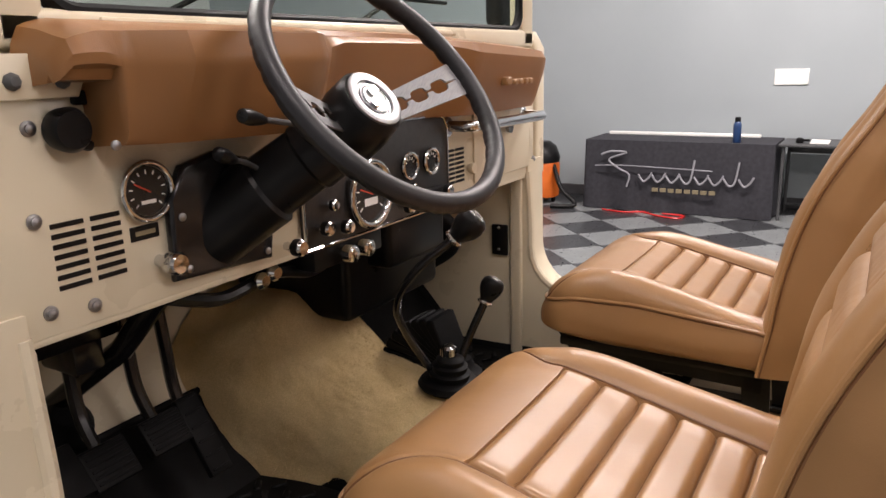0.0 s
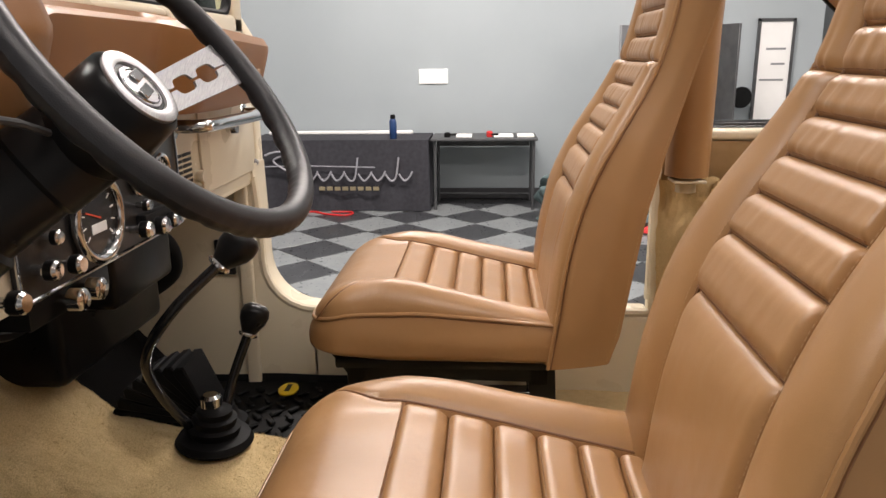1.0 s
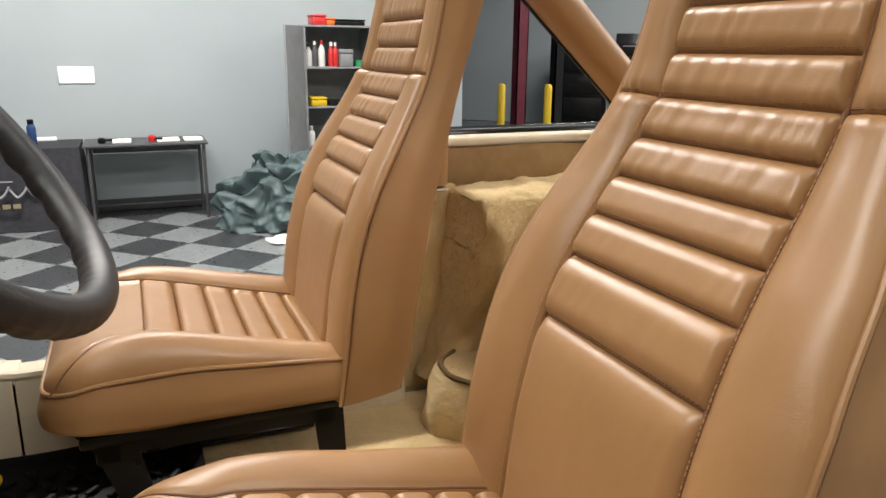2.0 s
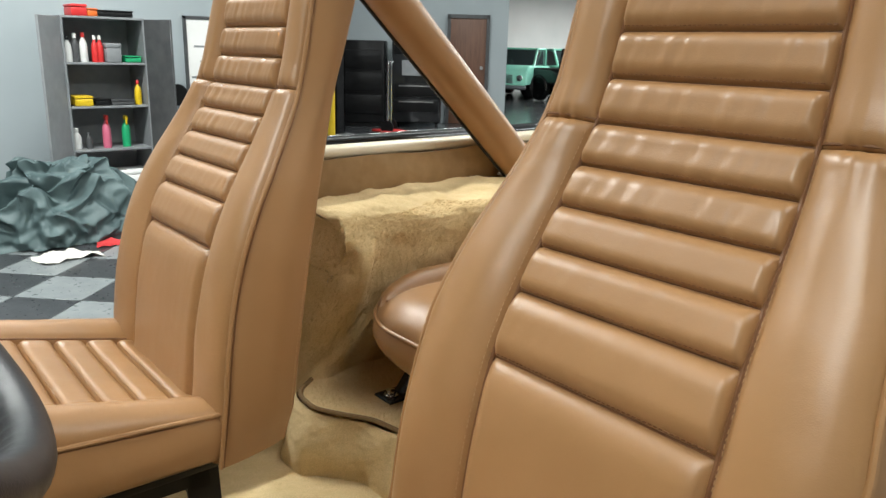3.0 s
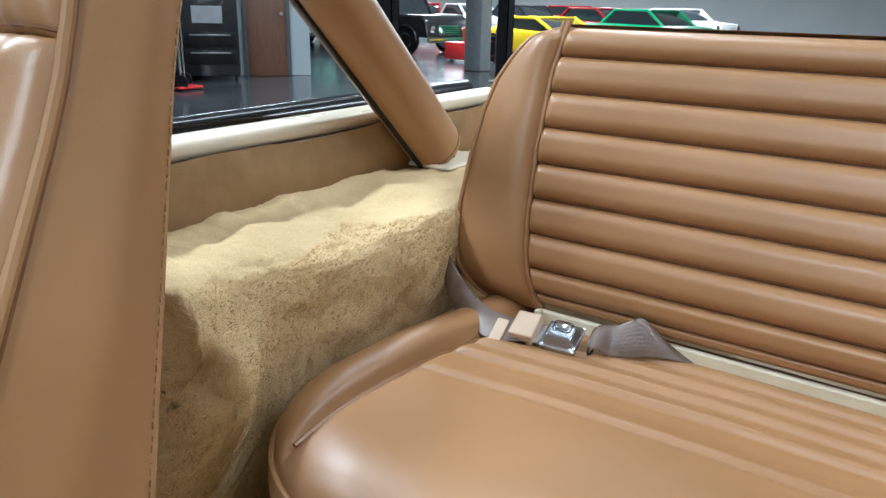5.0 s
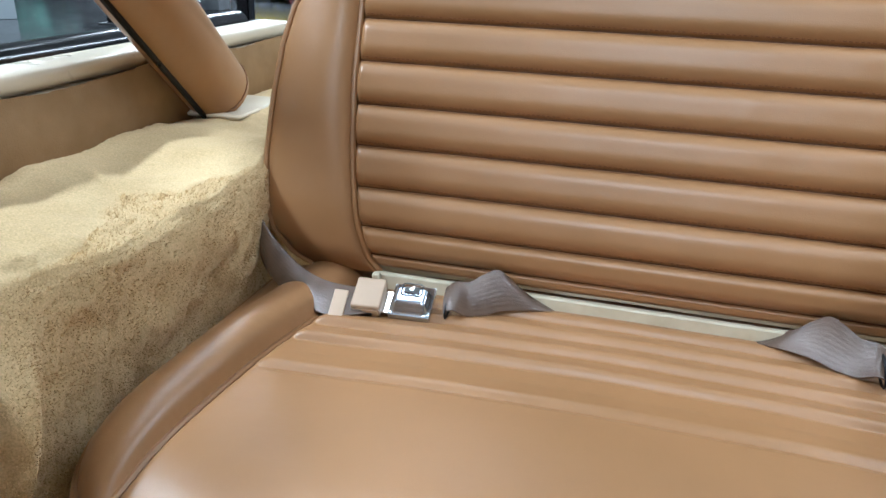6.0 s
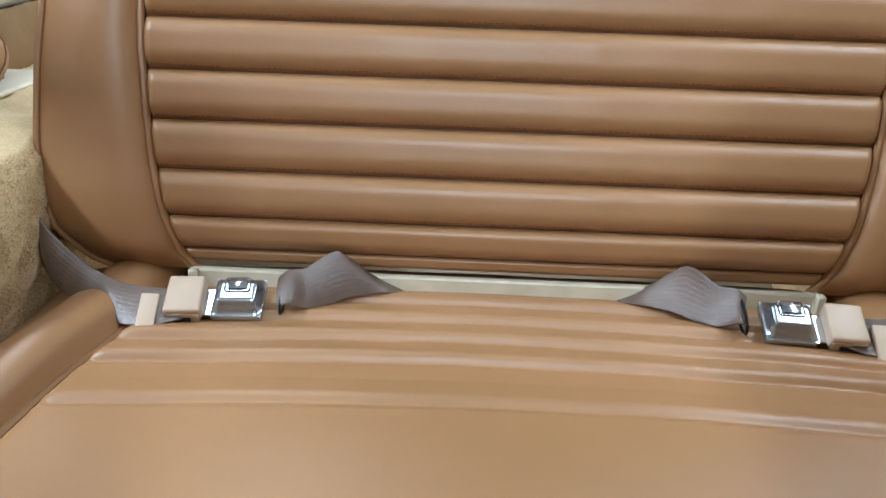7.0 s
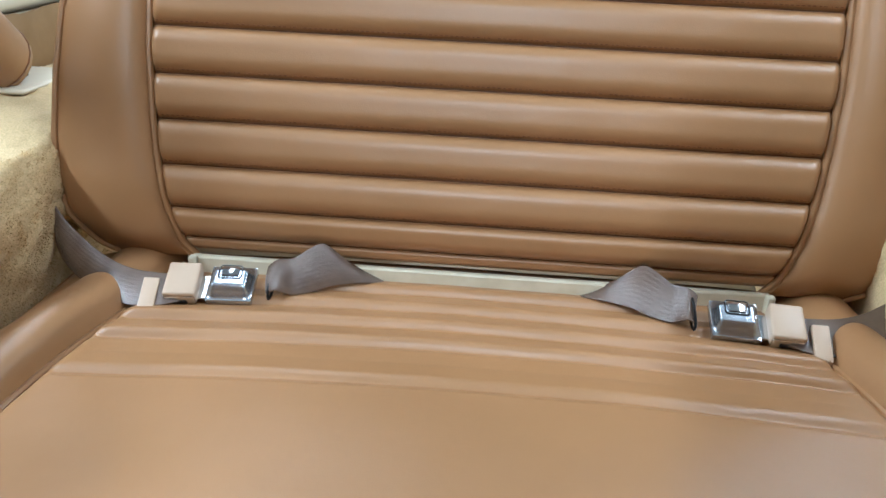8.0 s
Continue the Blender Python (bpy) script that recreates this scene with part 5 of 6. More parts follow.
# windscreen
screen = part("windscreen_frame", join(
    box((-0.735, 0.80, 1.60), (0.735, 0.845, 1.648), 0.01, 3),
    box((-0.735, 0.80, 1.60), (-0.668, 0.845, 2.18), 0.012, 3), box((0.668, 0.80, 1.60), (0.735, 0.845, 2.18), 0.012, 3),
    box((-0.735, 0.80, 2.12), (0.735, 0.845, 2.19), 0.012, 3)), CREAM, car, "cream windscreen frame")
seal_out = rounded(1.345, 0.48, 0.055, 6, 0, 1.885)
part("rubber_seal", tube([(x, 0.815, z) for x, z in seal_out], 0.012, 8, True), RUBBER, screen, "black rubber glazing seal")
pane = part("glass", moved(slab(rounded(1.34, 0.475, 0.05, 5, 0, 1.885), 0.005), pose(0, 0.825, 0, 90)), GLASS, screen)
pane.visible_shadow = False
for x0, x1 in ((-0.45, -0.10), (0.02, 0.36)):
    w = part("wiper", tube([(x0, 0.86, 1.652), (x0 + 0.12, 0.862, 1.70), (x1, 0.858, 1.775)], 0.005, 6), BLACK, screen, "black wiper arm")
    part("blade", box((x1 - 0.19, 0.842, 1.698), (x1 - 0.02, 0.852, 1.706), 0.002, 1), RUBBER, w)
mirror = part("door_mirror", box((0.79, 0.93, 1.665), (0.96, 0.985, 1.86), 0.02, 3), BLACK, car, "black outside mirror")
part("mirror_arm", tube([(0.74, 0.9, 1.60), (0.82, 0.94, 1.66), (0.86, 0.955, 1.70)], 0.009, 8), BLACK, mirror)

# heater box, pedals, gear levers
heater = part("heater_box", join(box((-0.02, 0.90, 1.02), (0.36, 1.24, 1.262), 0.02, 3), box((0.06, 0.84, 1.13), (0.30, 0.93, 1.255), 0.015, 3)), BLACK, car, "black heater box under the dash")
part("hose", tube(spline([(0.34, 0.95, 1.20), (0.43, 0.92, 1.16), (0.47, 0.93, 1.08), (0.44, 1.02, 1.02)], 8), 0.025, 12), RUBBER, heater)
part("wiring_loom", tube(spline([(-0.52, 0.84, 1.24), (-0.4, 0.86, 1.20), (-0.28, 0.85, 1.215), (-0.16, 0.87, 1.185), (-0.05, 0.89, 1.20)], 8), 0.012, 8), BLACK, car, "black wiring loom below the dash")
for x, z in ((-0.33, 1.215), (-0.30, 1.222)):
    part("loom_clip", moved(lathe([(0.014, 0), (0.016, 0.008), (0.010, 0.016)], 14), pose(x, 0.84, z, 90)), CHROME, car)


def pedal(x, w, h, y, z, pivot, tilt, name):
    p = part(name, moved(box((-w / 2, -h / 2, -0.006), (w / 2, h / 2, 0.010), 0.004), pose(x, y, z, tilt)), RUBBER, car, "black rubber-faced pedal")
    for k in range(6):
        part("pad_rib", moved(box((-w / 2 + 0.006, -h / 2 + 0.008 + k * (h - 0.016) / 5, 0.009), (w / 2 - 0.006, -h / 2 + 0.013 + k * (h - 0.016) / 5, 0.0125), 0.001, 1), pose(x, y, z, tilt)), RUBBER, p)
    part("pedal_arm", tube(spline([(x, y + 0.015, z), (x, y + 0.06, z + 0.07), (x + 0.005, y + 0.08, z + 0.16), (pivot[0], pivot[1], pivot[2])], 6), 0.012, 8), GLOSS_BLACK, p)
    return p


pedal(-0.455, 0.084, 0.066, 0.98, 0.95, (-0.445, 1.08, 1.25), 52, "brake_pedal")
pedal(-0.566, 0.084, 0.072, 0.98, 0.945, (-0.56, 1.08, 1.25), 52, "clutch_pedal")
pedal(-0.372, 0.05, 0.16, 0.985, 0.905, (-0.36, 1.09, 1.2), 58, "accelerator")
part("pedal_bracket", join(box((-0.67, 0.99, 1.15), (-0.50, 1.2, 1.262), 0.012), box((-0.585, 1.0, 1.10), (-0.53, 1.1, 1.17), 0.008)), GLOSS_BLACK, car, "black pedal bracket")
part("column_shaft", tube([(-0.47, 0.83, 1.31), (-0.50, 1.0, 1.12), (-0.52, 1.2, 0.98)], 0.02, 12), GLOSS_BLACK, car)
brake = part("parking_brake_pedal", moved(box((-0.028, -0.045, -0.005), (0.028, 0.045, 0.008), 0.004), pose(-0.648, 0.965, 0.972, 48)), RUBBER, car, "black parking brake pedal")
part("brake_arm", tube(spline([(-0.648, 0.98, 0.975), (-0.665, 1.02, 1.0), (-0.665, 1.02, 1.12), (-0.64, 1.05, 1.2)], 6), 0.008, 8), GLOSS_BLACK, brake)
part("steering_boot", moved(lathe([(0.055, 0), (0.05, 0.02), (0.03, 0.05)], 20), pose(-0.52, 1.18, 0.94, 40)), RUBBER, car)


def gear_lever(base, pts, knob_r, label):
    lever = part("gear_lever", tube(spline(pts, 8), 0.0085, 10), GLOSS_BLACK, car, label)
    p = Vector(pts[-1])
    d = (p - Vector(pts[-2])).normalized()
    q = d.to_track_quat("Z", "Y").to_matrix().to_4x4()
    m = Matrix.Translation(p) @ q
    r = knob_r
    k = part("shift_knob", moved(lathe([(r * 0.42, 0.0), (r * 0.55, r * 0.2), (r * 0.95, r * 1.0), (r * 1.02, r * 1.5), (r * 0.92, r * 1.95), (r * 0.6, r * 2.2), (0.002, r * 2.26)], 24), m), BLACK, lever, "black shift knob")
    part("knob_collar", moved(tube([(r * 0.52 * math.cos(t), r * 0.52 * math.sin(t), 0.0) for t in np.linspace(0, 6.283, 21)[:-1]], r * 0.16, 8, True), m), CHROME, lever, "chrome collar")
    part("shift_pattern", moved(join(*[box((-r * 0.5 + r * 0.32 * i, -r * 0.35, r * 2.19), (-r * 0.5 + r * 0.32 * i + r * 0.12, r * 0.35, r * 2.235)) for i in range(4)]), m), WHITE_MARK, lever)
    return lever


gear_lever((0.0, 0.67, 0.9), [(0.02, 0.70, 0.92), (-0.03, 0.735, 1.02), (-0.085, 0.725, 1.11), (-0.10, 0.67, 1.19), (-0.066, 0.605, 1.254)], 0.029, "tall black gear lever with a bent stem")
gear_lever((0.08, 0.62, 0.9), [(0.035, 0.665, 0.93), (0.075, 0.655, 1.0), (0.102, 0.629, 1.077)], 0.025, "short black transfer lever")
bz = 0.905
boot_profile = [(0.062, 0.0), (0.066, 0.006), (0.060, 0.016), (0.042, 0.02), (0.044, 0.032), (0.036, 0.036), (0.038, 0.048), (0.030, 0.052), (0.030, 0.062), (0.016, 0.07)]
boot = part("lever_boot", moved(lathe(boot_profile, 28), pose(0.022, 0.675, bz + 0.004, 4, 0)), RUBBER, car, "ribbed round rubber lever boot")
part("boot_clamp", moved(lathe([(0.014, 0.066), (0.018, 0.07), (0.018, 0.085), (0.012, 0.09)], 16), pose(0.022, 0.675, bz + 0.004)), CHROME, boot)


# a pleated gaiter, its folds fanned out round the foot of the lever
gaiter = part("bellows_boot", moved(lathe([(0.046, -0.012), (0.044, 0.0), (0.030, 0.010), (0.022, 0.03)], 20), pose(0.105, 0.69, 0.908)), RUBBER, car, "black pleated rubber gaiter fanned open")
for k in range(9):
    t = radians(-6 + 8.5 * k)
    long = 0.20 - 0.010 * k
    wide = 0.030 + 0.002 * k
    m = Matrix.Translation((0.105, 0.69, 0.918)) @ Matrix.Rotation(t, 4, "X")
    part("fold", moved(slab([(0.02, -0.003), (long, -0.0125), (long + 0.005, 0.0), (long, 0.0125), (0.02, 0.003)], wide * 2, 0.003, Matrix(((0, 0, 1, -wide), (1, 0, 0, 0), (0, 1, 0, 0), (0, 0, 0, 1))), 1), m), RUBBER, gaiter, "", 30)
part("boot_plate", moved(slab(rounded(0.17, 0.20, 0.03), 0.006, 0.002), pose(0.125, 0.80, 0.885, 9, 20)), GLOSS_BLACK, car)

# closed front of the body
part("bonnet", slab([(1.28, 1.12), (1.28, 1.50), (1.34, 1.53), (2.2, 1.46), (2.32, 1.42), (2.34, 1.12)], 1.02, 0.03, Matrix(((0, 0, 1, -0.51), (1, 0, 0, 0), (0, 1, 0, 0), (0, 0, 0, 1))), 3), CREAM, car, "cream bonnet")
part("grille_panel", box((-0.55, 2.30, 0.62), (0.55, 2.36, 1.40), 0.02, 3), CREAM, car)
for sx in (-1, 1):
    part("front_wing", slab([(1.27, 0.62), (1.27, 1.12), (2.25, 1.12), (2.36, 1.06), (2.36, 0.98), (2.2, 0.98), (2.05, 0.90), (1.45, 0.90), (1.36, 0.62)], 0.36, 0.02, Matrix(((0, 0, 1, -0.18 + sx * 0.60), (1, 0, 0, 0), (0, 1, 0, 0), (0, 0, 0, 1))), 2), CREAM, car)

# chassis and wheels that carry the tub
part("chassis", join(box((-0.40, -1.7, 0.45), (-0.30, 2.1, 0.58), 0.01), box((0.30, -1.7, 0.45), (0.40, 2.1, 0.58), 0.01), box((-0.40, -1.2, 0.46), (0.40, -1.1, 0.69), 0.01), box((-0.40, 0.9, 0.46), (0.40, 1.0, 0.69), 0.01)), GLOSS_BLACK, car, "black steel chassis")
for x in (-0.72, 0.72):
    for y in (-0.95, 1.75):
        tyre = part("tyre", moved(lathe([(0.20, -0.12), (0.34, -0.125), (0.37, -0.10), (0.385, -0.05), (0.385, 0.05), (0.37, 0.10), (0.34, 0.125), (0.20, 0.12)], 40), pose(x * 1.0, y, 0.385, 0, 90)), RUBBER, car)
        part("wheel_rim", moved(lathe([(0.20, -0.11), (0.205, 0.11), (0.12, 0.08), (0.03, 0.09)], 30), pose(x, y, 0.385, 0, 90)), STEEL_GREY, tyre)


# the hall
solid("ground", box((-9, -46, -0.12), (30, 9, -0.006)), EPOXY, "dark glossy epoxy floor of the hall", "floor", "structure")
solid("wall_east", box((6.95, -3.06, 0), (7.15, 9, CEILING)), WALL, "pale grey painted wall behind the tables", "wall", "structure")
solid("wall_end", box((6.95, -3.18, 0), (12.5, -3.06, CEILING)), WALL, "pale grey return wall", "wall", "structure")
solid("wall_far_east", box((29.8, -46, 0), (30, -3.3, CEILING)), WALL_WHITE, "white wall of the far hall", "wall", "structure")
solid("wall_west", box((-9, -46, 0), (-8.8, 9, CEILING)), WALL_WHITE, "white hall wall", "wall", "structure")
solid("wall_north", box((-9, 8.8, 0), (30, 9, CEILING)), WALL_WHITE, "white hall wall", "wall", "structure")
solid("wall_south", box((-9, -46, 0), (30, -45.8, CEILING)), WALL_WHITE, "white far hall wall", "wall", "structure")
solid("ceiling", box((-9, -46, CEILING), (30, 9, CEILING + 0.1)), CEIL, "pale hall ceiling", "ceiling", "structure")
solid("baseboard", box((6.93, -3.06, 0), (6.95, 9, 0.12), 0.004, 1), DARK_BASE, "dark rubber baseboard along the wall", "baseboard", "structure")
# an assumed fixture at every lamp, the added fill lamps included
for lx, ly, power in STRIPS:
    FM = pose(lx, ly, 5.04)
    fix = thing("ceiling_light", (lx, ly, 5.04), "long white ceiling light at an assumed place", "ceiling light", "ceiling lights")
    part("housing", moved(box((-0.22, -1.85, 0.045), (0.22, 1.85, 0.16), 0.01), FM), WHITE_PLASTIC, fix)
    part("diffuser", moved(box((-0.17, -1.8, 0.02), (0.17, 1.8, 0.05), 0.01), FM), TUBE_LIGHT, fix)

# clothed table, folding table and what lies on them
table = thing("clothed_table", (6.58, 1.73, 0), "table under a charcoal cloth with a silver script print", "table")
part("tabletop", box((6.27, 0.83, 0.695), (6.90, 2.63, 0.715), 0.004), DARK_STEEL, table)


def drape(u, v):
    # the cloth hangs down on the long front and both ends
    per = [(6.91, 0.81), (6.25, 0.81), (6.25, 2.65), (6.91, 2.65)]
    L = [0.66, 1.84, 0.66]
    t = u * sum(L)
    i = 0
    while i < 2 and t > L[i]:
        t -= L[i]
        i += 1
    k = t / L[i]
    x, y = [per[i][j] + (per[i + 1][j] - per[i][j]) * k for j in (0, 1)]
    wave = 0.012 * math.sin(u * 60) * v + 0.01 * math.sin(u * 23 + 1) * v
    nx, ny = ((0, -1), (-1, 0), (0, 1))[i]
    return (x + nx * (wave + 0.02 * v), y + ny * (wave + 0.02 * v), 0.725 - 0.715 * v)


cloth = solid("table_cloth", join(grid(drape, 160, 14), box((6.25, 0.81, 0.716), (6.91, 2.65, 0.726), 0.004, 1)), CLOTH, "charcoal fitted table cloth with silver and gold print", "table cloth")
sx = 6.212
# plain flowing strokes stand for the printed mark
def stroke(pts, r):
    return tube([(sx - 0.012, 0.81 + 1.057 * (y - 0.74), 1.16 * z) for y, z in [tuple(p) for p in spline(pts, 8)]], r, 6)
swash = join(
    stroke([(2.30, 0.50), (2.20, 0.53), (2.05, 0.525), (2.22, 0.46), (2.12, 0.38), (2.02, 0.33), (2.04, 0.22)], 0.010),
    stroke([(2.36, 0.40), (2.05, 0.41), (1.70, 0.405), (1.25, 0.395)], 0.006),
    *[stroke([(1.93 - 0.13 * k, 0.34), (1.88 - 0.13 * k, 0.28), (1.83 - 0.13 * k, 0.31), (1.80 - 0.13 * k, 0.36 + (0.12 if k in (3, 6) else 0))], 0.010) for k in range(8)])
part("silver_script", swash, CLOTH_MARK, cloth, "silver flowing strokes")
for k in range(8):
    part("gold_bar", box((sx - 0.020, 1.31 + 0.079 * k, 0.226), (sx - 0.010, 1.368 + 0.079 * k, 0.264), 0.001, 1), GOLD_MARK, cloth)
bottle = thing("water_bottle", (6.34, 1.17, 0.726), "dark blue steel water bottle on the clothed table", "bottle")
part("body", moved(lathe([(0.034, 0), (0.037, 0.004), (0.037, 0.17), (0.030, 0.19), (0.024, 0.20)], 24), pose(6.34, 1.17, 0.727)), BLUE, bottle)
part("cap", moved(lathe([(0.024, 0), (0.026, 0.004), (0.026, 0.035), (0.02, 0.042)], 20), pose(6.34, 1.17, 0.927)), BLACK, bottle)
strip = solid("paper_roll", box((6.80, 1.02, 0.7265), (6.87, 2.58, 0.76), 0.01), PAPER, "white roll lying along the back of the table", "paper")
folding = thing("folding_table", (6.56, 0.26, 0), "narrow black folding table against the wall", "table")
part("tabletop", box((6.28, -0.28, 0.705), (6.85, 0.79, 0.729), 0.006), DARK_STEEL, folding)
for x in (6.32, 6.81):
    for y in (-0.24, 0.75):
        part("leg", tube([(x, y, 0.0), (x, y, 0.71)], 0.016, 8), DARK_STEEL, folding)
part("stretcher", tube([(6.81, -0.24, 0.08), (6.81, 0.75, 0.08)], 0.012, 8), DARK_STEEL, folding)
part("apron", box((6.75, -0.22, 0.60), (6.77, 0.73, 0.706), 0.004, 1), DARK_STEEL, folding)
for i, (y, z, m, nm, lb) in enumerate(((0.63, 0.05, BLACK, "tape_roll", "small black roll of tape on the folding table"), (0.20, 0.06, RED_PLASTIC, "hand_tool", "small red hand tool on the folding table"))):
    t_ = thing(nm, (6.45, y, 0.729), lb, "tool")
    part("body", moved(lathe([(0.03, 0), (0.035, 0.01), (0.033, z - 0.01), (0.02, z)], 14), pose(6.45, y, 0.729)), m, t_)
    part("nose", box((6.42, y - 0.09, 0.747), (6.46, y - 0.01, 0.767), 0.006, 1), BLACK, t_)
for y0, w in ((0.38, 0.16), (-0.04, 0.2), (-0.25, 0.17)):
    solid("paper_stack", box((6.38, y0, 0.730), (6.63, y0 + w, 0.747), 0.003, 1), PAPER, "stack of white papers on the folding table", "paper", group="papers")
solid("wall_plate", box((6.938, 0.645, 1.24), (6.952, 0.955, 1.395), 0.004, 1), PAPER, "blank white plate fixed to the wall", "wall plate")
cord = solid("extension_cord", tube(spline([(6.16, 2.42, 0.012), (6.10, 2.2, 0.012), (6.17, 2.0, 0.012), (6.05, 1.82, 0.012), (6.0, 1.62, 0.012), (6.14, 1.58, 0.012), (6.17, 1.8, 0.012)], 8), 0.010, 6), RED_PLASTIC, "red extension cord lying on the floor", "cable")
# shop vacuum beside the clothed table
vac = thing("shop_vacuum", (6.40, 3.22, 0), "orange and black shop vacuum on the floor", "vacuum cleaner")
part("drum", moved(lathe([(0.18, 0.06), (0.20, 0.07), (0.21, 0.42), (0.20, 0.45)], 24), pose(6.40, 3.22, 0)), ORANGE, vac)
part("motor_head", moved(lathe([(0.205, 0.45), (0.215, 0.50), (0.17, 0.62), (0.10, 0.67)], 24), pose(6.40, 3.22, 0)), BLACK, vac)
part("hose", tube(spline([(6.33, 3.04, 0.42), (6.20, 2.90, 0.2), (6.14, 2.72, 0.04), (6.02, 2.95, 0.03)], 8), 0.025, 10), BLACK, vac)
for k in range(4):
    part("castor", moved(lathe([(0.03, -0.012), (0.03, 0.012)], 12), pose(6.40 + 0.15 * math.cos(1.57 * k), 3.22 + 0.15 * math.sin(1.57 * k), 0.03, 90)), BLACK, vac)

# steel cupboard with open doors
cup = thing("steel_cupboard", (6.64, -1.6, 0), "grey steel cupboard with open doors and half-full shelves", "cupboard")
cx0, cx1, cy0, cy1, ch = 6.40, 6.88, -1.96, -1.245, 1.80
part("side_panel", box((cx0, cy0, 0.08), (cx1, cy0 + 0.02, ch - 0.02)), STEEL_GREY, cup)
part("side_panel", box((cx0, cy1 - 0.02, 0.08), (cx1, cy1, ch - 0.02)), STEEL_GREY, cup)
part("back_panel", box((cx1 - 0.02, cy0 + 0.02, 0.08), (cx1, cy1 - 0.02, ch - 0.02)), STEEL_GREY, cup)
part("top_panel", box((cx0, cy0, ch - 0.02), (cx1, cy1, ch), 0.003, 1), STEEL_GREY, cup)
part("plinth", box((cx0, cy0, 0.0), (cx1, cy1, 0.08)), STEEL_GREY, cup)
levels = [0.25, 0.63, 1.02, 1.405]
for z in levels:
    part("shelf", box((cx0 + 0.01, cy0 + 0.02, z - 0.02), (cx1 - 0.02, cy1 - 0.02, z), 0.003, 1), STEEL_GREY, cup)
part("door", moved(box((-0.35, -0.011, 0.08), (0.0, 0.011, ch - 0.01), 0.003, 1), pose(cx0, cy0, 0, 0, 0, 20)), DARK_STEEL, cup)
part("door", moved(box((-0.35, -0.011, 0.08), (0.0, 0.011, ch - 0.01), 0.003, 1), pose(cx0, cy1 + 0.012, 0, 0, 0, -40)), STEEL_GREY, cup)
rnd = random.Random(8)


def bottle_at(x, y, z, r, h, body, cap, trigger=False, label="plastic bottle on a cupboard shelf"):
    b = thing("spray_bottle" if trigger else "bottle", (x, y, z), label, "bottle", "bottles in the cupboard")
    part("body", moved(lathe([(r * 0.95, 0), (r, 0.01), (r, h * 0.55), (r * 0.8, h * 0.68), (r * 0.36, h * 0.8), (r * 0.36, h * 0.86)], 14), pose(x, y, z)), body, b)
    if trigger:
        part("trigger_head", join(box((x - 0.05, y - 0.014, z + h * 0.86), (x + 0.02, y + 0.014, z + h), 0.006, 1), box((x - 0.045, y - 0.008, z + h * 0.72), (x - 0.03, y + 0.008, z + h * 0.88), 0.003, 1)), cap, b)
    else:
        part("cap", moved(lathe([(r * 0.5, h * 0.84), (r * 0.5, h * 0.98), (r * 0.4, h)], 12), pose(x, y, z)), cap, b)


for y, z, r, h, bm_, cm, tr in ((-1.50, 1.405, 0.035, 0.2, WHITE_PLASTIC, BLACK, 0), (-1.57, 1.405, 0.034, 0.22, DARK_STEEL, WHITE_PLASTIC, 0), (-1.65, 1.405, 0.034, 0.23, WHITE_PLASTIC, RED_PLASTIC, 0), (-1.76, 1.405, 0.03, 0.21, RED_PLASTIC, WHITE_PLASTIC, 0), (-1.81, 1.405, 0.03, 0.21, RED_PLASTIC, WHITE_PLASTIC, 0), (-2.16, 1.02, 0.032, 0.20, YELLOW, RED_PLASTIC, 0), (-1.50, 0.63, 0.04, 0.17, WHITE_PLASTIC, WHITE_PLASTIC, 0), (-1.80, 0.63, 0.038, 0.27, PINK, RED_PLASTIC, 1), (-2.0, 0.63, 0.038, 0.26, GREEN, YELLOW, 1), (-1.62, 0.63, 0.03, 0.13, DARK_STEEL, DARK_STEEL, 0)):
    bottle_at(6.52, -1.245 + 0.872 * (y + 1.42), z, r, 1.12 * h, bm_, cm, bool(tr))
for y0, y1, z, h, m, lb in ((-2.0, -1.85, 1.405, 0.17, STEEL_GREY, "grey plastic tool case on a cupboard shelf"), (-2.2, -2.04, 1.405, 0.06, GREEN, "flat green box on a cupboard shelf"), (-1.68, -1.5, 1.02, 0.09, YELLOW, "yellow and black tool box on a cupboard shelf"), (-1.85, -1.7, 1.02, 0.06, BLACK, "black pouch on a cupboard shelf"), (-2.1, -1.86, 1.02, 0.05, DARK_STEEL, "flat dark case on a cupboard shelf"), (-2.2, -1.85, 0.25, 0.16, PAPER, "white carton on the low cupboard shelf"), (-1.83, -1.6, 0.25, 0.18, RED_CLOTH, "red folded cloth on the low cupboard shelf"), (-2.15, -1.8, 1.80, 0.06, BLACK, "black flat case on top of the cupboard"), (-1.7, -1.55, 1.80, 0.1, RED_PLASTIC, "red tool box on top of the cupboard"), (-1.8, -1.70, 1.80, 0.07, ORANGE, "orange box on top of the cupboard")):
    y0, y1 = -1.245 + 0.872 * (y0 + 1.42), -1.245 + 0.872 * (y1 + 1.42)
    t_ = thing("storage_box", (6.55, (y0 + y1) / 2, z), lb, "box")
    part("body", box((6.45, y0, z), (6.70, y1, z + h * 0.75), 0.012), m, t_)
    part("lid", box((6.445, y0 - 0.004, z + h * 0.75), (6.705, y1 + 0.004, z + h), 0.010), m, t_)

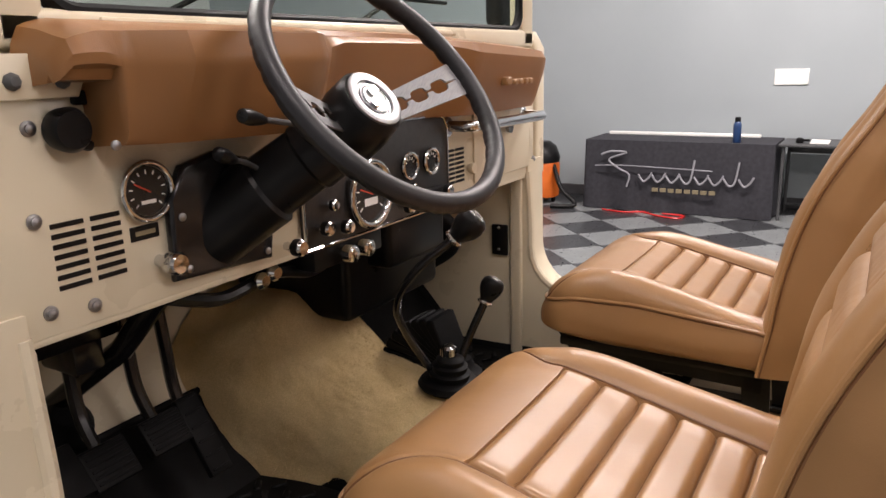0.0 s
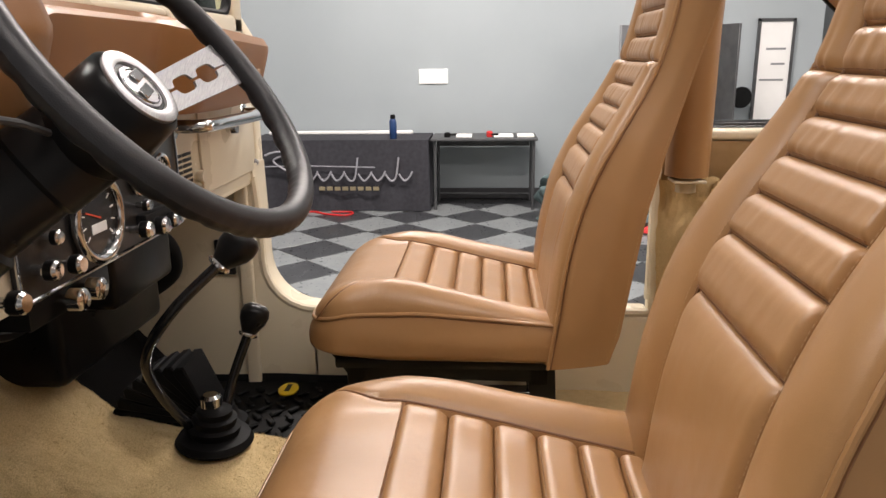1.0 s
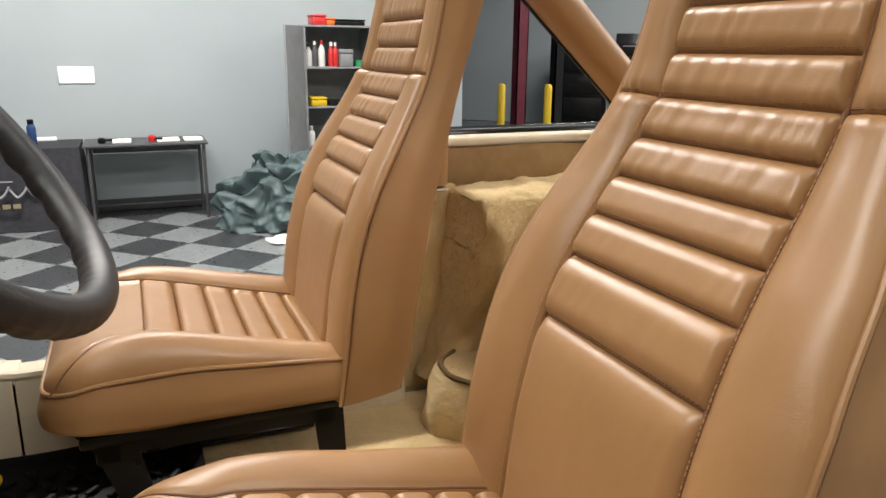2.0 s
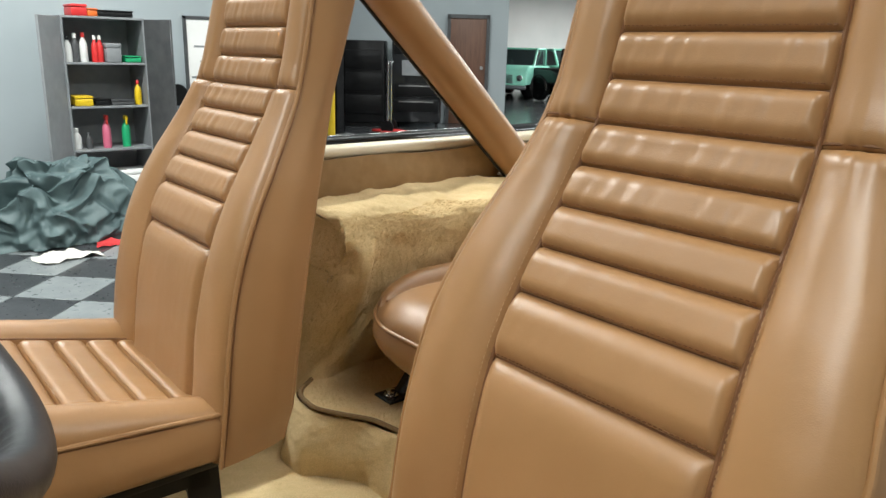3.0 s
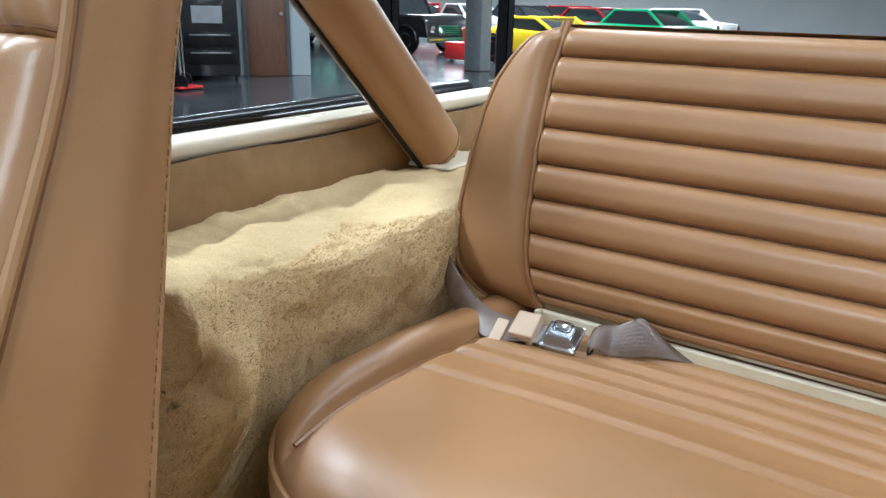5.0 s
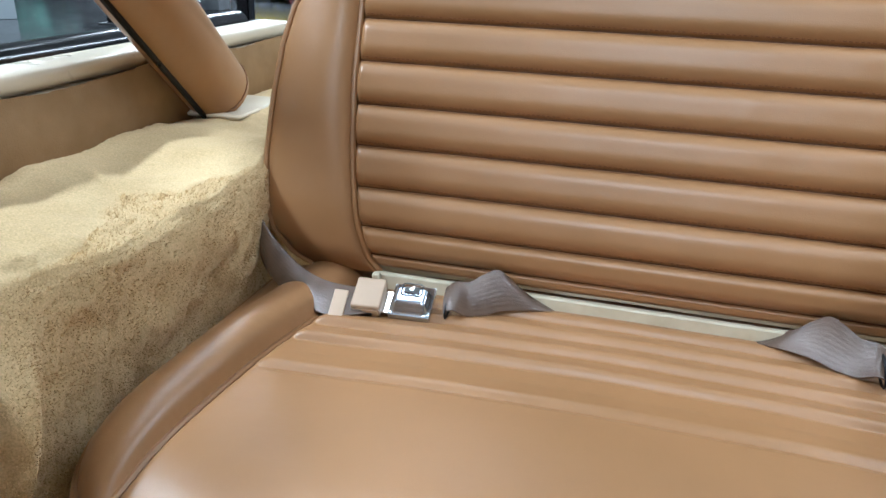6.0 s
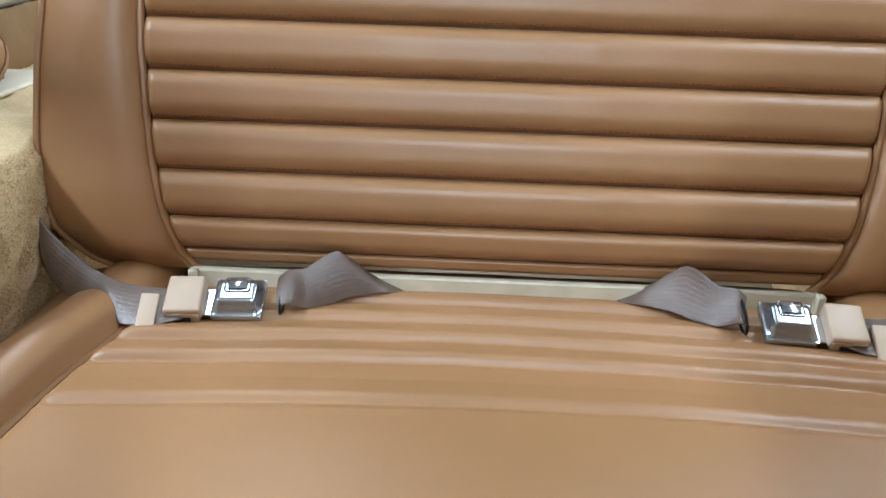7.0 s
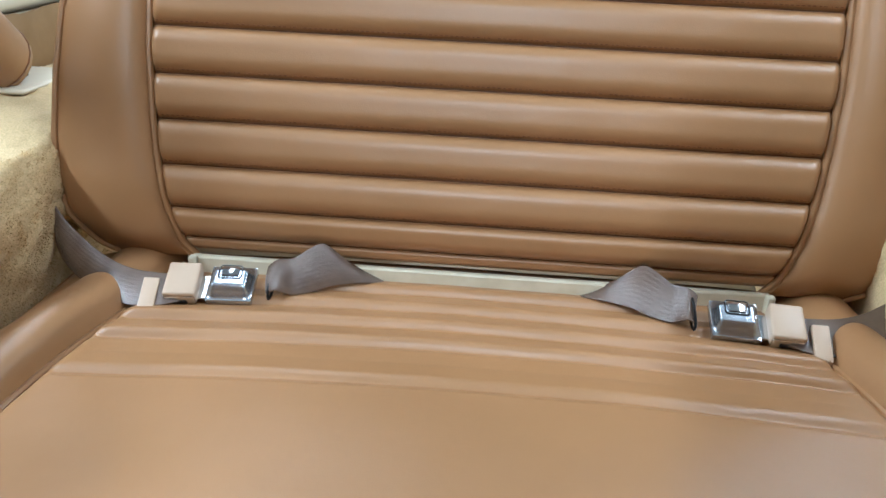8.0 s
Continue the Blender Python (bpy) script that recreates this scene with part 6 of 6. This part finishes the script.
# tarpaulin heap and rags on the floor
def heap(u, v):
    t = 2 * math.pi * u
    r = math.sin(0.5 * math.pi * v)
    z = 0.60 * max(0.0, 1 - v ** 2.0) ** 0.8
    p = Vector((5.86 + 0.40 * r * math.cos(t), -0.95 + 0.62 * r * math.sin(t), z))
    n = noise.noise_vector(p * 3.1) * 0.14 + noise.noise_vector(p * 7.0) * 0.07
    # sharp creases where the sheet folds over itself
    ridge = (1 - abs(noise.noise(p * 5.5)) * 3.0) * 0.045 + (1 - abs(noise.noise(p * 12.0 + Vector((4, 1, 2)))) * 3.0) * 0.022
    fold = 0.05 * abs(math.sin(t * 4 + 9 * v + 3 * noise.noise(p * 3)))
    p += n * min(1, (1.15 - v) * 2) + Vector(((fold + ridge) * math.cos(t), (fold + ridge) * math.sin(t), (fold + ridge) * 0.8 * (1 - v)))
    p.z = max(p.z, 0.004 + 0.012 * abs(math.sin(17 * u)))
    return p


tarp = solid("tarpaulin", grid(heap, 260, 110, True), TARP, "crumpled green-grey tarpaulin heaped on the floor", "tarpaulin", "", 70)


def rag(cx_, cy_, rx, ry, h, seed):
    def f(u, v):
        t = 2 * math.pi * u
        p = Vector((cx_ + rx * v * math.cos(t) * (1 + 0.3 * math.sin(3 * t + seed)), cy_ + ry * v * math.sin(t) * (1 + 0.25 * math.sin(2 * t + seed)), h * (1 - v) + 0.02))
        p += noise.noise_vector(p * 14 + Vector((seed, 0, 0))) * 0.03
        p.z = max(p.z, 0.006)
        return p
    return grid(f, 60, 18, True)


solid("white_rag", rag(5.12, -0.82, 0.12, 0.28, 0.05, 1.0), RAG, "crumpled white rag on the tiled floor", "rag", "", 80)
solid("red_rag", rag(5.34, -1.22, 0.09, 0.16, 0.04, 2.0), RED_CLOTH, "crumpled red rag on the floor", "rag", "", 80)

# whiteboard on the wall
wb = thing("whiteboard", (6.93, -2.7, 0.7), "narrow whiteboard in a dark frame on the wall", "whiteboard")
part("board", box((6.92, -2.87, 0.72), (6.945, -2.55, 1.83), 0.003, 1), PAPER, wb)
part("board_frame", join(box((6.91, -2.895, 0.69), (6.948, -2.87, 1.86)), box((6.91, -2.55, 0.69), (6.948, -2.525, 1.86)), box((6.91, -2.895, 1.83), (6.948, -2.525, 1.86)), box((6.90, -2.895, 0.69), (6.948, -2.525, 0.72))), DARK_STEEL, wb)
for z, w in ((1.55, 0.2), (1.40, 0.14), (1.24, 0.24)):
    part("faint_line", box((6.9185, -2.82, z), (6.921, -2.82 + w, z + 0.02)), STEEL_GREY, wb)
solid("wall_lamp", moved(lathe([(0.02, 0), (0.03, 0.02), (0.11, 0.12), (0.10, 0.13)], 18), pose(6.93, -2.38, 1.08, 0, -90)), BLACK, "small black cone fixed to the wall", "lamp")


# lifts and guard posts
def lift(x, y, h, mat, label, w=0.16):
    l = thing("lift_post", (x, y, 0), label, "car lift", "lift posts")
    part("base_plate", box((x - 0.22, y - 0.25, 0), (x + 0.22, y + 0.25, 0.02), 0.004, 1), DARK_STEEL, l)
    part("column", join(box((x - w / 2, y - w / 2, 0.02), (x + w / 2, y - w / 2 + 0.02, h)), box((x - w / 2, y + w / 2 - 0.02, 0.02), (x + w / 2, y + w / 2, h)), box((x - w / 2, y - w / 2, 0.02), (x - w / 2 + 0.02, y + w / 2, h))), mat, l)
    part("carriage", box((x - w * 0.42, y - w * 0.4, 0.35), (x + w * 0.7, y + w * 0.4, 1.05), 0.01), DARK_STEEL, l)
    part("hose", tube([(x + w * 0.6, y, 1.0), (x + w * 0.62, y + 0.03, 2.2), (x + w * 0.55, y, h - 0.1)], 0.012, 6), BLACK, l)


def at_heading(cx_, cy_, deg, d):
    return cx_ + d * math.cos(radians(deg)), cy_ + d * math.sin(radians(deg))


for deg, d, mat, lb in ((-50.9, 15.2, GLOSS_BLACK, "tall black car lift post"), (-59.3, 15.6, GLOSS_BLACK, "tall black car lift post")):
    x, y = at_heading(-0.39, 0.24, deg, d)
    lift(x, y, 4.4, mat, lb, 0.24)
for deg, d, mat, lb in ((-28.5, 13.5, MAROON, "maroon car lift post"), (-31.3, 14.2, GLOSS_BLACK, "black car lift post beside yellow guards")):
    x, y = at_heading(-0.96, 0.38, deg, d)
    lift(x, y, 4.4, mat, lb, 0.2)
for deg, d in ((-27.2, 12.0), (-30.7, 12.0)):
    x, y = at_heading(-0.96, 0.38, deg, d)
    g = thing("guard_post", (x, y, 0), "yellow steel guard post", "bollard", "guard posts")
    part("post", moved(lathe([(0.06, 0), (0.06, 1.02), (0.045, 1.06), (0.01, 1.07)], 18), pose(x, y, 0)), YELLOW, g)
    part("flange", moved(lathe([(0.12, 0), (0.12, 0.015)], 18), pose(x, y, 0)), DARK_STEEL, g)
x, y = at_heading(-0.39, 0.24, -57.4, 18.0)
column = solid("roof_column", box((x - 0.22, y - 0.22, 0), (x + 0.22, y + 0.22, CEILING), 0.01), STEEL_GREY, "grey roof column with a yellow mark", "column", "structure")

# workshop wall, cabinet and door seen past the padded bar
FAR = Matrix.Translation((-0.39, 0.24, 0)) @ Matrix.Diagonal((1.2, 1.2, 1.28, 1)) @ Matrix.Translation((0.39, -0.24, 0))
workshop = solid("wall_workshop", moved(box((-2.6, -0.08, 0), (2.6, 0.08, CEILING)), pose(10.95, -7.45, 0, 0, 0, 49)), WALL, "pale grey partition wall", "wall", "structure")
CM = pose(9.75, -7.75, 0, 0, 0, 139)
cab = thing("tool_cabinet", (9.75, -7.75, 0), "tall black tool cabinet with a grey display panel", "cabinet")
part("carcass", moved(box((-0.35, -0.42, 0.08), (0.35, 0.42, 1.5), 0.02), CM), GLOSS_BLACK, cab)
for z in (0.25, 0.5, 1.15):
    part("drawer", moved(box((0.348, -0.38, z), (0.365, 0.38, z + 0.2), 0.008), CM), BLACK, cab)
    part("drawer_handle", moved(box((0.364, -0.3, z + 0.15), (0.38, 0.3, z + 0.17), 0.004, 1), CM), BRUSHED, cab)
part("display_panel", moved(box((0.35, -0.25, 0.82), (0.37, 0.2, 1.06), 0.005, 1), CM), STEEL_GREY, cab)
for k in range(4):
    part("castor", moved(lathe([(0.04, -0.02), (0.04, 0.02)], 12), CM @ pose(-0.28 + 0.56 * (k % 2), -0.35 + 0.7 * (k // 2), 0.04, 90)), BLACK, cab)
side_cab = thing("grey_cabinet", (10.35, -6.95, 0), "dark grey cabinet beside the tool cabinet", "cabinet")
SM = pose(10.35, -6.95, 0, 0, 0, 139)
part("carcass", moved(box((-0.3, -0.45, 0.06), (0.3, 0.45, 1.35), 0.02), SM), BLACK, side_cab)
for z in (0.2, 0.55, 0.9):
    part("drawer", moved(box((0.298, -0.4, z), (0.315, 0.4, z + 0.3), 0.008), SM), BLACK, side_cab)
part("plinth", moved(box((-0.28, -0.43, 0.0), (0.28, 0.43, 0.06)), SM), BLACK, side_cab)
trolley = thing("hand_truck", (8.9, -6.5, 0), "chrome hand truck standing upright", "hand truck")
for dx in (0.0, 0.22):
    part("rail", tube([(8.9 + dx, -6.5 - dx, 0.1), (8.9 + dx, -6.5 - dx, 1.0), (8.88 + dx, -6.5 - dx, 1.06)], 0.018, 8), CHROME, trolley)
part("toe_plate", box((8.8, -6.8, 0.02), (9.2, -6.4, 0.05), 0.005, 1), RED_PLASTIC, trolley)
for dx in (-0.03, 0.25):
    part("wheel", moved(lathe([(0.1, -0.025), (0.1, 0.025)], 16), pose(8.9 + dx, -6.5 - dx, 0.1, 90, 0, 45)), RUBBER, trolley)
DM = pose(9.60, -8.78, 0, 0, 0, 49)
door = thing("brown_door", (9.60, -8.78, 0), "brown wooden door in a dark frame", "door", "", "structure")
part("leaf", moved(box((-0.32, -0.02, 0.0), (0.32, 0.03, 1.75), 0.006), DM), BROWN, door)
part("frame", moved(join(box((-0.38, -0.02, 0), (-0.32, 0.05, 1.81)), box((0.32, -0.02, 0), (0.38, 0.05, 1.81)), box((-0.38, -0.02, 1.75), (0.38, 0.05, 1.81))), DM), DARK_STEEL, door)
part("handle", moved(lathe([(0.03, 0), (0.03, 0.05)], 12), DM @ pose(-0.25, 0.03, 0.95, -90)), BRUSHED, door)
workshop.matrix_world = FAR @ Matrix.Diagonal((1, 1, 0.78, 1))
for ob in (cab, side_cab, trolley, door):
    ob.matrix_world = FAR @ BASE[ob]


# parked vehicles
def parked(at, turn, length, width, lower, upper, glass_mat_, paint, label, wheel_r=0.33, category="car", grille=True, bed=False):
    """lower and upper: side outlines as (along, height) in metres, from the tail to the nose."""
    v = thing("parked_truck" if bed else "parked_car", at, label, category, "parked vehicles")
    M = Matrix.Translation(at) @ pose(0, 0, 0, 0, 0, turn)
    side = Matrix(((1, 0, 0, 0), (0, 0, -1, width / 2), (0, 1, 0, 0), (0, 0, 0, 1)))
    body = part("body", moved(slab(lower, width, 0.07, side, 3), M), paint, v, "", 50)
    w2 = width * 0.80
    side2 = Matrix(((1, 0, 0, 0), (0, 0, -1, w2 / 2), (0, 1, 0, 0), (0, 0, 0, 1)))
    cabin = part("cabin", moved(slab(upper, w2, 0.06, side2, 3), M), glass_mat_, v, "dark glazed cabin", 50)
    xs_ = [p[0] for p in upper]
    zt = max(p[1] for p in upper)
    top_pts = [p for p in upper if p[1] > zt - 0.12]
    x0, x1 = min(p[0] for p in top_pts), max(p[0] for p in top_pts)
    part("roof", moved(box((x0 - 0.05, -w2 / 2 - 0.02, zt - 0.05), (x1 + 0.05, w2 / 2 + 0.02, zt + 0.02), 0.03, 3), M), paint, v)
    for px, pz in upper:
        if pz < zt - 0.12:
            tx = x0 if px < (x0 + x1) / 2 else x1
            for sy in (-1, 1):
                part("pillar", moved(tube([(px, sy * w2 / 2, pz), (tx, sy * w2 / 2, zt)], 0.045, 8), M), paint, v)
    front, rear = max(p[0] for p in lower), min(p[0] for p in lower)
    for wx in (rear + length * 0.2, front - length * 0.19):
        for sy in (-1, 1):
            t_ = part("tyre", moved(lathe([(wheel_r * 0.6, -0.11), (wheel_r * 0.95, -0.11), (wheel_r, -0.08), (wheel_r, 0.08), (wheel_r * 0.95, 0.11), (wheel_r * 0.6, 0.11)], 28), M @ pose(wx, sy * (width / 2 - 0.09), wheel_r, 90)), RUBBER, v)
            part("wheel_rim", moved(lathe([(wheel_r * 0.62, -0.112), (wheel_r * 0.60, 0.112), (wheel_r * 0.2, 0.09), (0.02, 0.1)], 20), M @ pose(wx, sy * (width / 2 - 0.09), wheel_r, 90 if sy < 0 else -90)), CHROME, t_)
            part("wheel_arch", moved(tube([(wx + (wheel_r + 0.05) * math.cos(a), sy * (width / 2 + 0.005), wheel_r + (wheel_r + 0.05) * math.sin(a)) for a in np.linspace(0, math.pi, 12)], 0.035, 8), M), BLACK, v)
    for sy in (-1, 1):
        part("headlight", moved(lathe([(0.09, 0), (0.10, 0.02), (0.06, 0.05)], 16), M @ pose(front - 0.03, sy * width * 0.36, 0.72, 0, 90)), CHROME, v)
        part("tail_light", moved(box((rear - 0.02, sy * width * 0.38 - 0.06, 0.65), (rear + 0.03, sy * width * 0.38 + 0.06, 0.78), 0.01), M), RED_PLASTIC, v)
    part("front_bumper", moved(box((front - 0.02, -width / 2, 0.36), (front + 0.09, width / 2, 0.50), 0.03, 3), M), CHROME if grille else paint, v)
    part("rear_bumper", moved(box((rear - 0.09, -width / 2, 0.36), (rear + 0.02, width / 2, 0.50), 0.03, 3), M), CHROME if grille else paint, v)
    if grille:
        for k in range(5):
            part("grille_bar", moved(box((front - 0.005, -width * 0.24, 0.56 + 0.06 * k), (front + 0.02, width * 0.24, 0.585 + 0.06 * k), 0.005, 1), M), CHROME, v)
    return v


SEDAN = [(-2.3, 0.35), (-2.35, 0.75), (-2.2, 0.92), (-1.3, 0.96), (1.0, 0.95), (2.1, 0.85), (2.3, 0.6), (2.25, 0.35)], [(-1.5, 0.93), (-0.9, 1.36), (0.35, 1.38), (1.0, 0.93)]
TRUCK = [(-2.4, 0.5), (-2.4, 1.05), (-0.6, 1.08), (0.9, 1.12), (2.1, 1.12), (2.3, 0.95), (2.35, 0.5)], [(-0.65, 1.06), (-0.55, 1.66), (0.55, 1.68), (0.95, 1.08)]
SPORT = [(-2.15, 0.3), (-2.2, 0.75), (-1.9, 0.86), (-0.9, 0.88), (0.5, 0.83), (1.6, 0.72), (2.2, 0.5), (2.25, 0.3)], [(-1.5, 0.83), (-0.7, 1.16), (0.0, 1.17), (0.75, 0.80)]


def place(deg, d, turn, shape, paint, label, length=4.6, width=1.85, **kw):
    x, y = at_heading(-0.39, 0.24, deg, d)
    return parked((x, y, 0), turn, length, width, shape[0], shape[1], CAR_GLASS, paint, label, **kw)


place(-51.3, 24.5, 172, TRUCK, GLOSS_BLACK, "glossy black pickup truck with chrome trim", bed=True, wheel_r=0.38)
place(-49.2, 28.5, 160, TRUCK, MINT, "mint green vintage pickup truck", bed=True, wheel_r=0.38)
place(-46.0, 27.0, 118, TRUCK, MINT, "mint green vintage pickup truck facing the aisle", bed=True, wheel_r=0.36)
place(-63.0, 20.5, 165, SPORT, CAR_YELLOW, "yellow low sports coupe", 4.4, 1.9, grille=False)
place(-66.5, 28.0, 160, SEDAN, CAR_RED, "red parked saloon car")
place(-61.0, 33.0, 160, SEDAN, GLOSS_BLACK, "black parked saloon car")
place(-57.0, 34.0, 150, SEDAN, CAR_WHITE, "white parked saloon car")
place(-70.0, 25.0, 160, SEDAN, GREEN, "small green parked coupe car")
place(-53.5, 36.0, 130, SEDAN, CAR_RED, "dark red parked saloon car")
place(-45.0, 33.0, 130, SEDAN, GLOSS_BLACK, "black parked saloon car in the far row")
place(-72.0, 34.0, 160, SEDAN, CAR_WHITE, "white parked saloon car")
place(-64.5, 38.0, 160, SEDAN, CAR_RED, "red parked saloon car in the far row")
tx, ty = at_heading(-0.39, 0.24, -56.2, 20.5)
tool = thing("red_tool_chest", (tx, ty, 0), "red rolling tool chest with an orange bucket", "tool chest")
part("chest", box((tx - 0.35, ty - 0.25, 0.06), (tx + 0.35, ty + 0.25, 0.5), 0.03), RED_PLASTIC, tool)
part("bucket", moved(lathe([(0.14, 0.5), (0.18, 0.86), (0.17, 0.86)], 20), pose(tx - 0.25, ty, 0)), ORANGE, tool)
for sx_ in (-0.28, 0.28):
    part("castor", moved(lathe([(0.035, -0.02), (0.035, 0.02)], 12), pose(tx + sx_, ty, 0.035, 90)), BLACK, tool)
# checkered tiles, each its own piece
tiles = solid("floor_tiles", box((-6.5, -5.5, -0.006), (6.94, 8.7, -0.002)), TILE_DARK, "charcoal and grey checkered floor tiles", "floor", "structure")
SIDE, ANG = 0.457, 45.0
light_mesh = mesh_of("tile", box((-SIDE / 2 + 0.002, -SIDE / 2 + 0.002, -0.004), (SIDE / 2 - 0.002, SIDE / 2 - 0.002, 0.003), 0.002, 1), TILE_LIGHT)
dark_mesh = mesh_of("tile", box((-SIDE / 2 + 0.002, -SIDE / 2 + 0.002, -0.004), (SIDE / 2 - 0.002, SIDE / 2 - 0.002, 0.003), 0.002, 1), TILE_DARK)
ca, sa = math.cos(radians(ANG)), math.sin(radians(ANG))
rest_light, rest_dark = [], []
for i in range(-40, 41):
    for j in range(-40, 41):
        x = 6.0 + SIDE * (i * ca - j * sa)
        y = 0.33 + SIDE * (i * sa + j * ca)
        if not (-6.0 < x < 6.6 and -5.0 < y < 8.2):
            continue
        lightness = (i + j) % 2
        if 2.6 < x and -2.0 < y < 4.2:
            t_ = new("tile", light_mesh if lightness else dark_mesh)
            t_.parent = tiles
            t_.matrix_basis = pose(x, y, 0, 0, 0, ANG)
        elif lightness:
            rest_light.append(moved((([(-0.226, -0.226, 0.003), (0.226, -0.226, 0.003), (0.226, 0.226, 0.003), (-0.226, 0.226, 0.003)]), [(0, 1, 2, 3)]), pose(x, y, 0, 0, 0, ANG)))
        else:
            rest_dark.append(moved((([(-0.226, -0.226, 0.003), (0.226, -0.226, 0.003), (0.226, 0.226, 0.003), (-0.226, 0.226, 0.003)]), [(0, 1, 2, 3)]), pose(x, y, 0, 0, 0, ANG)))
part("far_tiles", join(*rest_light), TILE_LIGHT, tiles, kind="stuff")
part("far_tiles", join(*rest_dark), TILE_DARK, tiles, kind="stuff")
